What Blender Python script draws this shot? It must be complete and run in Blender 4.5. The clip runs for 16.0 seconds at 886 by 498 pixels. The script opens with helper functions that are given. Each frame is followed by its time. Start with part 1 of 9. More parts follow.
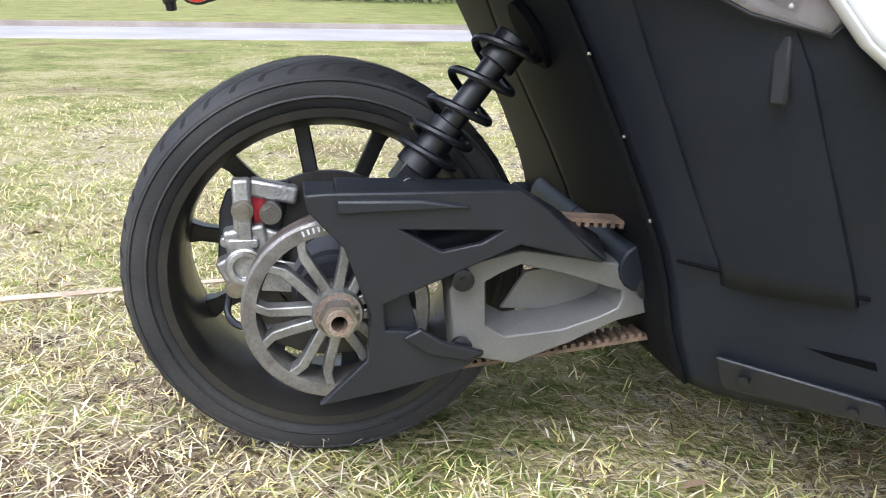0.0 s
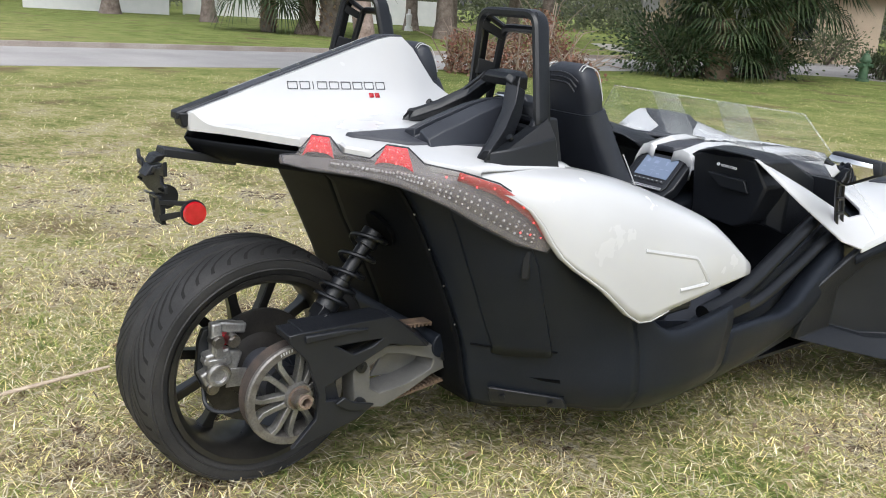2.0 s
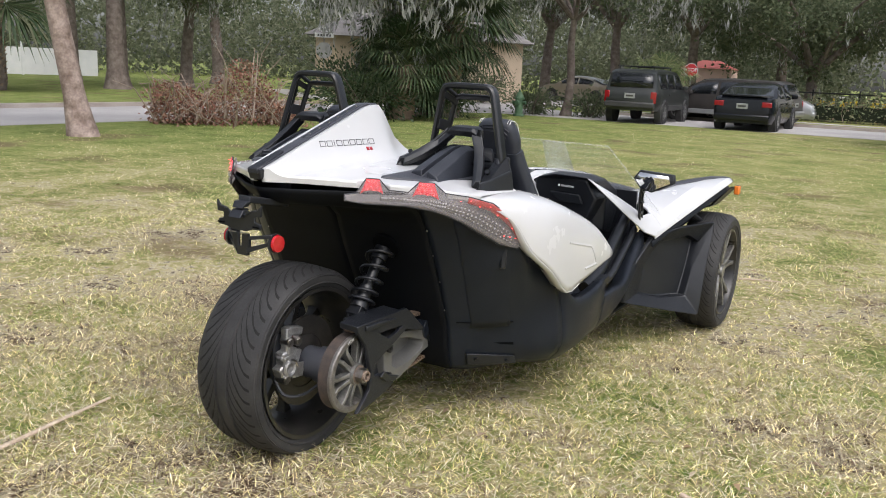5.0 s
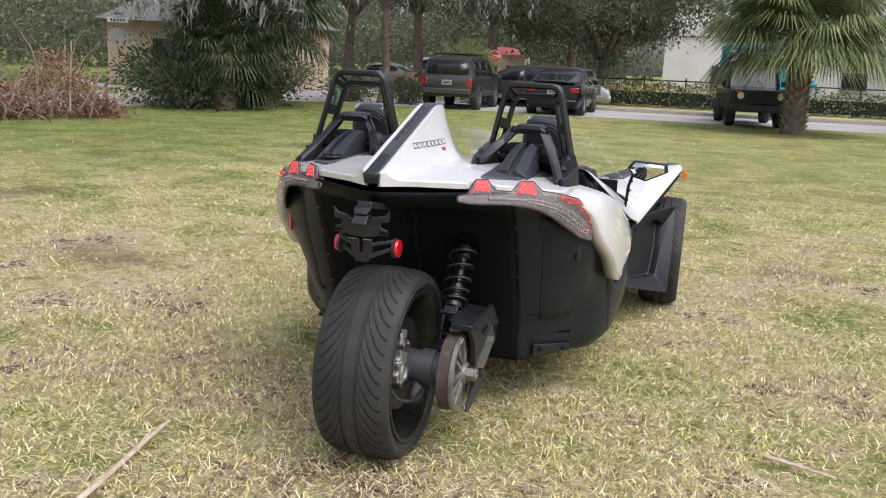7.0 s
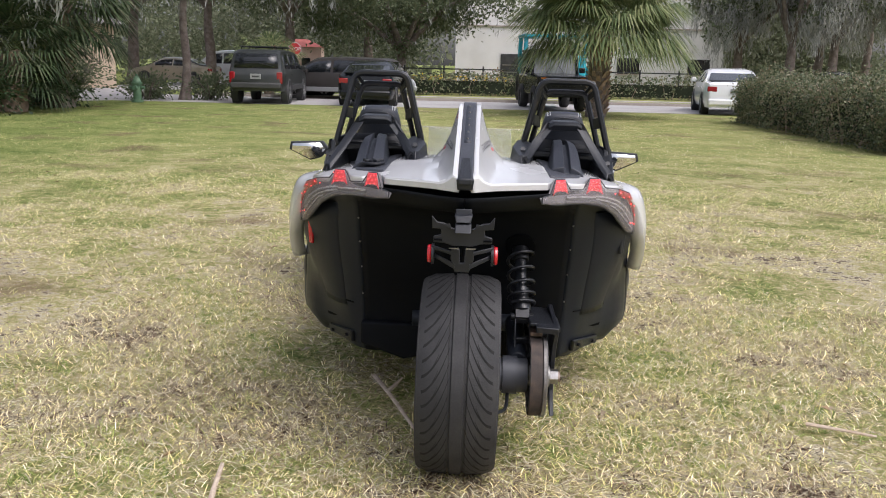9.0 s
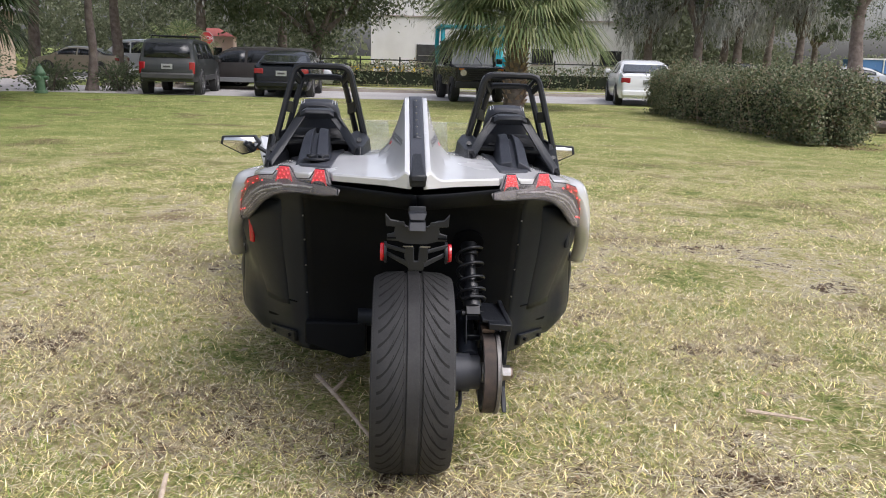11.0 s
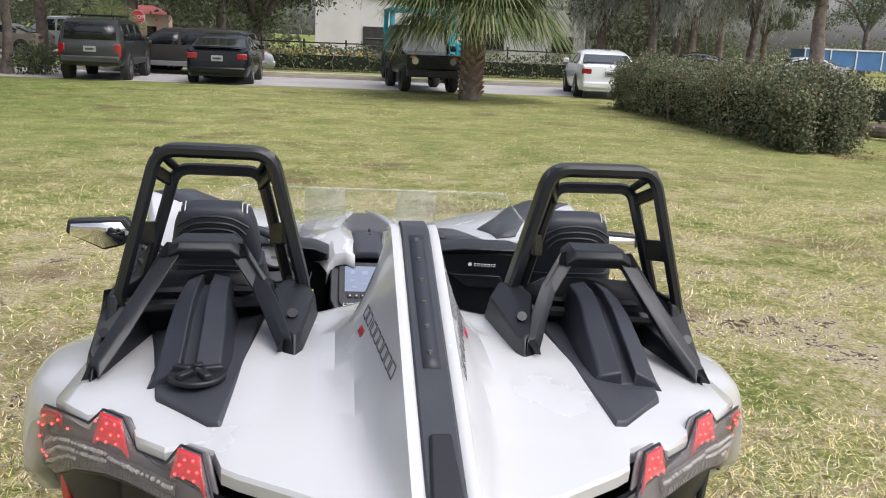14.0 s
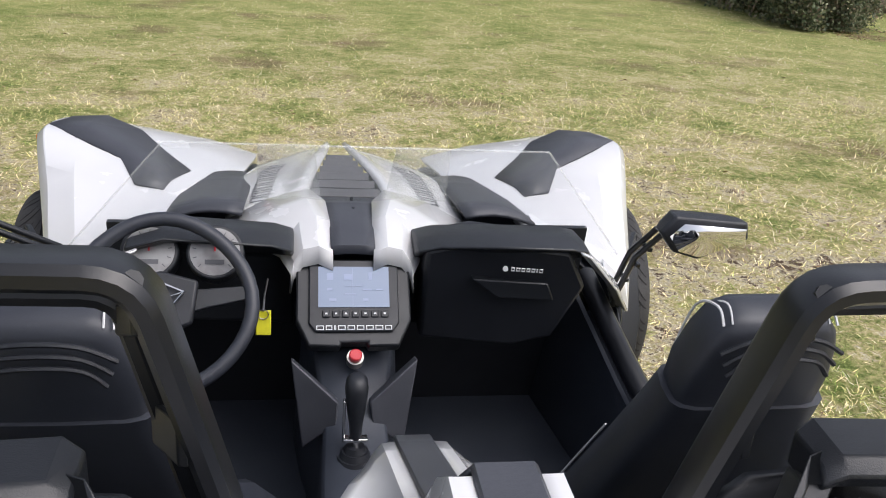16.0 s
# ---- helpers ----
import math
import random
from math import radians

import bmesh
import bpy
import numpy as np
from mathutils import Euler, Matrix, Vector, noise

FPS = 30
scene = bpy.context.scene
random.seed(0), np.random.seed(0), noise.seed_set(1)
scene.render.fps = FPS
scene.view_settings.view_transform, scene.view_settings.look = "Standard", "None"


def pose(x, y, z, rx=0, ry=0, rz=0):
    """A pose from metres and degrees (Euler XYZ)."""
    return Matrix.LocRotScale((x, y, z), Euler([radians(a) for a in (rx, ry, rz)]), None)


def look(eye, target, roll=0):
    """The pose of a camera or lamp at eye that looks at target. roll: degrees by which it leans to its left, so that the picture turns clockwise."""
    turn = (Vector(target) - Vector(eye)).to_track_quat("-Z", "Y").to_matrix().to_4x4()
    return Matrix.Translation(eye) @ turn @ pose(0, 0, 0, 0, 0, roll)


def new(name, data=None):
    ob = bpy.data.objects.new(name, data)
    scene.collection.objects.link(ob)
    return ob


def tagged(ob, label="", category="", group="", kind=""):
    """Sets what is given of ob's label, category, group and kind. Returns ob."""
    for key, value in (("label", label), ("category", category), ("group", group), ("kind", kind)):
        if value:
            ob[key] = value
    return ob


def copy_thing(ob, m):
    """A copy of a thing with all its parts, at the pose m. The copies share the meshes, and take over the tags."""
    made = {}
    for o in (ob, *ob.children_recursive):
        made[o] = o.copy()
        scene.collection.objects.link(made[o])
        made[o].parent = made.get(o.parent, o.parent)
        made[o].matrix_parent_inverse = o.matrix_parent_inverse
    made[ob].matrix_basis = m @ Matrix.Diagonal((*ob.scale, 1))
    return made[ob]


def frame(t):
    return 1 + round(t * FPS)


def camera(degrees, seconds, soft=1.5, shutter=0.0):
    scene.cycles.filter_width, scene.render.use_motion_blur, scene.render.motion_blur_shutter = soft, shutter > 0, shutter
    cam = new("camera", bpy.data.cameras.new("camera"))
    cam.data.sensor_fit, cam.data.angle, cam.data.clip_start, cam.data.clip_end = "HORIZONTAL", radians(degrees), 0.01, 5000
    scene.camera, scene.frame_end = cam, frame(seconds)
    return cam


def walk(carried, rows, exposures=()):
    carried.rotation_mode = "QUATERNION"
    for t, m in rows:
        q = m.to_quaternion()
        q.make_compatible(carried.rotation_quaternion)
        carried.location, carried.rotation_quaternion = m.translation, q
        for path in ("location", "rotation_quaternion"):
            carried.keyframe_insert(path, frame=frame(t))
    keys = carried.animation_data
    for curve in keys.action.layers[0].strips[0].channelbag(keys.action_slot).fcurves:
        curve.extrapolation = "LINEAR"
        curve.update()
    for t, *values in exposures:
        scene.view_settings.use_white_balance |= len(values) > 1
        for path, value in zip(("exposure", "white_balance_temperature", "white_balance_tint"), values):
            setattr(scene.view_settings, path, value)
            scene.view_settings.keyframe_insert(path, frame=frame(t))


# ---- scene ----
cam = camera(54.1, 16.0, soft=1.0)
PATH = [
    (0, (1.496, -0.065, 0.768), (-0.391, 0.281, 0.203), 1.0),
    (0.5, (1.683, -0.281, 0.918), (-0.158, 0.302, 0.397), 3.6),
    (1, (1.817, -0.527, 1.122), (0.103, 0.318, 0.531), 3.7),
    (1.5, (2.026, -0.747, 1.231), (0.407, 0.283, 0.665), 3.9),
    (2, (2.128, -1.009, 1.309), (0.619, 0.19, 0.774), 3.6),
    (2.5, (2.216, -1.242, 1.31), (0.812, 0.098, 0.826), 3.1),
    (3, (2.297, -1.464, 1.34), (0.987, -0.025, 0.884), 2.7),
    (3.5, (2.231, -1.68, 1.366), (1.010, -0.159, 0.921), 2.9),
    (6, (1.539, -2.626, 1.357), (0.758, -0.829, 0.955), 2.5),
    (6.5, (1.218, -2.695, 1.372), (0.56, -0.852, 0.958), 2.7),
    (7, (1.007, -2.815, 1.367), (0.464, -0.935, 0.955), 2.5),
    (7.5, (0.765, -2.867, 1.366), (0.347, -0.956, 0.951), 2.6),
    (8, (0.47, -2.858, 1.362), (0.178, -0.922, 0.951), 2.1),
    (10.3, (-0.159, -2.872, 1.369), (-0.066, -0.922, 0.937), 1.4),
    (10.5, (-0.142, -2.855, 1.369), (-0.037, -0.906, 0.935), 1.5),
    (11, (-0.077, -2.811, 1.373), (0.037, -0.862, 0.94), 1.5),
    (11.5, (-0.071, -2.594, 1.407), (0.054, -0.645, 0.973), 1.9),
    (12, (-0.101, -2.334, 1.454), (0.04, -0.387, 1.02), 2.5),
    (12.5, (-0.105, -1.967, 1.499), (0.058, -0.023, 1.06), 2.6),
    (13, (-0.149, -1.624, 1.518), (0.039, 0.316, 1.07), 2.8),
    (13.5, (-0.171, -1.328, 1.516), (0.045, 0.607, 1.058), 2.5),
    (14, (-0.133, -1.032, 1.54), (0.108, 0.897, 1.07), 2.5),
    (14.5, (-0.136, -0.758, 1.559), (0.124, 1.16, 1.056), 2.4),
    (15, (-0.146, -0.532, 1.577), (0.129, 1.366, 1.007), 2.7),
    (15.5, (-0.120, -0.256, 1.592), (0.172, 1.607, 0.926), 2.5),
    (16, (-0.138, -0.015, 1.583), (0.176, 1.803, 0.826), 3.7),
]
walk(cam, [(t, look(eye, target, roll)) for t, eye, target, roll in PATH], exposures=((0.0, 1.0, 5800, 12), (0.5, 0.72, 5880, 12), (1.0, 0.52, 5950, 11), (2.0, 0.4, 6250, 9), (3.5, 0.36, 6400, 10), (8.0, 0.44, 6350, 16), (11.0, 0.42, 6300, 15), (13.5, 0.40, 6350, 13), (16.0, 0.44, 6400, 14)))

# ---- light: a bright overcast day, sun behind thin cloud ----
SUN_EL, SUN_AZ = 57.0, 126.0      # degrees; azimuth clockwise from +y
world = bpy.data.worlds.new("sky")
scene.world = world
world.use_nodes = True
wt = world.node_tree
sky = wt.nodes.new("ShaderNodeTexSky")
sky.sky_type, sky.sun_disc = "NISHITA", False
sky.sun_elevation, sky.sun_rotation = radians(SUN_EL), radians(SUN_AZ)
sky.air_density, sky.dust_density, sky.ozone_density = 1.0, 4.0, 1.0
soft_sky = wt.nodes.new("ShaderNodeHueSaturation")
soft_sky.inputs["Saturation"].default_value = 0.42
wt.links.new(sky.outputs[0], soft_sky.inputs["Color"])
wt.links.new(soft_sky.outputs[0], wt.nodes["Background"].inputs[0])
wt.nodes["Background"].inputs[1].default_value = 0.15
sun = new("sun", bpy.data.lights.new("sun", "SUN"))
sun.data.energy, sun.data.angle, sun.data.color = 1.40, radians(60), (1.0, 0.985, 0.96)
sun_dir = Vector((math.sin(radians(SUN_AZ)) * math.cos(radians(SUN_EL)), math.cos(radians(SUN_AZ)) * math.cos(radians(SUN_EL)), math.sin(radians(SUN_EL))))
sun.matrix_world = look(sun_dir * 50, (0, 0, 0))
scene.view_settings.exposure = 0.0

# ---- materials ----
def material(name, color, rough=0.5, metal=0.0, color2=None, scale=6.0, grain=0.0, grain_scale=200.0, bump=0.0, bump_scale=80.0, coat=0.0, rough_var=0.0, spec=0.5):
    """A surface with stains at one scale (color to color2), fine grain at another, and relief."""
    m = bpy.data.materials.new(name)
    m.use_nodes = True
    t = m.node_tree
    b = t.nodes["Principled BSDF"]
    b.inputs["Base Color"].default_value = (*color, 1)
    b.inputs["Roughness"].default_value, b.inputs["Metallic"].default_value = rough, metal
    b.inputs["Coat Weight"].default_value = coat
    b.inputs["Specular IOR Level"].default_value = spec
    if color2 is None and not bump and not rough_var:
        return m
    co = t.nodes.new("ShaderNodeTexCoord")
    out = None
    if color2 is not None:
        n = t.nodes.new("ShaderNodeTexNoise")
        n.inputs["Scale"].default_value, n.inputs["Detail"].default_value = scale, 6
        t.links.new(co.outputs["Object"], n.inputs["Vector"])
        r = t.nodes.new("ShaderNodeValToRGB")
        r.color_ramp.elements[0].position, r.color_ramp.elements[1].position = 0.35, 0.68
        r.color_ramp.elements[0].color, r.color_ramp.elements[1].color = (*color, 1), (*color2, 1)
        t.links.new(n.outputs["Fac"], r.inputs["Fac"])
        out = r.outputs["Color"]
        if grain:
            g = t.nodes.new("ShaderNodeTexNoise")
            g.inputs["Scale"].default_value, g.inputs["Detail"].default_value = grain_scale, 3
            t.links.new(co.outputs["Object"], g.inputs["Vector"])
            x = t.nodes.new("ShaderNodeMix")
            x.data_type, x.blend_type = "RGBA", "OVERLAY"
            x.inputs[0].default_value = grain
            t.links.new(out, x.inputs[6])
            t.links.new(g.outputs["Fac"], x.inputs[7])
            out = x.outputs[2]
        t.links.new(out, b.inputs["Base Color"])
    if rough_var:
        n = t.nodes.new("ShaderNodeTexNoise")
        n.inputs["Scale"].default_value, n.inputs["Detail"].default_value = scale * 2.3, 5
        t.links.new(co.outputs["Object"], n.inputs["Vector"])
        mr = t.nodes.new("ShaderNodeMapRange")
        mr.inputs["To Min"].default_value, mr.inputs["To Max"].default_value = rough - rough_var, rough + rough_var
        t.links.new(n.outputs["Fac"], mr.inputs["Value"])
        t.links.new(mr.outputs[0], b.inputs["Roughness"])
    if bump:
        n = t.nodes.new("ShaderNodeTexNoise")
        n.inputs["Scale"].default_value, n.inputs["Detail"].default_value = bump_scale, 4
        t.links.new(co.outputs["Object"], n.inputs["Vector"])
        p = t.nodes.new("ShaderNodeBump")
        p.inputs["Strength"].default_value, p.inputs["Distance"].default_value = bump, 0.01
        t.links.new(n.outputs["Fac"], p.inputs["Height"])
        t.links.new(p.outputs[0], b.inputs["Normal"])
    return m


def glass(name, color, alpha):
    """Thin clear sheet: mostly see-through, with real gloss."""
    m = bpy.data.materials.new(name)
    m.use_nodes = True
    t = m.node_tree
    b = t.nodes["Principled BSDF"]
    b.inputs["Base Color"].default_value = (*color, 1)
    b.inputs["Roughness"].default_value = 0.05
    tr = t.nodes.new("ShaderNodeBsdfTransparent")
    mx = t.nodes.new("ShaderNodeMixShader")
    mx.inputs[0].default_value = alpha
    t.links.new(tr.outputs[0], mx.inputs[1])
    t.links.new(b.outputs[0], mx.inputs[2])
    t.links.new(mx.outputs[0], t.nodes["Material Output"].inputs["Surface"])
    return m


def glow(name, color, strength):
    m = material(name, color, 0.3)
    b = m.node_tree.nodes["Principled BSDF"]
    b.inputs["Emission Color"].default_value = (*color, 1)
    b.inputs["Emission Strength"].default_value = strength
    return m


def tinted(name, colors, rough=0.6, translucent=0.0, random="Random Per Island"):
    """Leaves and blades: a colour ramp picked per island."""
    m = bpy.data.materials.new(name)
    m.use_nodes = True
    t = m.node_tree
    b = t.nodes["Principled BSDF"]
    b.inputs["Roughness"].default_value = rough
    b.inputs["Specular IOR Level"].default_value = 0.25
    g = t.nodes.new("ShaderNodeNewGeometry")
    r = t.nodes.new("ShaderNodeValToRGB")
    while len(r.color_ramp.elements) < len(colors):
        r.color_ramp.elements.new(0.5)
    for i, c in enumerate(colors):
        r.color_ramp.elements[i].position = i / (len(colors) - 1)
        r.color_ramp.elements[i].color = (*c, 1)
    t.links.new(g.outputs[random], r.inputs["Fac"])
    t.links.new(r.outputs["Color"], b.inputs["Base Color"])
    if translucent:
        tl = t.nodes.new("ShaderNodeBsdfTranslucent")
        t.links.new(r.outputs["Color"], tl.inputs["Color"])
        mx = t.nodes.new("ShaderNodeMixShader")
        mx.inputs[0].default_value = translucent
        t.links.new(b.outputs[0], mx.inputs[1])
        t.links.new(tl.outputs[0], mx.inputs[2])
        t.links.new(mx.outputs[0], t.nodes["Material Output"].inputs["Surface"])
    return m


WHITE = material("pearl_white_paint", (0.61, 0.615, 0.625), 0.26, 0.0, (0.57, 0.575, 0.585), 3.0, coat=0.6, rough_var=0.05)
PLASTIC = material("black_textured_plastic", (0.009, 0.0105, 0.0145), 0.46, 0.0, (0.014, 0.016, 0.021), 9.0, 0.25, 300, 0.12, 700, rough_var=0.08)
PLASTIC_G = material("grey_black_plastic", (0.008, 0.0095, 0.0125), 0.40, 0.0, (0.013, 0.015, 0.019), 8.0, 0.25, 300, 0.12, 700, rough_var=0.08)
HULL = material("satin_black_panel", (0.0120, 0.0150, 0.0215), 0.40, 0.0, (0.0165, 0.0200, 0.0275), 5.0, 0.2, 200, 0.04, 400, rough_var=0.08, spec=0.22)
# darker than HULL: the shade under the tail is put into this colour
BULKHEAD_SHADE = material("matt_bulkhead_shade", (0.0045, 0.0052, 0.0070), 0.62, 0.0, (0.0065, 0.0075, 0.0095), 6.0, 0.2, 200, 0.05, 400, spec=0.12)
TUBE = material("black_powder_coat", (0.006, 0.007, 0.009), 0.33, 0.0, (0.010, 0.011, 0.014), 12.0, 0, 0, 0.05, 900, rough_var=0.06)
GREY_VINYL = material("dark_grey_vinyl", (0.021, 0.024, 0.033), 0.46, 0.0, (0.029, 0.033, 0.043), 10.0, 0.2, 400, 0.08, 900)
RUBBER = material("worn_tyre_rubber", (0.018, 0.018, 0.019), 0.7, 0.0, (0.036, 0.035, 0.035), 7.0, 0.35, 160, 0.15, 300, rough_var=0.1)
RIM = material("gloss_black_wheel", (0.012, 0.012, 0.012), 0.32, 0.0, (0.03, 0.028, 0.025), 8.0, 0.3, 90, rough_var=0.12)
ALLOY = material("cast_aluminium", (0.30, 0.30, 0.29), 0.42, 0.7, (0.16, 0.155, 0.145), 22.0, 0.4, 160, 0.15, 200, rough_var=0.1)
ARM = material("grey_painted_casting", (0.15, 0.15, 0.148), 0.42, 0.35, (0.19, 0.188, 0.18), 12.0, 0.2, 300, 0.06, 400, rough_var=0.08)
STEEL = material("bare_steel", (0.42, 0.41, 0.40), 0.35, 1.0, (0.28, 0.26, 0.24), 30.0, 0.3, 300, rough_var=0.12)
RUST = material("rusty_steel", (0.22, 0.15, 0.11), 0.6, 0.5, (0.36, 0.29, 0.24), 40.0, 0.5, 300, 0.4, 300)
BELT = material("dusty_drive_belt", (0.12, 0.085, 0.062), 0.85, 0.0, (0.23, 0.155, 0.105), 30.0, 0.4, 300, 0.2, 400)
BELT_DARK = material("dark_belt_back", (0.045, 0.036, 0.032), 0.8, 0.0, (0.085, 0.062, 0.05), 30.0, 0.4, 300, 0.2, 400)
DISC = material("brake_disc_steel", (0.035, 0.033, 0.032), 0.45, 0.5, (0.06, 0.055, 0.05), 20.0, 0.3, 200, rough_var=0.1)
RED_PLASTIC = material("red_reflector", (0.55, 0.01, 0.02), 0.15, 0.0, (0.42, 0.008, 0.012), 60.0, coat=0.8)
RED_MARK = material("red_paint", (0.45, 0.02, 0.03), 0.4)
AMBER = material("amber_lens", (0.75, 0.2, 0.03), 0.2, coat=0.6)
LAMP_INNER = material("lamp_reflector", (0.22, 0.205, 0.21), 0.38, 0.25, (0.15, 0.14, 0.145), 30.0, bump=0.1, bump_scale=260)
LED = glow("red_led", (1.0, 0.05, 0.05), 3.6)
LED_GLOW = glow("lit_red_lamp", (0.60, 0.014, 0.026), 0.42)
SCREEN = glow("lit_screen", (0.15, 0.19, 0.27), 0.20)
CLEAR = glass("clear_windshield", (0.72, 0.76, 0.72), 0.065)
PALE_SHEET = glass("pale_band", (0.8, 0.82, 0.80), 0.20)
MIRROR = material("mirror_glass", (0.8, 0.8, 0.8), 0.03, 1.0)
CHROME = material("chrome", (0.7, 0.7, 0.7), 0.12, 1.0)
TEXT_DARK = material("dark_lettering", (0.09, 0.09, 0.10), 0.45)
TEXT_LIGHT = material("light_lettering", (0.65, 0.66, 0.68), 0.4)
YELLOW = material("yellow_tag", (0.72, 0.68, 0.03), 0.5, 0, (0.62, 0.58, 0.03), 60)
THREAD = material("white_thread", (0.6, 0.6, 0.6), 0.8)
# near-black fill for seams, slots and the spring hole: their shade as colour
GAP = material("dark_gap", (0.003, 0.0035, 0.0045), 0.8, spec=0.08)
BRIGHT_ALLOY = material("bright_cast_aluminium", (0.46, 0.46, 0.46), 0.38, 0.75, (0.30, 0.295, 0.29), 26.0, 0.4, 160, 0.2, 220, rough_var=0.1)
PULLEY = material("dusty_pulley_metal", (0.24, 0.23, 0.22), 0.45, 0.6, (0.14, 0.13, 0.12), 24.0, 0.4, 200, 0.15, 260, rough_var=0.1)
CLEAR_LENS = glass("clear_lens", (0.32, 0.30, 0.305), 0.20)
# lifted and blued: the glare over the cockpit is put into this colour
TUB = material("dark_tub_with_glare", (0.026, 0.031, 0.043), 0.45, 0.0, (0.034, 0.040, 0.053), 9.0, 0.25, 300, 0.12, 500)
DARK_VENT = material("vent_tray_shade", (0.008, 0.009, 0.011), 0.6, 0.0, (0.013, 0.014, 0.016), 20.0)
STRIP = material("dark_grey_matt_panel", (0.040, 0.043, 0.053), 0.45, 0.0, (0.050, 0.053, 0.064), 12.0, 0.2, 400, 0.08, 900)
SLAT = material("grey_vent_slat", (0.075, 0.078, 0.086), 0.5, 0.0, (0.06, 0.062, 0.07), 14.0)
BEAD = material("clear_bead", (0.66, 0.65, 0.65), 0.12, 0.25, (0.50, 0.49, 0.49), 200.0, coat=0.5)
LIT_EDGE = glow("lit_red_edge", (0.34, 0.04, 0.032), 0.10)
LAMP_DARK = material("dark_lamp_bed", (0.09, 0.08, 0.08), 0.4, 0.1, (0.12, 0.105, 0.10), 40.0)

# ---- building helpers ----
def part(name, bm, mat, parent=None, label="", angle=32, bevel=0.0, solid=0.0, subsurf=0, m=None):
    """Links a bmesh as one mesh object."""
    if solid:
        bmesh.ops.recalc_face_normals(bm, faces=bm.faces)
    me = bpy.data.meshes.new(name)
    if not solid:
        bmesh.ops.recalc_face_normals(bm, faces=bm.faces)
    bm.to_mesh(me)
    bm.free()
    me.materials.append(mat)
    me.polygons.foreach_set("use_smooth", [True] * len(me.polygons))
    me.set_sharp_from_angle(angle=radians(angle))
    ob = new(name, me)
    if parent is not None:
        ob.parent = parent
    if m is not None:
        ob.matrix_basis = m
    if label:
        ob["label"] = label
    if subsurf:
        md = ob.modifiers.new("smooth", "SUBSURF")
        md.levels = md.render_levels = subsurf
    if solid:
        md = ob.modifiers.new("thickness", "SOLIDIFY")
        md.thickness, md.offset = abs(solid), -1.0 if solid > 0 else 1.0
    if bevel:
        md = ob.modifiers.new("worn_edge", "BEVEL")
        md.width, md.segments, md.limit_method, md.angle_limit = bevel, 2, "ANGLE", radians(35)
    return ob


def thing(name, label, category, m=None, group="", kind=""):
    ob = new(name)
    ob.empty_display_size = 0.1
    if m is not None:
        ob.matrix_basis = m
    return tagged(ob, label, category, group, kind)


def B():
    return bmesh.new()


def box(bm, c, s, rot=(0, 0, 0)):
    return bmesh.ops.create_cube(bm, size=1.0, matrix=pose(*c, *rot) @ Matrix.Diagonal((*s, 1)))["verts"]


def rod(bm, a, b, r, r2=None, seg=12):
    a, b = Vector(a), Vector(b)
    d = b - a
    m = Matrix.Translation((a + b) / 2) @ d.to_track_quat("Z", "Y").to_matrix().to_4x4()
    bmesh.ops.create_cone(bm, cap_ends=True, segments=seg, radius1=r, radius2=r if r2 is None else r2, depth=d.length, matrix=m)


def smooth_path(pts, n=6, closed=False):
    """Points along a smooth curve through pts."""
    P = [Vector(p) for p in pts]
    out = []
    N = len(P)
    for i in range(N if closed else N - 1):
        p0, p1, p2, p3 = (P[(i - 1) % N], P[i], P[(i + 1) % N], P[(i + 2) % N]) if closed else (P[max(i - 1, 0)], P[i], P[i + 1], P[min(i + 2, N - 1)])
        for k in range(n):
            t = k / n
            out.append(0.5 * (2 * p1 + (p2 - p0) * t + (2 * p0 - 5 * p1 + 4 * p2 - p3) * t * t + (3 * p1 - p0 - 3 * p2 + p3) * t ** 3))
    if not closed:
        out.append(P[-1])
    return out


def rounded(pts, r, n=4, closed=True):
    """A polyline with its corners rounded."""
    P = [Vector(p) for p in pts]
    N = len(P)
    out = []
    for i, p in enumerate(P):
        if not closed and i in (0, N - 1):
            out.append(p)
            continue
        a, b = P[i - 1] - p, P[(i + 1) % N] - p
        d = min(r, a.length * 0.45, b.length * 0.45)
        u, v = p + a.normalized() * d, p + b.normalized() * d
        for k in range(n + 1):
            t = k / n
            out.append((1 - t) ** 2 * u + 2 * t * (1 - t) * p + t * t * v)
    return out


def tube(bm, pts, r, seg=10, closed=False, squash=1.0):
    P = [Vector(p) for p in pts]
    N = len(P)
    rings = []
    up = Vector((0.01, 0.02, 1)).normalized()
    for i, p in enumerate(P):
        d = (P[(i + 1) % N] - P[i - 1]) if closed else (P[min(i + 1, N - 1)] - P[max(i - 1, 0)])
        d.normalize()
        s = d.cross(up)
        if s.length < 0.05:
            s = d.cross(Vector((0, 1, 0)))
        s.normalize()
        if rings and s.dot(last) < 0:
            s = -s
        last = s
        w = s.cross(d).normalized()
        rr = r[i] if isinstance(r, (list, tuple)) else r
        rings.append([bm.verts.new(p + s * rr * math.cos(2 * math.pi * k / seg) + w * rr * squash * math.sin(2 * math.pi * k / seg)) for k in range(seg)])
    for i in range(N if closed else N - 1):
        a, b = rings[i], rings[(i + 1) % N]
        for k in range(seg):
            bm.faces.new((a[k], a[(k + 1) % seg], b[(k + 1) % seg], b[k]))
    if not closed:
        bm.faces.new(rings[0][::-1])
        bm.faces.new(rings[-1])


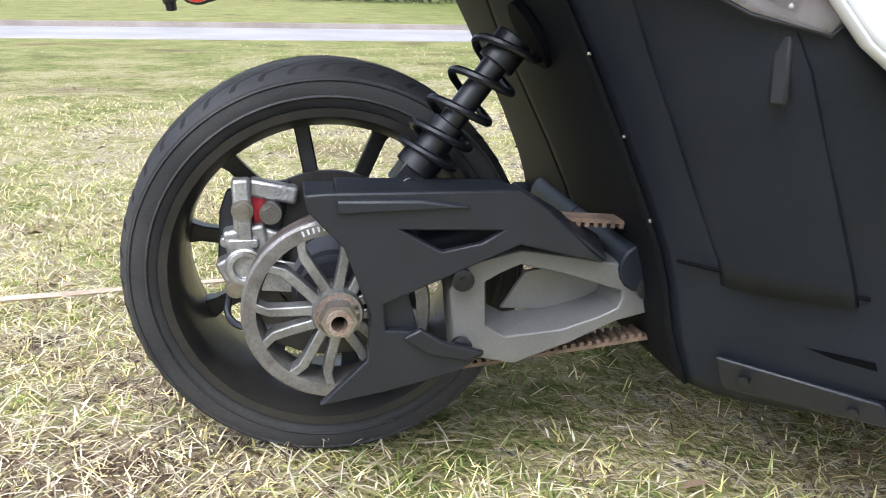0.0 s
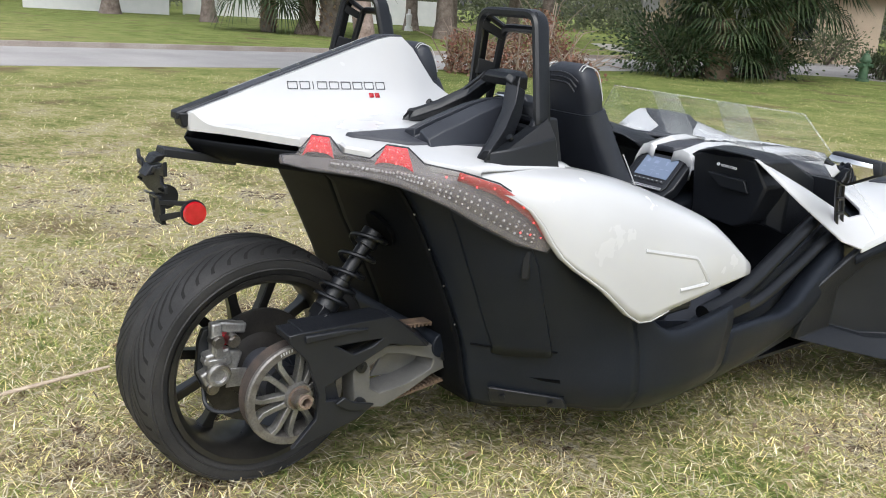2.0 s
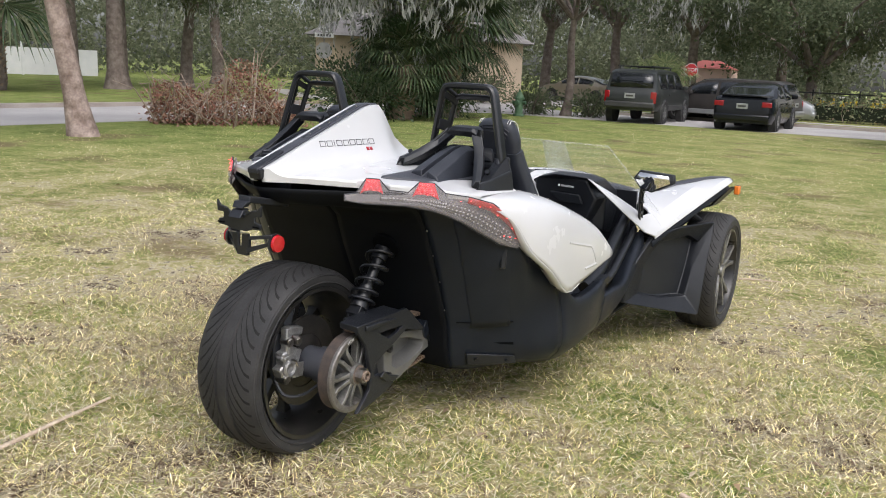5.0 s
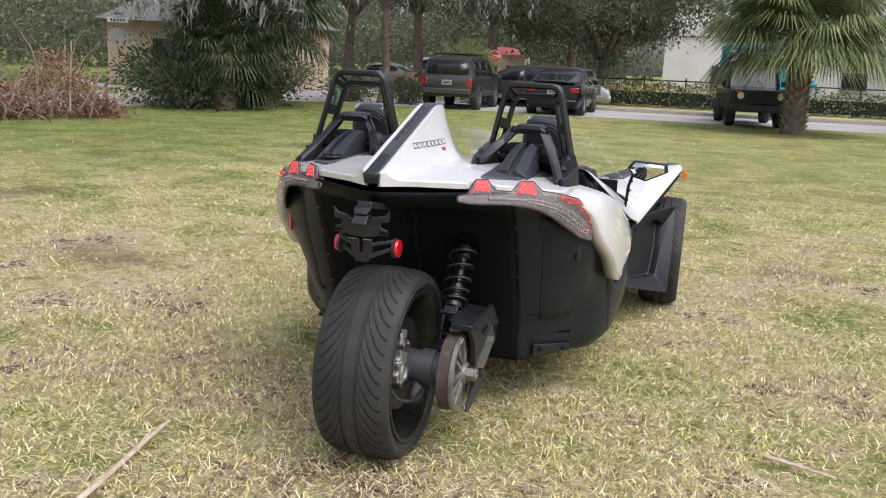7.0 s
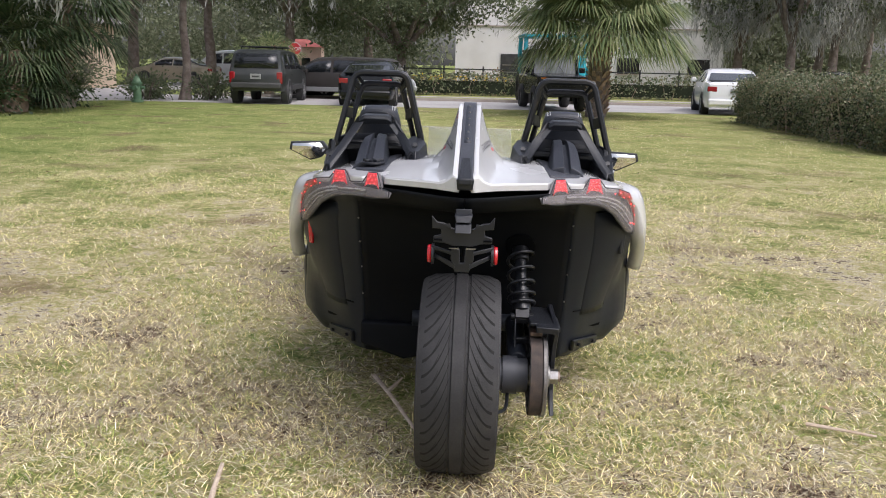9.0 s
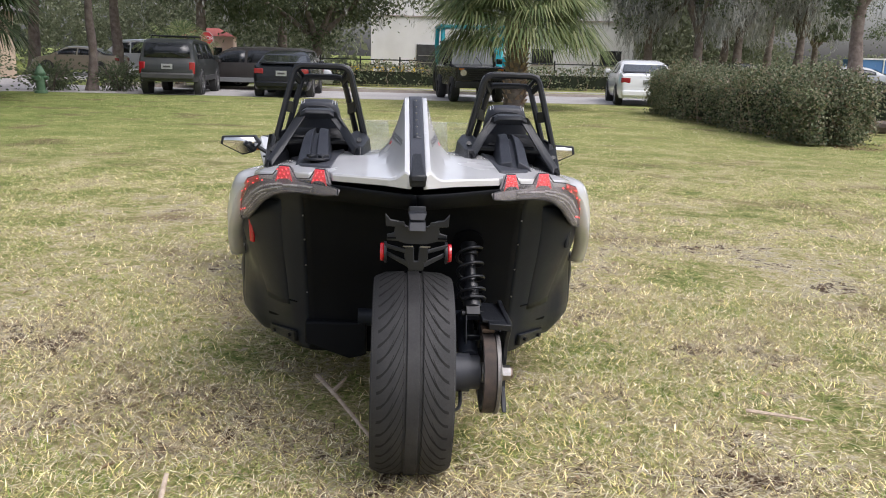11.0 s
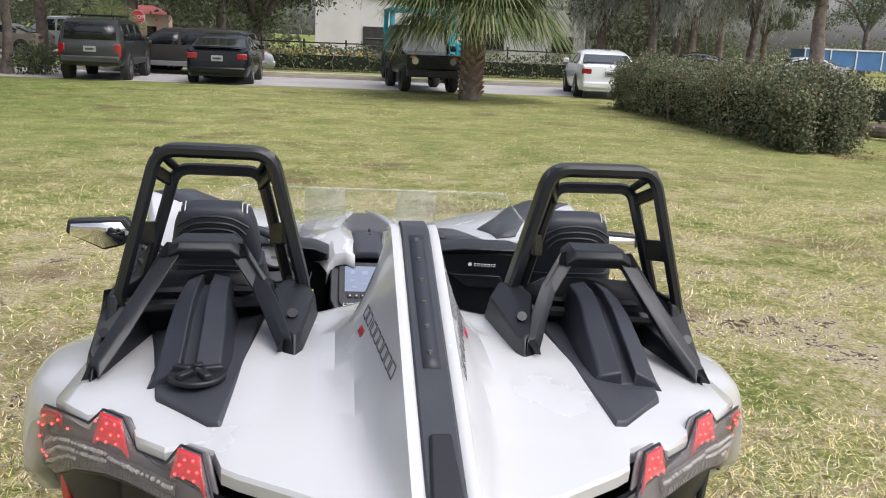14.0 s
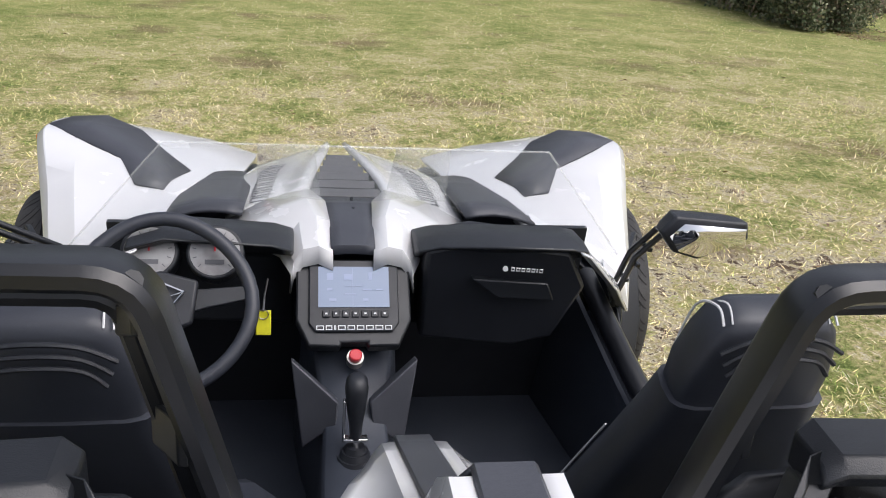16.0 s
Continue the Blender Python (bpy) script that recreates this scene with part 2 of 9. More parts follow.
def slab(bm, pts, d):
    """A flat outline given thickness along d."""
    d = Vector(d)
    a = [bm.verts.new(p) for p in pts]
    b = [bm.verts.new(Vector(p) + d) for p in pts]
    n = len(pts)
    bm.faces.new(a[::-1])
    bm.faces.new(b)
    for i in range(n):
        bm.faces.new((a[i], a[(i + 1) % n], b[(i + 1) % n], b[i]))


def grid(bm, rows, closed=False):
    """A skin through rows of points."""
    V = [[bm.verts.new(p) for p in row] for row in rows]
    for a, b in zip(V, V[1:]):
        n = len(a)
        for k in range(n if closed else n - 1):
            vs = (a[k], a[(k + 1) % n], b[(k + 1) % n], b[k])
            if len({tuple(round(c, 5) for c in v.co) for v in vs}) >= 3:
                bm.faces.new(vs)
    return V


def loft(bm, rings, caps=True):
    V = grid(bm, rings, closed=True)
    if caps:
        bm.faces.new(V[0][::-1])
        bm.faces.new(V[-1])


def revolve(bm, prof, c, seg=48):
    """Turns a profile of (radius, x) about the x axis through c."""
    rings = []
    for k in range(seg):
        a = 2 * math.pi * k / seg
        rings.append([bm.verts.new((c[0] + x, c[1] + r * math.cos(a), c[2] + r * math.sin(a))) for r, x in prof])
    n = len(prof)
    for k in range(seg):
        a, b = rings[k], rings[(k + 1) % seg]
        for i in range(n):
            j = (i + 1) % n
            if prof[i][0] > 1e-6 or prof[j][0] > 1e-6:
                bm.faces.new((a[i], a[j], b[j], b[i]))


def mx(s, p):
    return (s * p[0], p[1], p[2])


def hollow_blocks(bm, widths, origin, across, up, h, depth, gap, st=0.0016):
    """A row of open blocks that stands for a brand word."""
    o, a, u_ = Vector(origin), Vector(across).normalized(), Vector(up).normalized()
    nrm = a.cross(u_).normalized()
    x = 0.0
    for w in widths:
        for x0, x1, z0, z1 in ((0, w, 0, st), (0, w, h - st, h), (0, min(st, w), st, h - st), (max(0, w - st), w, st, h - st)):
            p = o + a * x
            slab(bm, [p + a * x0 + u_ * z0, p + a * x1 + u_ * z0, p + a * x1 + u_ * z1, p + a * x0 + u_ * z1], nrm * depth)
        x += w + gap


def interp(x, tab):
    for (x0, y0), (x1, y1) in zip(tab, tab[1:]):
        if x <= x1:
            t = max(0.0, (x - x0) / (x1 - x0))
            return y0 + (y1 - y0) * t
    return tab[-1][1]

# ---- the three-wheeled roadster: x to its right, y ahead, rear axle at y = 0 ----
car = thing("three_wheeled_roadster", "white and black open three-wheeled roadster parked on grass", "roadster", pose(-0.016, 0, 0, 0, 0.6, 0))
HUB = Vector((0.0, 0.0, 0.318))
R_TYRE = 0.343


def tyre_mesh(bm, c, r_out, r_in, w, lugs, lug_depth=0.006):
    """A low-profile tyre with grooves cut into its tread."""
    h = w / 2
    side = r_out - r_in
    prof = [(r_in, -h * 0.84), (r_in + side * 0.15, -h * 0.93), (r_in + side * 0.30, -h * 0.965), (r_in + side * 0.34, -h * 1.005), (r_in + side * 0.38, -h * 0.985), (r_in + side * 0.55, -h), (r_in + side * 0.66, -h * 0.985), (r_in + side * 0.69, -h * 1.005), (r_in + side * 0.72, -h * 0.975), (r_out - side * 0.24, -h * 0.97), (r_out - 0.014, -h * 0.90), (r_out - 0.004, -h * 0.72)]
    crown = [(r_out, -h * 0.25), (r_out - lug_depth, -h * 0.22), (r_out - lug_depth, -h * 0.17), (r_out + 0.001, -h * 0.14)]
    prof += crown + [(r, -x) for r, x in reversed(crown)] + [(r, -x) for r, x in reversed(prof)]
    revolve(bm, prof, c, 96)


def tread(bm, c, r, w, n):
    """The swept grooves of the tread: flat strips on the crown, near black in place of groove shade; they trail outward
    and back.
    """
    for k in range(n):
        a0 = 2 * math.pi * k / n
        for s in (-1, 1):
            for j, (x0, x1, da, wd) in enumerate(((0.20, 0.95, 0.42, 0.0046), (0.46, 0.93, 0.22, 0.0036))):
                off = 0.5 * j * 2 * math.pi / n + (0.25 * 2 * math.pi / n if s > 0 else 0)
                steps = 10
                prev = None
                for i in range(steps + 1):
                    t = i / steps
                    x = s * w / 2 * (x0 + (x1 - x0) * t)
                    e = abs(x) / (w / 2)
                    rr = r + 0.0010 - (0.004 * ((e - 0.25) / 0.47) if e > 0.25 else 0) - (0.010 * ((e - 0.72) / 0.18) if e > 0.72 else 0) - (0.03 * ((e - 0.9) / 0.07) if e > 0.9 else 0)
                    rr = max(rr, r - 0.022)
                    a = a0 + off + da * (1 - (1 - t) ** 2.2)
                    wdt = wd * (0.35 + 0.65 * math.sin(math.pi * min(1, t * 0.9 + 0.1))) / r
                    p = [bm.verts.new((c[0] + x, c[1] + rr * math.cos(a + q), c[2] + rr * math.sin(a + q))) for q in (-wdt, wdt)]
                    if prev:
                        bm.faces.new((prev[0], prev[1], p[1], p[0]))
                    prev = p


GROOVE = material("tread_groove", (0.006, 0.006, 0.006), 0.9, 0, (0.012, 0.011, 0.01), 60)

# rear wheel
rear = new("rear_wheel")
rear.parent = car
bm = B(); tyre_mesh(bm, HUB, R_TYRE, 0.268, 0.262, 40)
part("tyre", bm, RUBBER, rear, "wide low-profile worn black tyre", angle=25)
bm = B(); tread(bm, HUB, R_TYRE, 0.262, 44)
part("tread_groove", bm, GROOVE, rear)
bm = B()
revolve(bm, [(0.268, -0.118), (0.276, -0.122), (0.276, -0.128), (0.262, -0.126), (0.247, -0.10), (0.240, -0.02), (0.246, 0.10), (0.262, 0.126), (0.276, 0.128), (0.276, 0.122), (0.268, 0.118), (0.255, 0.10), (0.248, -0.02), (0.254, -0.10)], HUB, 64)
part("rim", bm, RIM, rear, "gloss black wheel barrel")
for k in range(10):
    a = radians(100 + 36 * k)
    bm = B()
    d = Vector((0, math.cos(a), math.sin(a)))
    t = Vector((0, -math.sin(a), math.cos(a)))
    rings = []
    for r, x, w, th in ((0.085, -0.035, 0.020, 0.022), (0.15, -0.045, 0.014, 0.018), (0.22, -0.055, 0.014, 0.02), (0.246, -0.06, 0.020, 0.026)):
        c = HUB + d * r + Vector((x, 0, 0))
        rings.append([c + t * w + Vector((th, 0, 0)), c + t * w * 0.8 - Vector((th, 0, 0)), c - t * w * 0.8 - Vector((th, 0, 0)), c - t * w + Vector((th, 0, 0))])
    loft(bm, rings)
    part("spoke", bm, RIM, rear, bevel=0.003)
bm = B(); revolve(bm, [(0.0, -0.075), (0.09, -0.07), (0.10, -0.04), (0.10, 0.0), (0.07, 0.03), (0.0, 0.03)], HUB, 32)
part("hub", bm, RIM, rear)

# brake, axle and drive
bm = B(); revolve(bm, [(0.098, 0.064), (0.165, 0.064), (0.165, 0.076), (0.098, 0.076)], HUB, 64)
part("brake_disc", bm, DISC, car, "dark brake disc")
bm = B(); revolve(bm, [(0.0, 0.02), (0.098, 0.06), (0.098, 0.072), (0.06, 0.09), (0.0, 0.09)], HUB, 32)
part("disc_carrier", bm, DISC, car)
bm = B(); rod(bm, HUB + Vector((0.09, 0, 0)), HUB + Vector((0.235, 0, 0)), 0.058, seg=28)
rod(bm, HUB + Vector((0.15, 0, 0)), HUB + Vector((0.20, 0, 0)), 0.066, seg=28)
part("axle_housing", bm, STRIP, car, "grey-black cast axle housing")
cal = new("brake_caliper"); cal.parent = car; cal.location = (-0.060, 0, 0)
bm = B()
slab(bm, [(0.125, -0.165, 0.455), (0.125, -0.06, 0.47), (0.125, -0.075, 0.40), (0.125, -0.10, 0.30), (0.125, -0.16, 0.27), (0.125, -0.185, 0.33), (0.125, -0.178, 0.42)], (0.02, 0, 0))
part("caliper_bracket", bm, PLASTIC_G, cal, bevel=0.004)
bm = B()
for c, s, r in (((0.155, -0.135, 0.375), (0.05, 0.07, 0.05), 10), ((0.165, -0.14, 0.43), (0.03, 0.03, 0.10), 0), ((0.15, -0.10, 0.36), (0.05, 0.05, 0.07), -20), ((0.16, -0.15, 0.33), (0.04, 0.06, 0.05), 25), ((0.15, -0.09, 0.455), (0.03, 0.08, 0.03), -12)):
    box(bm, c, s, (r, 0, 0))
part("caliper_body", bm, BRIGHT_ALLOY, cal, "bare cast aluminium caliper", bevel=0.006)
bm = B()
slab(bm, [(0.172, -0.150, 0.445), (0.172, -0.127, 0.445), (0.172, -0.124, 0.372), (0.172, -0.146, 0.372)], (0.012, 0, 0))
rod(bm, (0.15, -0.168, 0.376), (0.178, -0.168, 0.376), 0.010, seg=10)
box(bm, (0.172, -0.140, 0.374), (0.026, 0.050, 0.016))
part("caliper_lever", bm, BRIGHT_ALLOY, cal, bevel=0.003)
bm = B()
revolve(bm, [(0.0, 0.0), (0.034, 0.0), (0.034, 0.020), (0.028, 0.026), (0.020, 0.026), (0.018, 0.018), (0.0, 0.018)], (0.165, -0.138, 0.335), 28)
part("caliper_piston", bm, BRIGHT_ALLOY, cal, bevel=0.001)
bm = B()
slab(bm, [(0.17, -0.10, 0.345), (0.17, -0.05, 0.335), (0.17, -0.06, 0.285), (0.17, -0.115, 0.29)], (0.006, 0, 0))
part("caliper_shield", bm, BRIGHT_ALLOY, cal, bevel=0.002)
for y, z in ((-0.139, 0.430), (-0.095, 0.424), (-0.155, 0.30)):
    bm = B(); rod(bm, (0.15, y, z), (0.19, y, z), 0.013, seg=6); rod(bm, (0.15, y, z), (0.185, y, z), 0.018, seg=16)
    part("bolt", bm, STEEL, cal)
bm = B(); box(bm, (0.14, -0.112, 0.425), (0.03, 0.03, 0.045), (8, 0, 0))
part("brake_pad", bm, RED_MARK, cal, "red painted pad", bevel=0.004)
bm = B(); tube(bm, smooth_path([(0.192 - 0.002 * k, -0.138 + 0.030 * math.cos(0.8 * k), 0.335 + 0.030 * math.sin(0.8 * k)) for k in range(24)], 3), 0.004, 6)
part("return_spring", bm, STEEL, cal)
bm = B(); tube(bm, smooth_path([(0.13, -0.16, 0.30), (0.18, -0.17, 0.25), (0.22, -0.12, 0.24), (0.23, -0.03, 0.26)], 6), 0.006, 8)
part("brake_hose", bm, PLASTIC, cal)

pul = new("drive_pulley"); pul.parent = car
PX, PR = 0.262, 0.126
bm = B(); revolve(bm, [(PR - 0.012, -0.022), (PR, -0.022), (PR, 0.020), (PR + 0.014, 0.022), (PR + 0.014, 0.032), (PR + 0.010, 0.036), (PR - 0.008, 0.036), (PR - 0.012, 0.02), (PR - 0.012, 0.0)], HUB + Vector((PX, 0, 0)), 64)
part("pulley_rim", bm, PULLEY, pul, "dull grey-brown pulley rim")
bm = B(); revolve(bm, [(PR + 0.0015, -0.021), (PR + 0.0105, -0.021), (PR + 0.0105, 0.019), (PR + 0.0015, 0.019)], HUB + Vector((PX, 0, 0)), 64)
part("belt_wrap", bm, BELT_DARK, car, "reddish dusty toothed belt round the pulley")
for k in range(6):
    a = 2 * math.pi * k / 6 + 0.17
    for s in (-1, 1):
        bm = B()
        rings = []
        for r, off, w, x0, x1 in ((0.030, 0.010, 0.008, 0.015, 0.042), (0.072, 0.015, 0.0075, 0.012, 0.038), (0.098, 0.019, 0.0075, 0.008, 0.036), (0.116, 0.031, 0.008, 0.004, 0.036)):
            d, t = Vector((0, math.cos(a), math.sin(a))), Vector((0, -math.sin(a), math.cos(a)))
            c = HUB + Vector((PX, 0, 0)) + d * r + t * off * s
            rings.append([c + t * w + Vector((x0, 0, 0)), c + t * w + Vector((x1, 0, 0)), c - t * w + Vector((x1, 0, 0)), c - t * w + Vector((x0, 0, 0))])
        loft(bm, rings)
        part("pulley_spoke", bm, ALLOY, pul, bevel=0.002)
bm = B(); revolve(bm, [(0.016, -0.02), (0.034, -0.02), (0.042, 0.03), (0.036, 0.052), (0.016, 0.052)], HUB + Vector((PX, 0, 0)), 28)
part("pulley_boss", bm, ALLOY, pul)
bm = B()
nut = HUB + Vector((PX + 0.052, 0, 0))
revolve(bm, [(0.015, 0), (0.027, 0), (0.027, 0.028), (0.015, 0.028)], nut, 6)
part("axle_nut", bm, STEEL, pul, "rusty hexagonal steel nut")
bm = B(); revolve(bm, [(0.012, 0.0), (0.019, 0.0), (0.019, 0.036), (0.012, 0.036)], nut, 24)
revolve(bm, [(0.026, -0.006), (0.033, -0.006), (0.033, 0.0), (0.026, 0.0)], nut, 24)
part("axle_end", bm, RUST, pul)

# swing arm with its window
AX = 0.292
def arm_ring(pts, x):
    return [(x, y, z) for y, z in pts]
outer = [(0.175, 0.240), (0.165, 0.345), (0.181, 0.384), (0.275, 0.407), (0.36, 0.393), (0.46, 0.373), (0.503, 0.358), (0.524, 0.329), (0.499, 0.297), (0.44, 0.283), (0.36, 0.248), (0.270, 0.217)]
hole = [(0.224, 0.288), (0.222, 0.356), (0.245, 0.368), (0.276, 0.380), (0.343, 0.364), (0.41, 0.341), (0.437, 0.333), (0.440, 0.322), (0.433, 0.304), (0.400, 0.291), (0.345, 0.275), (0.255, 0.268)]
bm = B()
rows = [arm_ring(outer, AX - 0.045), arm_ring(outer, AX), arm_ring([(y * 0.985 + 0.005, z * 0.97 + 0.0095) for y, z in outer], AX + 0.012), arm_ring([(y * 1.01 - 0.003, z * 1.04 - 0.0130) for y, z in hole], AX + 0.012), arm_ring(hole, AX + 0.002), arm_ring([(0.325 + (y - 0.325) * 0.86, 0.328 + (z - 0.328) * 0.74) for y, z in hole], AX - 0.05)]
grid(bm, rows, closed=True)
part("swing_arm", bm, ARM, car, "grey cast swing arm with a tapered opening", bevel=0.003)
bm = B()
slab(bm, [(AX - 0.048, y, z) for y, z in ((0.262, 0.290), (0.300, 0.350), (0.345, 0.358), (0.425, 0.338), (0.432, 0.318), (0.36, 0.282))], (-0.010, 0, 0))
part("swing_arm_web", bm, ARM, car, bevel=0.002)
bm = B()
rod(bm, (0.20, 0.25, 0.39), (0.20, 0.52, 0.35), 0.02, seg=12); rod(bm, (0.05, 0.47, 0.37), (0.31, 0.47, 0.37), 0.04, seg=16); rod(bm, (0.20, 0.02, 0.36), (0.20, 0.30, 0.42), 0.035)
rod(bm, (-0.2, 0.47, 0.37), (0.05, 0.47, 0.37), 0.04, seg=16)
part("swing_arm_inner", bm, HULL, car, bevel=0.004)
bm = B()
revolve(bm, [(0.0, 0.0), (0.016, 0.0), (0.018, 0.010), (0.012, 0.012), (0.0, 0.012)], (0.302, 0.478, 0.338), 20)
part("pivot_bolt", bm, TUBE, car)

# belt runs
bel = new("drive_belt"); bel.parent = car
for (y0, z0, y1, z1), nm in (((0.0, 0.470, 0.56, 0.428), "upper_run"), ((0.02, 0.19, 0.58, 0.250), "lower_run")):
    bm = B()
    d = Vector((0, y1 - y0, z1 - z0)); L = d.length; d.normalize()
    up = Vector((0, -d.z, d.y))
    mid = Vector((0.262, (y0 + y1) / 2, (z0 + z1) / 2))
    ang = math.degrees(math.atan2(d.z, d.y))
    box(bm, mid, (0.040, L, 0.006), (ang, 0, 0))
    sgn = -1 if nm == "upper_run" else 1
    n = int(L / 0.014)
    for k in range(n):
        c = Vector((0.262, y0, z0)) + d * (k + 0.5) * 0.014 + up * sgn * 0.006
        box(bm, c, (0.040, 0.007, 0.008), (ang, 0, 0))
    part(nm, bm, BELT, bel, "dusty reddish toothed belt")

# belt guard
gd = new("belt_guard"); gd.parent = car
GX = 0.318
DZ = -0.010
og = [(-0.043, 0.503), (-0.016, 0.505), (0.262, 0.504), (0.301, 0.478), (0.397, 0.389), (0.366, 0.396), (0.266, 0.422), (0.065, 0.338), (0.068, 0.298), (0.116, 0.294), (0.161, 0.261), (0.218, 0.252), (0.176, 0.225), (0.07, 0.200), (-0.031, 0.183), (0.040, 0.252), (0.046, 0.322), (0.009, 0.425), (-0.025, 0.462), (-0.040, 0.479)]
tri = [(0.093, 0.449), (0.236, 0.444), (0.207, 0.426), (0.150, 0.415)]
bm = B()
def with_hole(bm, out, hol, x, d):
    va = [bm.verts.new((x, y, z)) for y, z in out]; vb = [bm.verts.new((x, y, z)) for y, z in hol]
    ea = [bm.edges.new((va[i], va[(i + 1) % len(va)])) for i in range(len(va))] + [bm.edges.new((vb[i], vb[(i + 1) % len(vb)])) for i in range(len(vb))]
    f = bmesh.ops.triangle_fill(bm, edges=ea, use_beauty=True)
    faces = [g for g in f["geom"] if isinstance(g, bmesh.types.BMFace)]
    ex = bmesh.ops.extrude_face_region(bm, geom=faces)
    bmesh.ops.translate(bm, verts=[g for g in ex["geom"] if isinstance(g, bmesh.types.BMVert)], vec=(d, 0, 0))
with_hole(bm, og, tri, GX, 0.016)
part("guard_plate", bm, PLASTIC, gd, "dark textured plastic guard with a triangular slot", bevel=0.003)
bm = B()
slab(bm, [(GX + 0.014, -0.045, 0.513), (GX + 0.014, 0.0, 0.513), (GX + 0.014, 0.0, 0.492), (GX + 0.014, -0.04, 0.490)], (-0.075, 0, 0.004))
slab(bm, [(GX + 0.014, 0.0, 0.508), (GX + 0.014, 0.12, 0.506), (GX + 0.014, 0.19, 0.494), (GX + 0.014, 0.0, 0.489)], (0.010, 0, -0.003))
slab(bm, [(GX + 0.012, 0.0, 0.512), (GX + 0.012, 0.25, 0.505), (GX + 0.012, 0.30, 0.487), (GX - 0.08, 0.30, 0.490), (GX - 0.08, 0.25, 0.512), (GX - 0.08, 0.0, 0.518)], (0, 0, -0.012))
slab(bm, [(GX - 0.08, 0.30, 0.490), (GX + 0.012, 0.30, 0.487), (GX + 0.012, 0.40, 0.408), (GX - 0.08, 0.42, 0.415)], (0, 0, -0.01))
bmesh.ops.translate(bm, verts=bm.verts, vec=(0, 0, DZ))
part("guard_top", bm, PLASTIC, gd, bevel=0.003)
bm = B()
slab(bm, [(GX - 0.010, y, z) for y, z in ((0.040, 0.36), (0.100, 0.36), (0.118, 0.290), (0.046, 0.285))], (0.008, 0, 0))
part("guard_recess", bm, PLASTIC, gd, bevel=0.002)
bm = B()
slab(bm, [(GX + 0.015, 0.092, 0.298), (GX + 0.015, 0.118, 0.312), (GX + 0.015, 0.150, 0.290), (GX + 0.015, 0.215, 0.270), (GX + 0.015, 0.19, 0.256), (GX + 0.015, 0.13, 0.27)], (0.012, 0, 0))
bmesh.ops.translate(bm, verts=bm.verts, vec=(0, 0, DZ))
part("guard_spur", bm, PLASTIC_G, gd, bevel=0.003)
for y, z in ((0.184, 0.366), (0.184, 0.258)):
    bm = B()
    revolve(bm, [(0, 0), (0.016, 0), (0.017, 0.012), (0.011, 0.014), (0, 0.014)], (GX - 0.008, y, z), 20)
    rod(bm, (GX, y, z), (GX + 0.010, y, z), 0.007, seg=6)
    part("guard_bolt", bm, TUBE, gd)
for i in range(5):
    a = 1.70 + 0.06 * i
    bm = B(); box(bm, (PX + 0.0362, (PR + 0.003) * math.cos(a), 0.318 + (PR + 0.003) * math.sin(a)), (0.0016, 0.003, 0.008), (math.degrees(a) - 90, 0, 0))
    part("stamped_mark", bm, TEXT_LIGHT, pul, "light stamped mark")

# shock absorber
sh = new("shock_absorber"); sh.parent = car
s0, s1 = Vector((0.215, 0.112, 0.495)), Vector((0.206, 0.278, 0.708))
d = (s1 - s0).normalized()
bm = B(); rod(bm, s0 + d * 0.02, s0 + d * 0.11, 0.026, seg=20); rod(bm, s0 + d * 0.02, s0 + d * 0.05, 0.033, seg=20); rod(bm, s0 + d * 0.10, s1 - d * 0.02, 0.020, seg=16); rod(bm, s1 - d * 0.05, s1, 0.03, seg=16)
part("damper", bm, TUBE, sh, "gloss black damper body", bevel=0.002)
q = d.to_track_quat("Z", "Y").to_matrix()
bm = B(); 
rod(bm, (0.206, 0.306, 0.716), (0.206, 0.296, 0.710), 0.056, seg=28); part("spring_hole_disc", bm, GAP, sh, "black disc standing for the shaded hole round the spring top")
bm = B()
pts = []
N = 150
for i in range(N + 1):
    t = i / N
    a = 2 * math.pi * 4.7 * (t ** 0.74) + 0.6
    h = 0.045 + 0.225 * t
    pts.append(s0 + d * h + q @ Vector((0.046 * math.cos(a), 0.046 * math.sin(a), 0)))
tube(bm, pts, 0.0062, 8)
part("coil_spring", bm, TUBE, sh, "black coil spring")
bm = B()
box(bm, s0 + Vector((0, 0, 0.01)), (0.05, 0.034, 0.04), (-38, 0, 0))
for s in (-1, 1):
    rod(bm, s0 + Vector((s * 0.024, 0, 0)), s0 + Vector((s * 0.04, 0, 0)), 0.013, seg=16)
    slab(bm, [s0 + Vector((s * 0.026, -0.02, -0.0)), s0 + Vector((s * 0.026, 0.02, 0.01)), s0 + Vector((s * 0.026, 0.0, -0.13)), s0 + Vector((s * 0.026, -0.07, -0.13))], (0.006, 0, 0))
box(bm, s0 + Vector((0, -0.035, -0.075)), (0.05, 0.012, 0.02), (20, 0, 0)); box(bm, s0 + Vector((0, -0.01, -0.01)), (0.05, 0.012, 0.02), (20, 0, 0)); box(bm, s0 + Vector((0, -0.05, -0.13)), (0.06, 0.03, 0.03), (20, 0, 0))
part("shock_yoke", bm, TUBE, sh, bevel=0.002)

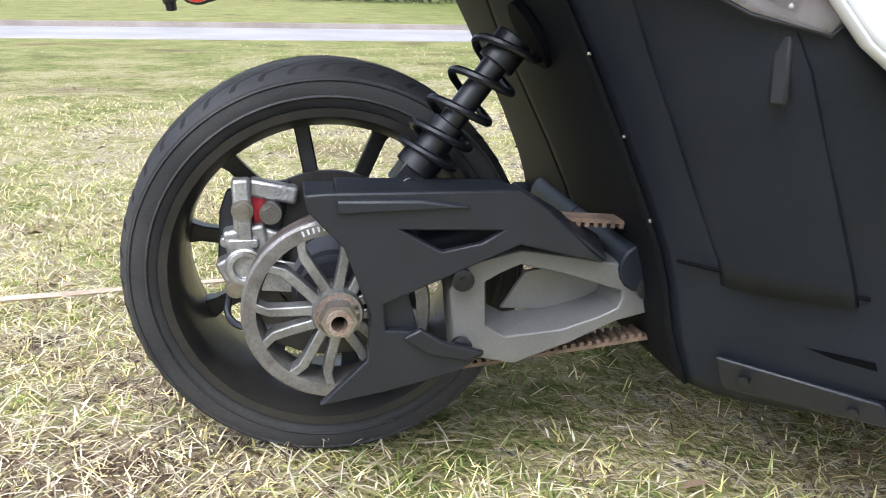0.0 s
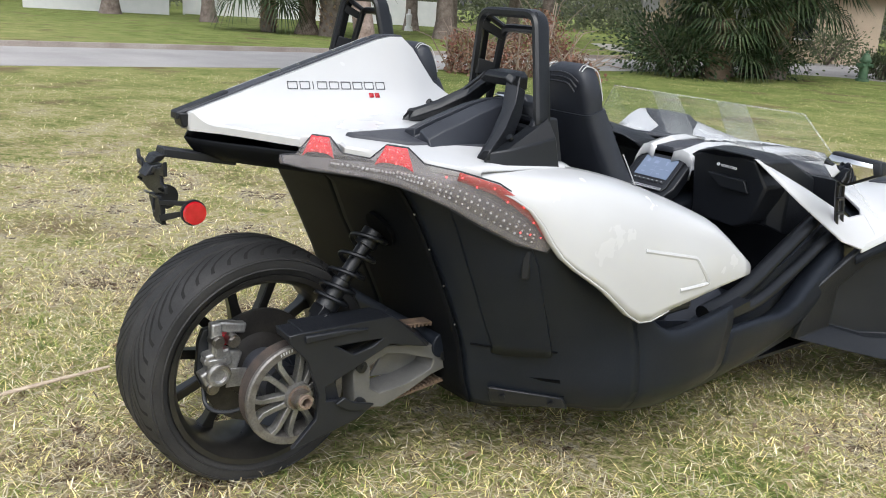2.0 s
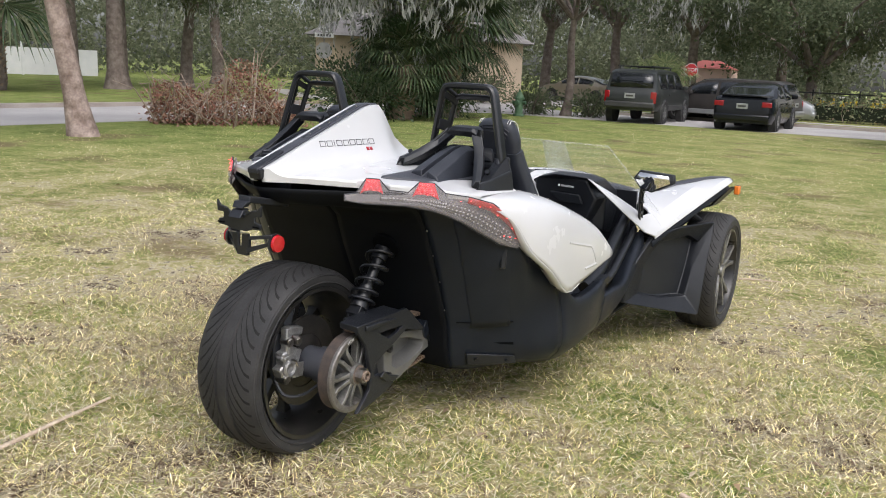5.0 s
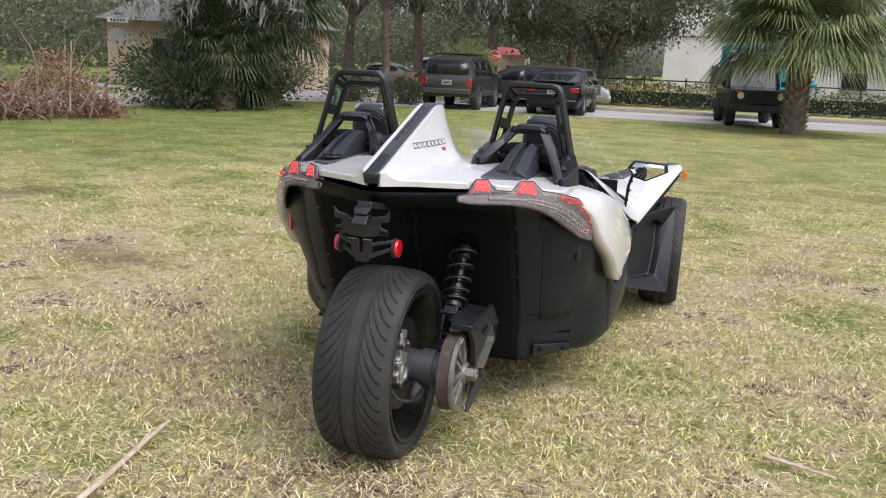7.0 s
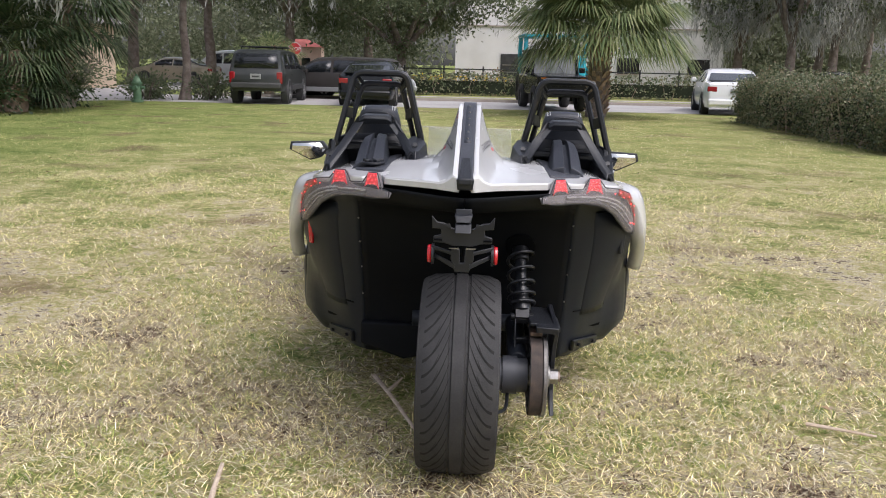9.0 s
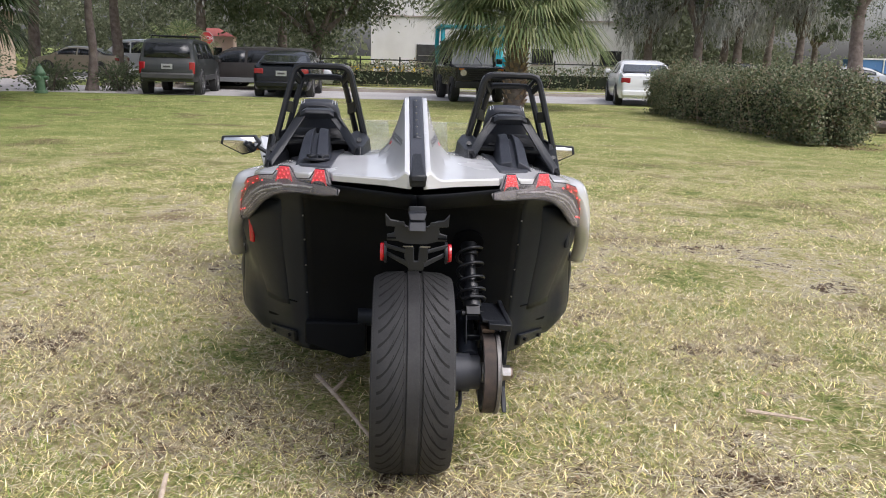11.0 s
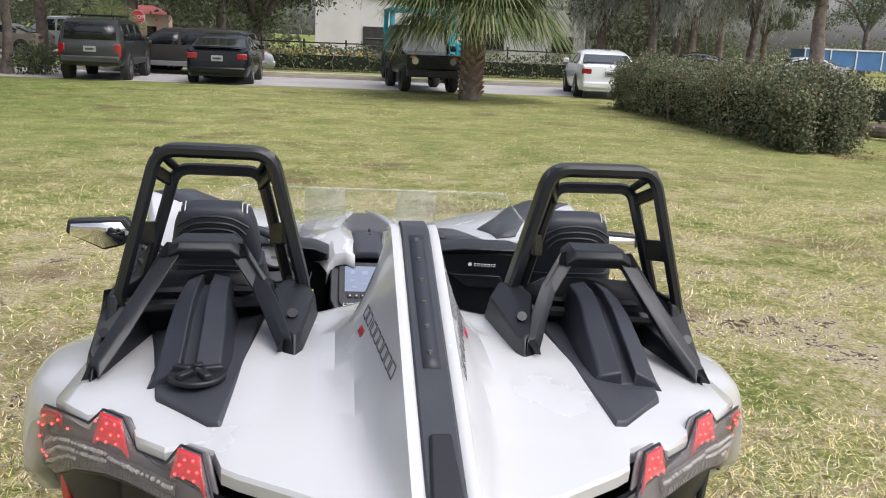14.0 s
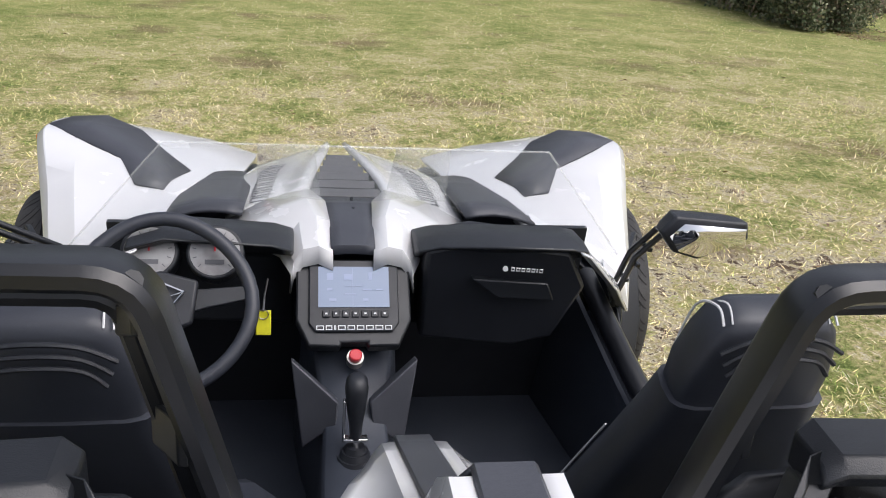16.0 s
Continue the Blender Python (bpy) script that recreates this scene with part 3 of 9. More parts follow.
# black rear body: columns from the middle outward, then forward along the side
def bulk_col(x):
    r = interp(x, [(0, -0.19), (0.03, -0.19), (0.16, -0.10), (0.25, -0.03), (0.31, 0.012), (0.38, 0.09), (0.45, 0.165)])
    q = x * x
    return [(x, r + 0.02, 0.955), (x, r + 0.09, 0.900), (x, 0.216 + 0.18 * q, 0.855), (x, 0.312 + 0.14 * q, 0.70), (x, 0.448 + 0.06 * q, 0.43), (x, 0.480 + 0.06 * q, 0.30), (x, 0.512 + 0.06 * q, 0.212)]


COLS = [bulk_col(x) for x in (0.0, 0.1, 0.2, 0.3, 0.39)]
COLS.append([(0.46, 0.20, 0.950), (0.49, 0.27, 0.90), (0.478, 0.31, 0.855), (0.482, 0.375, 0.70), (0.472, 0.502, 0.43), (0.462, 0.545, 0.30), (0.445, 0.580, 0.205)])
COLS.append([(0.555, 0.36, 0.925), (0.590, 0.42, 0.88), (0.622, 0.462, 0.84), (0.645, 0.525, 0.70), (0.588, 0.66, 0.43), (0.582, 0.70, 0.30), (0.555, 0.740, 0.212)])
COLS.append([(0.575, 0.56, 0.92), (0.60, 0.58, 0.87), (0.622, 0.60, 0.80), (0.650, 0.66, 0.64), (0.656, 0.745, 0.46), (0.660, 0.775, 0.30), (0.615, 0.81, 0.208)])
COLS.append([(0.61, 0.72, 0.88), (0.635, 0.75, 0.80), (0.66, 0.78, 0.70), (0.688, 0.81, 0.585), (0.702, 0.85, 0.45), (0.706, 0.875, 0.29), (0.640, 0.90, 0.196)])
FRONT_COLS = []
FRONT_COLS.append([(0.63, 0.86, 0.56), (0.67, 0.86, 0.56), (0.700, 0.86, 0.55), (0.714, 0.865, 0.51), (0.716, 0.88, 0.42), (0.712, 0.90, 0.28), (0.640, 0.92, 0.192)])
FRONT_COLS.append([(0.66, 0.95, 0.455), (0.70, 0.95, 0.468), (0.724, 0.95, 0.472), (0.735, 0.95, 0.44), (0.730, 0.96, 0.38), (0.716, 0.97, 0.265), (0.635, 0.98, 0.182)])
FRONT_COLS.append([(0.68, 1.08, 0.455), (0.72, 1.08, 0.474), (0.741, 1.08, 0.477), (0.750, 1.08, 0.44), (0.742, 1.08, 0.37), (0.718, 1.08, 0.26), (0.625, 1.08, 0.165)])
FRONT_COLS.append([(0.69, 1.225, 0.480), (0.725, 1.225, 0.503), (0.743, 1.225, 0.506), (0.752, 1.225, 0.465), (0.745, 1.225, 0.39), (0.722, 1.225, 0.28), (0.605, 1.225, 0.155)])
SILL = []
SILL.append([(0.67, 1.222, 0.38), (0.71, 1.222, 0.42), (0.737, 1.222, 0.425), (0.745, 1.222, 0.41), (0.740, 1.222, 0.37), (0.716, 1.222, 0.28), (0.600, 1.222, 0.153)])
SILL.append([(0.67, 1.38, 0.39), (0.71, 1.38, 0.424), (0.735, 1.38, 0.43), (0.745, 1.38, 0.415), (0.742, 1.38, 0.37), (0.722, 1.38, 0.29), (0.635, 1.38, 0.195)])
SILL.append([(0.65, 1.60, 0.40), (0.69, 1.60, 0.42), (0.71, 1.60, 0.425), (0.722, 1.60, 0.415), (0.722, 1.60, 0.39), (0.71, 1.60, 0.33), (0.665, 1.60, 0.27)])
SILL.append([(0.62, 1.78, 0.475), (0.655, 1.78, 0.495), (0.675, 1.78, 0.50), (0.692, 1.78, 0.49), (0.70, 1.78, 0.46), (0.70, 1.78, 0.41), (0.68, 1.78, 0.35)])
SILL.append([(0.61, 1.97, 0.58), (0.635, 1.97, 0.60), (0.655, 1.97, 0.605), (0.672, 1.97, 0.595), (0.68, 1.97, 0.565), (0.686, 1.97, 0.51), (0.68, 1.97, 0.45)])


def skin(cols, s, along=3):
    """A smooth skin over columns of points, on one side of the car."""
    cc = [smooth_path(c, 3) for c in cols]
    return [[mx(s, p) for p in smooth_path(row, along)] for row in zip(*cc)]


for s in (1, -1):
    bm = B()
    grid(bm, skin(COLS[:5], s))
    part("rear_bulkhead", bm, BULKHEAD_SHADE, car, "matt black rear bulkhead, darkened for the shade under the tail", angle=60, solid=0.006)
    bm = B()
    grid(bm, skin(COLS[4:], s))
    part("body_shell", bm, HULL, car, "satin black lower body panel", angle=60, solid=0.006)
    bm = B()
    grid(bm, skin([COLS[-1]] + FRONT_COLS, s))
    part("side_panel", bm, HULL, car, "satin black lower side panel", angle=60, solid=0.008)
    bm = B()
    grid(bm, skin(SILL, s))
    part("side_sill", bm, HULL, car, "satin black rising sill", angle=40, solid=0.008)
    # bulged corner panel beside the bulkhead
    bm = B()
    rows = []
    for k0, k1, f in ((2, 3, 0.05), (2, 3, 0.5), (3, 4, 0.0), (3, 4, 0.5), (3, 4, 1.0), (4, 5, 0.25)):
        row = []
        for q, out in ((-0.03, -0.004), (0.05, 0.006), (0.25, 0.015), (0.50, 0.018), (0.76, 0.015), (0.87, 0.010), (0.88, -0.006)):
            a = Vector(COLS[5][k0]).lerp(Vector(COLS[5][k1]), f)
            b = Vector(COLS[6][k0]).lerp(Vector(COLS[6][k1]), f)
            c = a.lerp(b, q)
            row.append((s * (c.x + 0.6 * out), c.y - 0.75 * out, c.z))
        rows.append(row)
    grid(bm, rows)
    part("corner_panel", bm, HULL, car, "bulged black corner panel", angle=40, solid=0.004)
    # seam, slot as a near-black slab for its inner shade, and step at the foot of the rear corner
    bm = B()
    tube(bm, smooth_path([mx(s, p) for p in ((0.437, 0.460, 0.424), (0.50, 0.543, 0.416), (0.582, 0.658, 0.410))], 4), 0.0028, 6)
    part("panel_seam", bm, GAP, car)
    bm = B()
    slab(bm, [mx(s, p) for p in ((0.490, 0.585, 0.325), (0.572, 0.690, 0.318), (0.565, 0.725, 0.255), (0.455, 0.560, 0.285))], (s * 0.006, -0.006, 0))
    part("step_slot", bm, GAP, car)
    bm = B()
    slab(bm, [mx(s, p) for p in ((0.440, 0.535, 0.282), (0.560, 0.722, 0.252), (0.562, 0.745, 0.212), (0.438, 0.555, 0.228))], (s * 0.016, -0.014, 0.004))
    part("side_step", bm, PLASTIC_G, car, "black side step with bolts", bevel=0.005)
    for p in ((0.470, 0.568, 0.256), (0.545, 0.690, 0.236)):
        bm = B(); rod(bm, mx(s, p), mx(s, (p[0] + 0.016, p[1] - 0.014, p[2])), 0.008, seg=12)
        part("step_bolt", bm, TUBE, car)

# white tail deck with its fin, one skin from side to side
FIN = [(-0.19, 1.016), (0.0, 1.083), (0.2, 1.152), (0.40, 1.221), (0.47, 1.222), (0.52, 1.16), (0.58, 1.09), (0.66, 1.045), (0.76, 1.005), (0.88, 0.955)]
BASE = [(-0.19, 0.998), (0.0, 1.005), (0.35, 1.022), (0.60, 1.016), (0.76, 0.985), (0.88, 0.93)]
FALL = [(0, 0), (0.10, 0.003), (0.26, 0.014), (0.40, 0.036), (0.53, 0.064), (0.57, 0.076), (0.60, 0.092)]
# edge between the deck and the tail lamps: two notches for the lamp peaks
EDGE = [(0.250, -0.010), (0.272, 0.010), (0.288, 0.058), (0.325, 0.090), (0.357, 0.086), (0.405, 0.132), (0.424, 0.186), (0.465, 0.226), (0.500, 0.238), (0.545, 0.295)]
REAR = [(0, -0.185), (0.03, -0.17), (0.13, -0.092)] + EDGE + [(0.60, 0.37)]
FRONT = [(0, 0.88), (0.05, 0.86), (0.10, 0.72), (0.16, 0.62), (0.26, 0.60), (0.60, 0.66)]


def deck_z(x, y):
    x = abs(x)
    b = interp(y, BASE) - interp(x, FALL)
    rise = max(0.0, interp(y, FIN) - b)
    w = 0.036 + 0.35 * rise
    u = max(0.0, min(1.0, (x - 0.040) / w))
    return b + rise * (1 - u) ** 2.2


XS = sorted([0.020, 0.034, 0.0400, 0.044, 0.05, 0.058, 0.07, 0.085, 0.10, 0.13, 0.16, 0.20, 0.265, 0.31, 0.34, 0.38, 0.445, 0.485, 0.575] + [e[0] for e in EDGE])
for s in (-1, 1):
    bm = B()
    rows = []
    for x in XS:
        y0, y1 = interp(x, REAR), interp(x, FRONT)
        rows.append([(s * x, y0 + (y1 - y0) * t, deck_z(x, y0 + (y1 - y0) * t)) for t in [(k / 28) ** 1.15 for k in range(29)]])
    grid(bm, rows)
    # bevelled, turned-down rear lip
    lip = [r[0] for r in rows]
    low_z = lambda x, y: min(deck_z(x, y), interp(y, BASE) - interp(abs(x), FALL))
    grid(bm, [lip, [(x, y - 0.004, z - 0.006) for x, y, z in lip], [(x, y - 0.001, low_z(x, y) - 0.024) for x, y, z in lip], [(x, y + 0.02, low_z(x, y) - 0.028) for x, y, z in lip]])
    bmesh.ops.remove_doubles(bm, verts=bm.verts, dist=0.0008)
    part("tail_deck", bm, WHITE, car, "pearl white tail deck half with half of the fin", angle=28, solid=0.004)
# black strip along the fin
bm = B()
ys = [-0.196 + 0.03 * k for k in range(37)]
grid(bm, [[(x, y, interp(y, FIN) + (0.004 if abs(x) < 0.023 else 0.001)) for y in ys if y < 0.885] for x in (-0.024, -0.021, 0.0, 0.021, 0.024)])
part("fin_strip", bm, STRIP, car, "dark grey strip along the fin", solid=0.006)
bm = B()
grid(bm, [[(x, y, interp(y, FIN) + 0.0055) for y in [0.06 + 0.02 * k for k in range(17)]] for x in (-0.012, 0.012)])
part("fin_strip_inset", bm, GREY_VINYL, car, solid=0.003)
for k in range(6):
    bm = B(); y = 0.09 + 0.055 * k
    rod(bm, (0.0, y, interp(y, FIN) + 0.004), (0, y, interp(y, FIN) + 0.0085), 0.0035, seg=10)
    part("fin_stud", bm, STEEL, car)
bm = B()
slab(bm, [(-0.028, -0.198, 1.018), (0.028, -0.198, 1.018), (0.024, -0.188, 0.982), (-0.024, -0.188, 0.982)], (0, 0.05, 0.0))
slab(bm, [(-0.022, -0.202, 1.020), (0.022, -0.202, 1.020), (0.014, -0.06, 1.072), (-0.014, -0.06, 1.072)], (0, 0, -0.02))
part("fin_cap", bm, PLASTIC, car, "black tail cap", bevel=0.004)
# name on the fin flanks, as plain bars
def flank(y, z):
    lo, hi = 0.03, 0.25
    for _ in range(30):
        mid = (lo + hi) / 2
        if deck_z(mid, y) > z: lo = mid
        else: hi = mid
    return lo


def flank_bar(bm, s, y0, y1, z0, z1):
    ys_, zs_ = [y0 + (y1 - y0) * k / 2 for k in range(3)], (z0, (z0 + z1) / 2, z1)
    grid(bm, [[(s * (flank(y, z) + 0.0018), y, z) for y in ys_] for z in zs_])


for s in (-1, 1):
    y = 0.088
    for i in range(9):
        w = 0.008 if i == (2 if s > 0 else 6) else 0.0285
        bm = B()
        zb, zt, st = 1.079, 1.099, 0.0022
        if w > 0.01:
            flank_bar(bm, s, y, y + w, zt - st, zt)
            flank_bar(bm, s, y, y + w, zb, zb + st)
            flank_bar(bm, s, y, y + st, zb + st, zt - st)
            flank_bar(bm, s, y + w - st, y + w, zb + st, zt - st)
        else:
            flank_bar(bm, s, y + 0.002, y + 0.002 + st, zb, zt)
        part("fin_lettering", bm, TEXT_DARK, car, "dark stroked block on the fin", solid=0.0006)
        y += w + 0.0065
    for y0 in (0.322, 0.340):
        bm = B(); flank_bar(bm, s, y0, y0 + 0.014, 1.058, 1.070)
        part("fin_badge", bm, RED_MARK, car, "small red badge bar", solid=0.0006)

# white side wings
WING = [
    (0.33, [(0.50, 0.950), (0.54, 0.943), (0.565, 0.932), (0.575, 0.925), (0.578, 0.918)]),
    (0.44, [(0.52, 0.947), (0.605, 0.926), (0.640, 0.895), (0.650, 0.87), (0.652, 0.855)]),
    (0.52, [(0.54, 0.943), (0.640, 0.922), (0.680, 0.885), (0.698, 0.80), (0.698, 0.735)]),
    (0.65, [(0.57, 0.933), (0.675, 0.905), (0.714, 0.85), (0.734, 0.75), (0.733, 0.640)]),
    (0.79, [(0.605, 0.900), (0.700, 0.868), (0.736, 0.80), (0.751, 0.68), (0.745, 0.534)]),
    (0.90, [(0.635, 0.862), (0.712, 0.828), (0.745, 0.76), (0.758, 0.65), (0.753, 0.552)]),
    (1.02, [(0.665, 0.815), (0.727, 0.780), (0.752, 0.715), (0.763, 0.645), (0.760, 0.574)]),
    (1.14, [(0.700, 0.755), (0.738, 0.725), (0.752, 0.68), (0.758, 0.635), (0.757, 0.590)]),
    (1.266, [(0.748, 0.640), (0.752, 0.634), (0.755, 0.625), (0.756, 0.615), (0.755, 0.606)]),
]
for s in (-1, 1):
    bm = B()
    rows = []
    for y, r in WING:
        rows.append([(s * p.x, y, p.z) for p in smooth_path([(x, 0, z) for x, z in r], 4)])
    cols = [smooth_path(c, 3) for c in zip(*rows)]
    grid(bm, cols)
    part("side_wing", bm, WHITE, car, "pearl white side wing", angle=60, solid=0.006)
    # turned-in flange along the rear lower edge
    bm = B()
    fl = smooth_path([mx(s, (r[-1][0], y, r[-1][1])) for y, r in WING[:6]], 3)
    grid(bm, [fl, [p + Vector((-s * 0.022, 0.004, -0.003)) for p in fl], [p + Vector((-s * 0.055, 0.016, 0.004)) for p in fl]])
    part("wing_flange", bm, WHITE, car, "white turned-in wing edge", angle=60, solid=0.004)
    # pressed crease on the wing
    bm = B()
    def wing_x(y, z):
        def row_x(r):
            return interp(-z, [(-zz, xx) for xx, zz in r])
        for (ya, ra), (yb, rb) in zip(WING, WING[1:]):
            if y <= yb:
                f = (y - ya) / (yb - ya)
                return row_x(ra) * (1 - f) + row_x(rb) * f
    cr = rounded([(0, 0.775, 0.735), (0, 0.99, 0.690), (0, 1.055, 0.610), (0, 0.93, 0.606)], 0.012, closed=False)
    fine = [cr[i].lerp(cr[i + 1], k / 4) for i in range(len(cr) - 1) for k in range(4)] + [cr[-1]]
    tube(bm, [(s * (wing_x(p.y, p.z) - 0.0016), p.y, p.z) for p in fine], 0.0075, 8)
    part("wing_crease", bm, WHITE, car)

# tail lamps
LU = [(0.250, -0.030, 0.945), (0.278, -0.004, 0.950), (0.296, 0.030, 0.999), (0.328, 0.060, 0.997), (0.352, 0.082, 0.960), (0.400, 0.130, 0.954), (0.425, 0.160, 0.990), (0.462, 0.196, 0.987), (0.492, 0.225, 0.952), (0.548, 0.292, 0.940), (0.602, 0.372, 0.916), (0.640, 0.455, 0.860), (0.655, 0.520, 0.755)]
LD = [(0.250, -0.030, 0.926), (0.275, 0.000, 0.919), (0.297, 0.020, 0.916), (0.328, 0.048, 0.914), (0.350, 0.070, 0.912), (0.398, 0.118, 0.908), (0.425, 0.145, 0.903), (0.460, 0.180, 0.895), (0.492, 0.215, 0.880), (0.530, 0.275, 0.852), (0.570, 0.350, 0.806), (0.610, 0.435, 0.760), (0.648, 0.510, 0.738)]
LF = [(x, y, {2: 0.957, 3: 0.958, 6: 0.953, 7: 0.952}.get(k, z)) for k, (x, y, z) in enumerate(LU)]
led_me = None
for s in (-1, 1):
    lamp = new("tail_lamp"); lamp.parent = car
    def off(p, d, dz=0.0):
        n = Vector((0.55, -0.74, 0.20)) * d
        return (s * (p[0] + n.x), p[1] + n.y, p[2] + n.z + dz)
    def at(j, w, d, dz=0.0, top=LU):
        """A point of the lamp: j along it, w from its lower to its upper edge, d proud of it."""
        k = min(int(j), 11); f = j - k
        u_ = Vector(top[k]).lerp(Vector(top[k + 1]), f)
        l_ = Vector(LD[k]).lerp(Vector(LD[k + 1]), f)
        return off(l_.lerp(u_, w), d, dz)
    js = [0.25 * k for k in range(49)]
    bm = B()
    grid(bm, [[at(j, w, d) for j in js] for w, d in ((1.0, 0.006), (0.93, 0.013), (0.45, 0.017), (0.06, 0.017), (0.0, 0.012), (-0.03, 0.0))])
    lens = part("lens", bm, CLEAR_LENS, lamp, "smoky clear lens", solid=0.002, angle=20)
    lens.visible_shadow = False
    bm = B()
    grid(bm, [[at(j, w, d) for j in js] for w, d in ((0.99, -0.006), (0.5, 0.0), (0.08, 0.004), (0.0, 0.008))])
    part("reflector", bm, LAMP_INNER, lamp, "dark silver reflector", solid=0.004, angle=20)
    # dark bed behind the beads
    bm = B()
    grid(bm, [[at(j, w0 + w1 * max(0, min(1, (j - 6.6) / 2)), 0.0105, 0, LF) for j in js[13:47]] for w0, w1 in ((0.26, -0.10), (0.62, -0.02))])
    part("bead_bed", bm, LAMP_DARK, lamp, "dark bed behind the beads", solid=0.002)
    # ribbed strip along the lower edge
    bm = B()
    for k in range(60):
        j = 3.4 + 7.4 * k / 59
        slab(bm, [at(j, 0.03, 0.010), at(j + 0.06, 0.03, 0.010), at(j + 0.06, 0.17, 0.008), at(j, 0.17, 0.008)], (0, -0.003, 0.001))
    tagged(part("lens_rib", bm, LAMP_INNER, lamp, "fine moulded ribs"), kind="stuff")
    # lit red peaks, clear-red outer edge, black rim
    for jc in (2.5, 6.5):
        bm = B()
        grid(bm, [[at(jc + e * hw, w, 0.0105) for e in (-1, -0.6, -0.2, 0.2, 0.6, 1)] for w, hw in ((0.97, 0.50), (0.82, 0.72), (0.66, 0.92), (0.52, 1.05))])
        part("red_peak", bm, LED_GLOW, lamp, "lit red lamp peak", solid=0.002)
    bm = B()
    grid(bm, [[at(8.5 + 3.4 * t, w, 0.012) for t in (0.15, 0.3, 0.45, 0.6, 0.8, 1.0)] for w in (0.97, 0.86, 0.74)])
    part("red_corner", bm, LIT_EDGE, lamp, "lit red outer lens edge", solid=0.002)
    bm = B()
    tube(bm, [at(j, 1.0, 0.004) for j in js] + [at(j, -0.03, 0.006) for j in reversed(js)], 0.0022, 6, closed=True)
    part("lamp_rim", bm, PLASTIC, lamp, "black lamp surround")
    if led_me is None:
        bm = B(); bmesh.ops.create_icosphere(bm, subdivisions=1, radius=0.0022)
        led_me = part("led", bm, LED, lamp, "lit red dot", m=pose(*at(7, 0.84, 0.020))).data
    dots = [(8.7 + 0.42 * k, 0.86 if k % 2 else 0.76, 0.015) for k in range(8)] + [(11.3, 0.42, 0.015), (11.6, 0.62, 0.015), (11.0, 0.30, 0.015)]
    for jc in (2.5, 6.5):
        dots += [(jc + dx, w, 0.0135) for dx, w in ((-0.3, 0.88), (0.1, 0.84), (-0.5, 0.72), (-0.1, 0.68), (0.35, 0.72), (-0.35, 0.56), (0.15, 0.54), (0.6, 0.56))]
    for j, w, d in dots:
        ob = new("led", led_me); ob.parent = lamp; ob.location = at(j, w, d)
    # clear faceted beads
    bm = B()
    brnd = random.Random(17)
    for i in range(44):
        j = 3.4 + i / 43 * 8.0
        for w in ((0.45,) if j < 6.6 else (0.34, 0.52) if j < 8.5 else (0.22, 0.37, 0.52)):
            bmesh.ops.create_icosphere(bm, subdivisions=1, radius=brnd.uniform(0.0030, 0.0044), matrix=Matrix.Translation(at(j + brnd.uniform(-.02, .02), w + brnd.uniform(-.02, .02), 0.0120, 0, LF)))
    tagged(part("bead_row", bm, BEAD, lamp, "rows of clear beads"), "rows of clear faceted beads", kind="stuff")

# plate bracket under the tail, with red side reflectors
pb = new("plate_bracket"); pb.parent = car
pb.location = (0, 0.004, -0.008)
bm = B()
box(bm, (0, -0.145, 0.912), (0.050, 0.20, 0.022), (-10, 0, 0))
slab(bm, [(-0.028, -0.262, 0.922), (0.028, -0.262, 0.922), (0.022, -0.276, 0.902), (-0.022, -0.276, 0.902)], (0, 0.03, 0.004))
slab(bm, [(-0.024, -0.272, 0.898), (0.024, -0.272, 0.898), (0.026, -0.292, 0.872), (-0.026, -0.292, 0.872)], (0, 0.03, 0.002))
part("bracket_arm", bm, PLASTIC, pb, "black plate bracket arm", bevel=0.003)
bm = B()
slab(bm, [(-0.096, -0.270, 0.920), (-0.080, -0.272, 0.902), (-0.060, -0.272, 0.900), (-0.030, -0.274, 0.884), (0.030, -0.274, 0.884), (0.060, -0.272, 0.900), (0.080, -0.272, 0.902), (0.096, -0.270, 0.920), (0.094, -0.268, 0.882), (0.066, -0.268, 0.880), (0.068, -0.268, 0.862), (0.090, -0.266, 0.856), (0.090, -0.266, 0.838), (0.056, -0.266, 0.836), (0.030, -0.266, 0.828), (-0.030, -0.266, 0.828), (-0.056, -0.266, 0.836), (-0.090, -0.266, 0.838), (-0.090, -0.266, 0.856), (-0.068, -0.268, 0.862), (-0.066, -0.268, 0.880), (-0.094, -0.268, 0.882)], (0, 0.010, 0.001))
part("bracket_plate", bm, PLASTIC, pb, "black slotted bracket plate", bevel=0.002)
for s in (-1, 1):
    bm = B(); box(bm, (s * 0.076, -0.268, 0.847), (0.026, 0.006, 0.005)); part("bracket_slot", bm, GAP, pb)
    bm = B(); slab(bm, [(s * 0.034, -0.276, 0.880), (s * 0.062, -0.275, 0.897), (s * 0.040, -0.276, 0.899)], (0, 0.004, 0)); part("bracket_rib", bm, PLASTIC_G, pb, bevel=0.001)
    bm = B(); box(bm, (s * 0.026, -0.270, 0.822), (0.030, 0.008, 0.003)); part("bracket_rib", bm, STEEL, pb)
bm = B()
slab(bm, [(-0.034, -0.262, 0.818), (-0.008, -0.262, 0.818), (-0.006, -0.262, 0.775), (0.006, -0.262, 0.775), (0.008, -0.262, 0.818), (0.034, -0.262, 0.818), (0.036, -0.256, 0.785), (0.022, -0.25, 0.742), (-0.022, -0.25, 0.742), (-0.036, -0.256, 0.785)], (0, 0.012, 0))
part("bracket_tongue", bm, PLASTIC, pb, bevel=0.002)
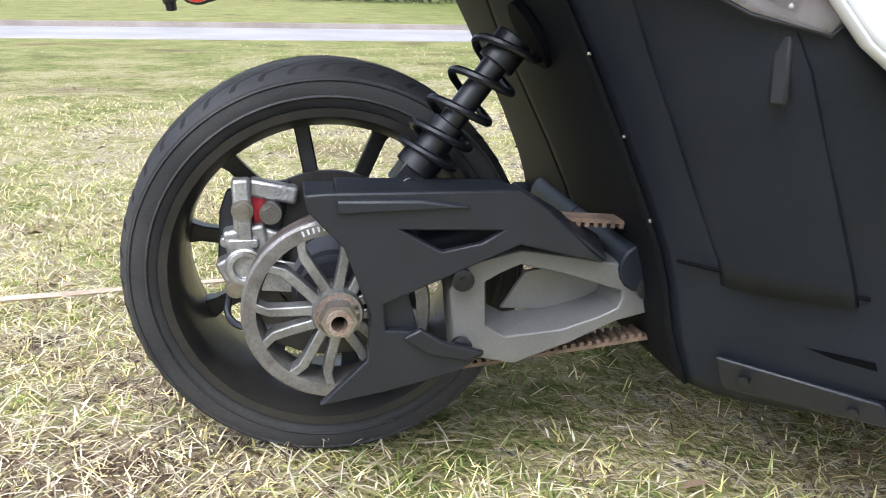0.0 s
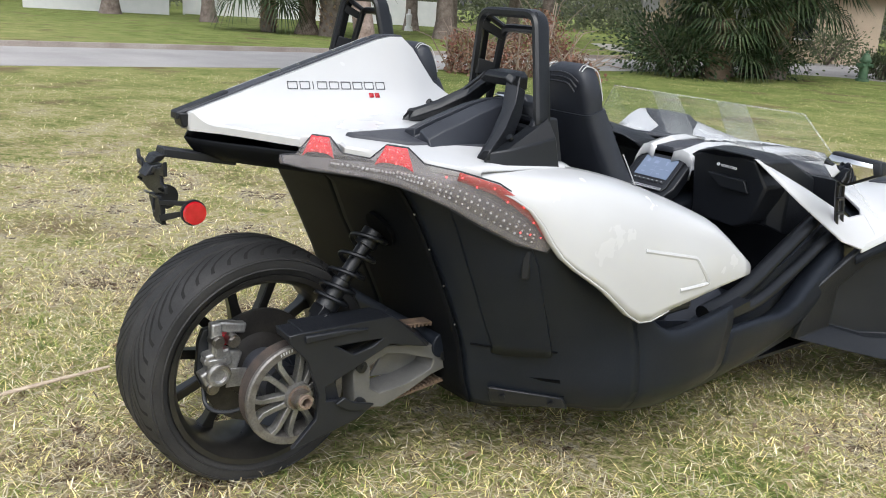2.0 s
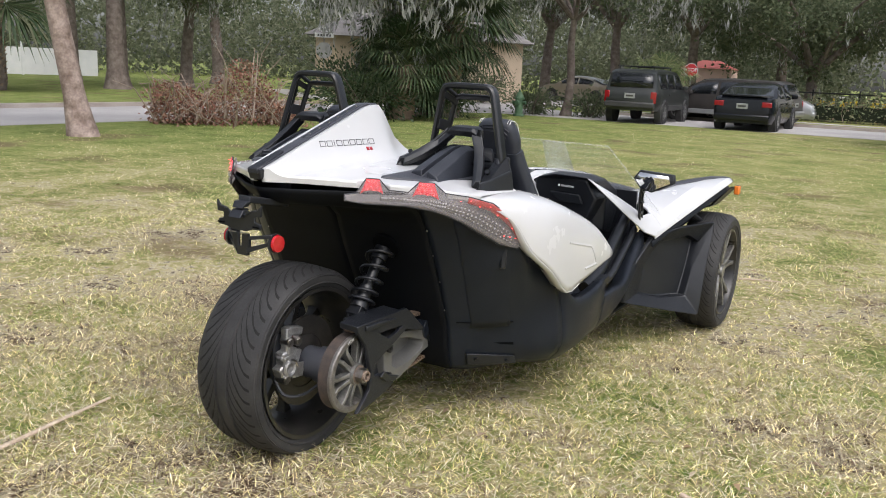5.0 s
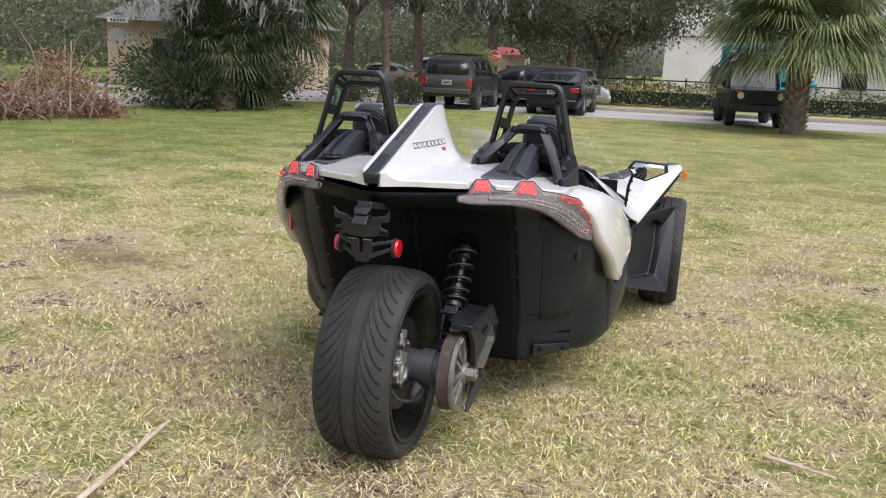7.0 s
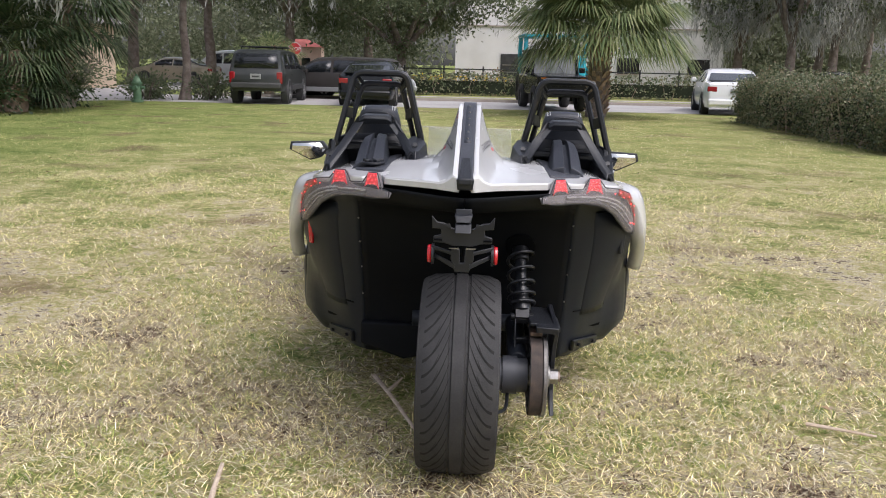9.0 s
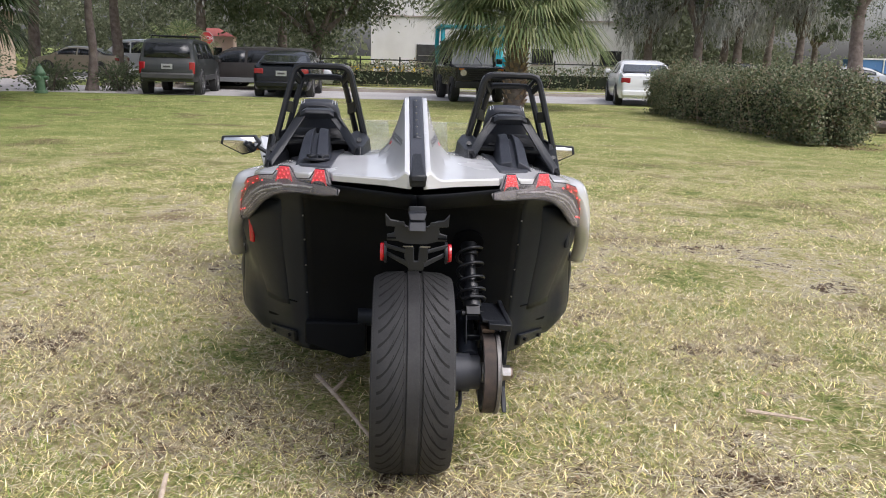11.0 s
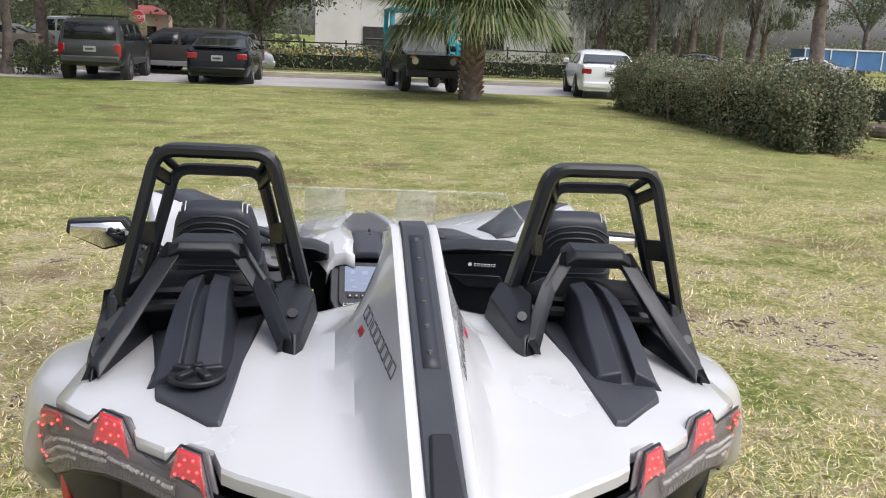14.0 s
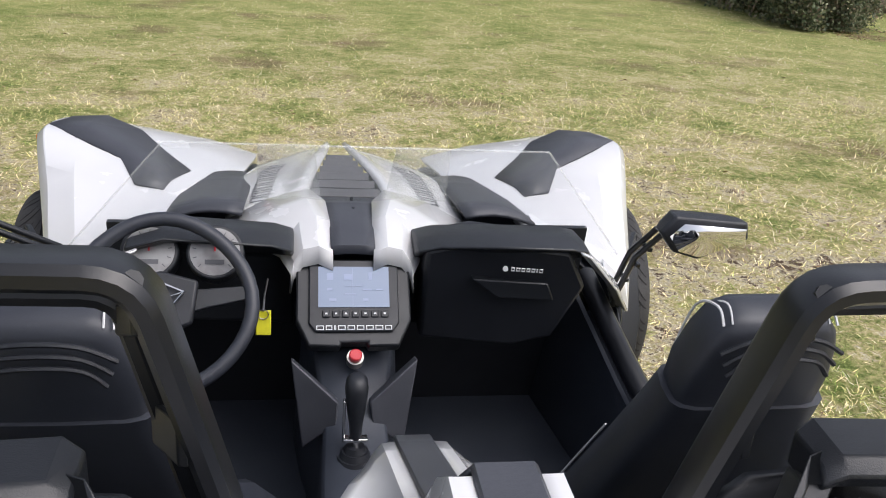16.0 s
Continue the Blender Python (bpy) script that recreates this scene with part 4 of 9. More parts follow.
for s in (-1, 1):
    bm = B()
    slab(bm, [(s * 0.032, -0.262, 0.810), (s * 0.098, -0.215, 0.818), (s * 0.098, -0.215, 0.806), (s * 0.034, -0.260, 0.798)], (0, 0.010, 0))
    slab(bm, [(s * 0.022, -0.258, 0.770), (s * 0.094, -0.215, 0.794), (s * 0.094, -0.215, 0.782), (s * 0.022, -0.255, 0.752)], (0, 0.010, 0))
    part("bracket_wing", bm, PLASTIC, pb, bevel=0.002)
for s in (-1, 1):
    bm = B()
    revolve(bm, [(0, 0), (0.028, 0), (0.030, 0.004), (0.028, 0.012), (0.0, 0.014)], (0, 0, 0), 28)
    part("side_reflector", bm, RED_PLASTIC, pb, "round red reflector", m=pose(s * 0.098, -0.195, 0.787) @ Matrix.Diagonal((s, 1, 1, 1)))
    bm = B(); revolve(bm, [(0.0, -0.004), (0.033, -0.004), (0.033, 0.004), (0.0, 0.004)], (0, 0, 0), 28)
    part("reflector_ring", bm, PLASTIC, pb, m=pose(s * 0.094, -0.195, 0.787))
# flat side reflector on the left rear corner, mount on the right
bm = B(); box(bm, (-0.610, 0.474, 0.70), (0.024, 0.010, 0.09), (4, 0, -40))
part("rear_reflector", bm, RED_PLASTIC, car, "upright red strip reflector", bevel=0.004)
bm = B(); box(bm, (0.610, 0.476, 0.70), (0.022, 0.012, 0.08), (4, 0, 40))
part("reflector_mount", bm, PLASTIC, car, bevel=0.005)
for s in (-1, 1):
    # rivets of the rear bulkhead
    pl = lambda z: interp(1 - z, [(0.13, 0.238), (0.25, 0.305), (0.40, 0.385), (0.58, 0.458)])
    for z in (0.47, 0.59, 0.70, 0.80):
        bm = B(); bmesh.ops.create_icosphere(bm, subdivisions=1, radius=0.0038, matrix=pose(s * 0.395, pl(z) - 0.003, z))
        part("rivet", bm, STEEL, car)
bm = B()
slab(bm, [(-0.405, 0.44, 0.35), (-0.165, 0.44, 0.35), (-0.165, 0.44, 0.215), (-0.23, 0.44, 0.20), (-0.405, 0.44, 0.26)], (0, 0.2, 0))
part("underbody_box", bm, BULKHEAD_SHADE, car, bevel=0.01)

# side sills, cockpit tub and floor
for s in (-1, 1):
    bm = B()
    tube(bm, smooth_path([mx(s, p) for p in ((0.66, 1.20, 0.46), (0.655, 1.40, 0.50), (0.62, 1.65, 0.585), (0.585, 1.95, 0.70))], 6), 0.026, 12)
    part("frame_rail", bm, TUBE, car, "black tubular frame rail")
    bm = B()
    tube(bm, smooth_path([mx(s, p) for p in ((0.70, 1.22, 0.455), (0.695, 1.42, 0.47), (0.665, 1.66, 0.53), (0.635, 1.92, 0.62))], 6), 0.02, 12)
    box(bm, (s * 0.70, 1.30, 0.475), (0.05, 0.10, 0.03), (10, 0, 0))
    part("frame_rail", bm, TUBE, car)
    bm = B()
    slab(bm, [mx(s, p) for p in ((0.60, 0.85, 0.50), (0.70, 0.87, 0.50), (0.715, 1.06, 0.515), (0.60, 1.06, 0.53))], (0, 0, 0.035))
    part("sill_pad", bm, PLASTIC, car, "black sill pad", bevel=0.012)
bm = B()
slab(bm, [(-0.44, 0.78, 0.19), (0.44, 0.78, 0.19), (0.56, 1.25, 0.19), (0.60, 1.6, 0.20), (0.52, 2.15, 0.22), (-0.52, 2.15, 0.22), (-0.60, 1.6, 0.20), (-0.56, 1.25, 0.19)], (0, 0, 0.02))
slab(bm, [(-0.52, 2.13, 0.2), (0.52, 2.13, 0.2), (0.48, 2.15, 0.78), (-0.48, 2.15, 0.78)], (0, 0.02, 0))
for s in (-1, 1):
    slab(bm, [(s * 0.44, 0.80, 0.19), (s * 0.56, 1.25, 0.19), (s * 0.60, 1.6, 0.20), (s * 0.52, 2.15, 0.22), (s * 0.55, 2.15, 0.70), (s * 0.60, 1.7, 0.54), (s * 0.63, 1.2, 0.43), (s * 0.60, 0.95, 0.46), (s * 0.57, 0.76, 0.88)], (s * 0.012, 0, 0))
slab(bm, [(-0.42, 0.74, 0.2), (0.42, 0.74, 0.2), (0.54, 0.70, 0.60), (0.54, 0.66, 0.93), (-0.54, 0.66, 0.93), (-0.54, 0.70, 0.60)], (0, -0.02, 0))
part("cockpit_tub", bm, TUB, car, "black cockpit floor and walls")
bm = B()
slab(bm, [(-0.60, 2.02, 0.80), (0.60, 2.02, 0.80), (0.60, 2.12, 0.18), (-0.60, 2.12, 0.18)], (0, 0.02, 0))
box(bm, (0, 1.55, 0.175), (1.16, 1.2, 0.012))
part("firewall", bm, PLASTIC, car, "black firewall and underfloor")

# seats
for s in (-1, 1):
    seat = new("seat"); seat.parent = car
    cx = s * 0.385
    def ring(y, z, hw, d, n, bulge=0.3):
        """one cross-section of the back, normal n (dy, dz)"""
        out = []
        for k in range(16):
            a = 2 * math.pi * k / 16
            ca, sa = math.cos(a), math.sin(a)
            u = math.copysign(abs(ca) ** 0.36, ca) * hw
            v = math.copysign(abs(sa) ** 0.5, sa) * d
            out.append((cx + u, y + v * n[0], z + v * n[1]))
        return out
    bm = B()
    n = (0.95, 0.3)
    loft(bm, [ring(*r, n) for r in ((1.12, 0.42, 0.19, 0.05), (1.06, 0.55, 0.195, 0.055), (0.99, 0.70, 0.18, 0.055), (0.935, 0.82, 0.155, 0.05), (0.88, 0.94, 0.125, 0.045), (0.845, 1.02, 0.105, 0.042), (0.825, 1.06, 0.10, 0.04))])
    part("backrest", bm, GREY_VINYL, seat, "black vinyl backrest", angle=60)
    bm = B()
    loft(bm, [ring(*r, n) for r in ((0.832, 1.03, 0.086, 0.030), (0.826, 1.06, 0.092, 0.036), (0.815, 1.10, 0.092, 0.038), (0.803, 1.14, 0.084, 0.036), (0.796, 1.165, 0.074, 0.033), (0.791, 1.178, 0.062, 0.026), (0.789, 1.183, 0.045, 0.016))])
    part("headrest", bm, GREY_VINYL, seat, "black vinyl headrest with white stitching", angle=60)
    for e in (-1, 1):
        bm = B(); tube(bm, smooth_path([(cx + e * 0.068, 0.770, 1.168), (cx + e * 0.068, 0.79, 1.182), (cx + e * 0.074, 0.83, 1.165), (cx + e * 0.082, 0.852, 1.09)], 5), 0.0016, 5); part("stitching", bm, THREAD, seat, "white stitching")
        bm = B(); tube(bm, smooth_path([(cx + e * 0.058, 0.770, 1.170), (cx + e * 0.058, 0.79, 1.186), (cx + e * 0.064, 0.83, 1.170)], 5), 0.0012, 5); part("stitching", bm, THREAD, seat, "white stitching")
        bm = B(); tube(bm, smooth_path([(cx + e * 0.118, 0.925, 0.94), (cx + e * 0.148, 0.982, 0.82), (cx + e * 0.172, 1.04, 0.70), (cx + e * 0.186, 1.11, 0.55)], 5), 0.0016, 5); part("stitching", bm, THREAD, seat, "white stitching")
    bm = B()
    for k in range(3):
        tube(bm, smooth_path([(cx - 0.072 + 0.006 * k, 0.757, 1.14 - 0.014 * k), (cx - 0.04, 0.752, 1.158 - 0.013 * k), (cx, 0.750, 1.163 - 0.013 * k), (cx + 0.04, 0.752, 1.158 - 0.013 * k), (cx + 0.072 - 0.006 * k, 0.757, 1.14 - 0.014 * k)], 4), 0.003, 6)
    part("headrest_piping", bm, PLASTIC, seat)
    bm = B()
    loft(bm, [[(cx + u, y, z + dz) for u, dz in ((-w, -0.05), (-w - 0.02, 0.02), (-w + 0.03, 0.065), (0, 0.05), (w - 0.03, 0.065), (w + 0.02, 0.02), (w, -0.05))] for y, z, w in ((0.98, 0.36, 0.18), (1.10, 0.37, 0.2), (1.28, 0.40, 0.2), (1.42, 0.42, 0.19), (1.46, 0.40, 0.17))])
    part("seat_cushion", bm, GREY_VINYL, seat, angle=60)

# roll hoops: a large rear loop, a smaller inner one, and rungs
for s in (-1, 1):
    hp = new("roll_hoop"); hp.parent = car
    hp.location = (0.009, 0, -0.005 * s)
    O = [(0.196, 0.585, 1.035), (0.262, 0.552, 1.316), (0.462, 0.560, 1.316), (0.535, 0.535, 1.030)]
    I = [(0.228, 0.625, 1.045), (0.285, 0.615, 1.276), (0.440, 0.620, 1.276), (0.503, 0.590, 1.045)]
    bm = B()
    path = rounded([mx(s, p) for p in O], 0.034, 5, closed=True)
    mid_ = sum(path, Vector()) / len(path)
    rings = []
    for q_, p in enumerate(path):
        d_ = (path[(q_ + 1) % len(path)] - path[q_ - 1]).normalized()
        o_ = d_.cross(Vector((0, 1, 0))).normalized()
        if o_.dot(p - mid_) < 0:
            o_ = -o_
        rings.append([p + o_ * a + Vector((0, b, 0)) for a, b in ((-0.011, 0.0), (-0.004, -0.009), (0.006, -0.009), (0.012, -0.002), (0.013, 0.030), (0.009, 0.038), (0.002, 0.036), (0.002, 0.012), (-0.006, 0.010))])
    grid(bm, rings + rings[:1], closed=True)
    bmesh.ops.remove_doubles(bm, verts=bm.verts, dist=0.0002)
    part("outer_loop", bm, TUBE, hp, "black outer roll hoop loop")
    bm = B(); tube(bm, rounded([mx(s, p) for p in I], 0.026, 4, closed=True), 0.0112, 8, closed=True)
    part("inner_loop", bm, TUBE, hp)
    for a, b, f in ((O[0], O[1], 0.55), (O[3], O[2], 0.55), (O[0], O[1], 0.93), (O[3], O[2], 0.93), (O[0], O[1], 0.12), (O[3], O[2], 0.12)):
        ia, ib = (I[0], I[1]) if a is O[0] else (I[3], I[2])
        bm = B()
        p, q_ = Vector(a).lerp(Vector(b), f), Vector(ia).lerp(Vector(ib), min(f + 0.02, 0.97))
        dz = Vector((0, 0, 0.042 if f < 0.9 and f > 0.2 else 0.026))
        slab(bm, [mx(s, p), mx(s, q_), mx(s, q_ - dz), mx(s, p - dz)], (s * 0.009, 0.002, 0))
        part("hoop_rung", bm, TUBE, hp, bevel=0.002)
    for P, Q in ((O[1], I[1]), (O[2], I[2])):
        bm = B(); rod(bm, mx(s, P), mx(s, Q), 0.008, seg=8); part("hoop_strut", bm, TUBE, hp)

# black fairings behind the seats
for s in (-1, 1):
    fr = new("seat_fairing"); fr.parent = car
    def P(*p): return mx(s, p)
    bm = B()
    # top bar
    rings = []
    for x0, y0, z0, w in ((0.306, 0.566, 1.148, 0.03), (0.324, 0.566, 1.160, 0.035), (0.414, 0.560, 1.160, 0.035), (0.434, 0.560, 1.148, 0.03)):
        rings.append([P(x0, y0 - w, z0 - 0.012), P(x0, y0 - w * 0.6, z0), P(x0, y0 + w, z0 + 0.004), P(x0, y0 + w, z0 - 0.03), P(x0, y0 - w * 0.5, z0 - 0.035)])
    loft(bm, rings)
    for path in (((0.308, 0.566, 1.146), (0.266, 0.525, 1.095), (0.236, 0.46, 1.058), (0.212, 0.385, 1.030)), ((0.430, 0.560, 1.146), (0.466, 0.520, 1.085), (0.500, 0.46, 1.025), (0.530, 0.39, 0.975))):
        rings = []
        for i, (x, y, z) in enumerate(path):
            w = (0.028, 0.026, 0.028, 0.022)[i]
            rings.append([P(x - w * 0.6, y - 0.03, z - 0.012), P(x - w * 0.4, y - 0.01, z + 0.010), P(x + w * 0.4, y - 0.0, z + 0.010), P(x + w * 0.6, y - 0.02, z - 0.012), P(x, y + 0.03, z - 0.03)])
        loft(bm, rings)
    part("fairing_frame", bm, PLASTIC_G, fr, "black A-shaped fairing frame", bevel=0.004)
    # feet
    for foot in (((0.162, 0.60, 1.02), (0.186, 0.62, 1.055), (0.234, 0.60, 1.055), (0.256, 0.56, 1.04), (0.218, 0.37, 1.028), (0.196, 0.350, 1.024), (0.184, 0.375, 1.024)), ((0.47, 0.62, 0.97), (0.50, 0.60, 1.05), (0.556, 0.575, 1.035), (0.575, 0.60, 0.98), (0.556, 0.42, 0.965), (0.533, 0.362, 0.957), (0.515, 0.40, 0.965))):
        bm = B()
        top = [Vector(p) for p in foot]
        vb = [bm.verts.new(P(p.x, p.y, deck_z(min(p.x, 0.6), p.y) - 0.012)) for p in top]
        c = sum(top, Vector()) / len(top)
        vt = [bm.verts.new(P(*(p.lerp(c, 0.18) + Vector((0, 0, 0.016 if p.y < 0.45 else 0.03))))) for p in top]
        n = len(top)
        for i in range(n):
            bm.faces.new((vb[i], vb[(i + 1) % n], vt[(i + 1) % n], vt[i]))
        bm.faces.new(vt)
        part("hoop_foot", bm, PLASTIC_G, fr, "faceted black hoop foot", bevel=0.004)
        bm = B(); rod(bm, P(*(c + Vector((0, -0.05, 0.02)))), P(*(c + Vector((0, -0.058, 0.026)))), 0.009, seg=14)
        part("foot_bolt", bm, TUBE, fr)
    # outer upright plate at the foot
    bm = B()
    slab(bm, [P(0.545, 0.50, 0.955), P(0.55, 0.63, 0.945), P(0.548, 0.60, 1.06), P(0.54, 0.53, 1.06)], (s * -0.02, 0, 0))
    part("hoop_foot", bm, PLASTIC, fr, bevel=0.005)
    # dark panel between the legs and ribbed pad running down the deck
    bm = B()
    grid(bm, [[P(0.29, 0.615, 1.085), P(0.25, 0.60, 1.07), P(0.235, 0.60, 1.0)], [P(0.37, 0.625, 1.085), P(0.37, 0.63, 1.07), P(0.37, 0.62, 0.99)], [P(0.46, 0.605, 1.085), P(0.48, 0.58, 1.06), P(0.50, 0.58, 0.96)]])
    part("fairing_panel", bm, PLASTIC, fr, solid=0.012)
    bm = B()
    base = [(0.262, 0.58), (0.285, 0.12), (0.305, 0.125), (0.40, 0.235), (0.405, 0.25), (0.478, 0.58)]
    vb = [bm.verts.new(P(x, y, deck_z(x, y) - 0.006)) for x, y in base]
    vt = [bm.verts.new(P(x + (0.37 - x) * 0.06, y + 0.008, deck_z(x, y) + 0.008)) for x, y in base]
    for i in range(6):
        bm.faces.new((vb[i], vb[(i + 1) % 6], vt[(i + 1) % 6], vt[i]))
    bm.faces.new(vt)
    part("deck_pad", bm, STRIP, fr, "dark grey pad on the tail deck", bevel=0.003)
    bm = B()
    ridge = [((0.312, 0.29), (0.412, 0.29), 0.010), ((0.314, 0.34), (0.412, 0.34), 0.028), ((0.316, 0.40), (0.414, 0.40), 0.050), ((0.322, 0.46), (0.412, 0.46), 0.074), ((0.326, 0.52), (0.408, 0.52), 0.090), ((0.327, 0.58), (0.407, 0.58), 0.092)]
    loft(bm, [[P(a[0] - 0.018, a[1], deck_z(a[0], a[1]) - 0.01), P(a[0], a[1], deck_z(a[0], a[1]) + h), P(a[0] * 0.62 + b[0] * 0.38, a[1], deck_z(a[0], a[1]) + h + 0.006), P(a[0] * 0.6 + b[0] * 0.4, a[1], deck_z(a[0], a[1]) + h - 0.016), P(a[0] * 0.4 + b[0] * 0.6, a[1], deck_z(a[0], a[1]) + h - 0.016), P(a[0] * 0.38 + b[0] * 0.62, a[1], deck_z(a[0], a[1]) + h + 0.006), P(b[0], b[1], deck_z(b[0], b[1]) + h + 0.004), P(b[0] + 0.018, b[1], deck_z(b[0], b[1]) - 0.01)] for a, b, h in ridge])
    part("pad_ridge", bm, GREY_VINYL, fr, "ridged pad with two grooves", angle=14, bevel=0.003)
# fuel cap on the left pad
bm = B()
cap_c = Vector((-0.345, 0.285, deck_z(0.345, 0.285) + 0.012))
rod(bm, cap_c + Vector((0, 0, -0.004)), cap_c + Vector((0, 0, 0.006)), 0.045, seg=28)
for k in range(5):
    a = 2 * math.pi * k / 5 + 0.3
    box(bm, cap_c + Vector((0.025 * math.cos(a), 0.025 * math.sin(a), 0.010)), (0.03, 0.014, 0.012), (0, 0, math.degrees(a)))
part("fuel_cap", bm, PLASTIC, car, "black five-lobed fuel cap", bevel=0.003)

# dashboard
dash = new("dashboard"); dash.parent = car
bm = B()
prof = lambda x: [(x, 1.64, 0.885), (x, 1.70, 0.893), (x, 1.78, 0.888), (x, 1.96, 0.815), (x, 1.98, 0.70), (x, 1.90, 0.60), (x, 1.80, 0.62), (x, 1.80, 0.80), (x, 1.69, 0.855)]
loft(bm, [[(p[0], p[1] + dy, p[2] + dz) for p in prof(x)] for x, dy, dz in ((-0.50, 0.05, -0.02), (-0.42, 0.06, 0.0), (-0.2, 0.10, -0.03), (-0.155, 0.13, -0.055))])
part("dash_top", bm, PLASTIC_G, dash, "dark grey dash top", bevel=0.008)
bm = B()
loft(bm, [[(p[0], p[1] + dy, p[2] + dz) for p in prof(x)] for x, dy, dz in ((0.12, 0.13, -0.055), (0.17, 0.10, -0.03), (0.28, 0.03, 0.0), (0.45, 0.02, 0.0), (0.50, 0.05, -0.02))])
part("dash_top", bm, PLASTIC_G, dash, "dark grey dash top", bevel=0.008)
bm = B()
slab(bm, [(0.14, 1.76, 0.84), (0.25, 1.72, 0.88), (0.45, 1.68, 0.87), (0.50, 1.70, 0.78), (0.44, 1.72, 0.64), (0.36, 1.76, 0.60), (0.14, 1.80, 0.60)], (0.0, 0.14, 0.0))
part("glove_panel", bm, PLASTIC, dash, "black passenger dash panel", bevel=0.01)
bm = B(); slab(bm, [(0.24, 1.718, 0.79), (0.41, 1.697, 0.79), (0.43, 1.700, 0.745), (0.30, 1.716, 0.745)], (0, 0.03, 0))
part("dash_pocket", bm, PLASTIC_G, dash, bevel=0.004)
bm = B(); hollow_blocks(bm, [0.008, 0.009, 0.008, 0.008, 0.008, 0.003, 0.008], (0.318, 1.688, 0.826), (1, -0.15, 0), (0, -0.25, 1), 0.009, 0.003, 0.003)
rod(bm, (0.305, 1.688, 0.831), (0.305, 1.684, 0.831), 0.006, seg=14)
part("dash_badge", bm, TEXT_LIGHT, dash, "small light badge bars")
# centre screen
sc = new("centre_screen"); sc.parent = car
u = Vector((0, 0.078, 0.078)).normalized()
def S(x, v, o=0.0):
    p = Vector((-0.021 + x, 1.668, 0.652)) + u * v + Vector((0, -0.7071, 0.7071)) * o
    return tuple(p)
bm = B(); slab(bm, [S(-0.128, 0.205), S(0.128, 0.205), S(0.128, 0.06), S(0.10, 0.0), S(0.03, -0.002), S(0.03, 0.008), S(-0.03, 0.008), S(-0.03, -0.002), S(-0.10, 0.0), S(-0.128, 0.06)], (0, 0.03, -0.03))
part("bezel", bm, PLASTIC_G, sc, "black eight-sided bezel", bevel=0.006)
bm = B(); slab(bm, [S(-0.10, 0.20, 0.002), S(0.10, 0.20, 0.002), S(0.10, 0.05, 0.002), S(0.085, 0.03, 0.002), S(-0.085, 0.03, 0.002), S(-0.10, 0.05, 0.002)], Vector((0, -0.7071, 0.7071)) * 0.006)
part("screen_frame", bm, PLASTIC, sc, bevel=0.003)
bm = B(); slab(bm, [S(-0.079, 0.182, 0.0085), S(0.079, 0.182, 0.0085), S(0.079, 0.086, 0.0085), S(-0.079, 0.086, 0.0085)], Vector((0, -0.7071, 0.7071)) * 0.002)
part("display", bm, SCREEN, sc, "lit pale blue display")
bm = B()
for x, v, w, h in ((-0.06, 0.15, 0.014, 0.016), (-0.022, 0.15, 0.02, 0.014), (0.033, 0.15, 0.008, 0.018), (-0.06, 0.125, 0.012, 0.006), (0.02, 0.125, 0.02, 0.004), (-0.055, 0.10, 0.016, 0.006), (0.02, 0.10, 0.012, 0.006), (0.05, 0.125, 0.014, 0.004), (-0.02, 0.115, 0.025, 0.003), (-0.003, 0.09, 0.0012, 0.088), (-0.02, 0.135, 0.04, 0.0014)):
    slab(bm, [S(x, v, 0.0108), S(x + w, v, 0.0108), S(x + w, v + h, 0.0108), S(x, v + h, 0.0108)], Vector((0, -0.7071, 0.7071)) * 0.0008)
tagged(part("display_mark", bm, material("display_ink", (0.24, 0.29, 0.42), 0.5), sc), "faint unreadable bars on the display", kind="stuff")
for k in range(7):
    bm = B(); x = -0.07 + k * 0.0215
    slab(bm, [S(x, 0.078, 0.008), S(x + 0.017, 0.078, 0.008), S(x + 0.017, 0.062, 0.008), S(x, 0.062, 0.008)], Vector((0, -0.7071, 0.7071)) * 0.004)
    b_ = part("button", bm, PLASTIC, sc, bevel=0.002)
    bm = B()
    slab(bm, [S(x + 0.006, 0.0725, 0.0125), S(x + 0.011, 0.0725, 0.0125), S(x + 0.011, 0.0685, 0.0125), S(x + 0.006, 0.0685, 0.0125)], Vector((0, -0.7071, 0.7071)) * 0.0006)
    part("button_mark", bm, TEXT_LIGHT, sc)
bm = B()
hollow_blocks(bm, [0.016, 0.014, 0.004, 0.016, 0.016, 0.016, 0.016, 0.017, 0.015], S(-0.083, 0.034, 0.0085), (1, 0, 0), u, 0.010, 0.001, 0.0045)
part("screen_lettering", bm, TEXT_LIGHT, sc, "row of light outlined bars")
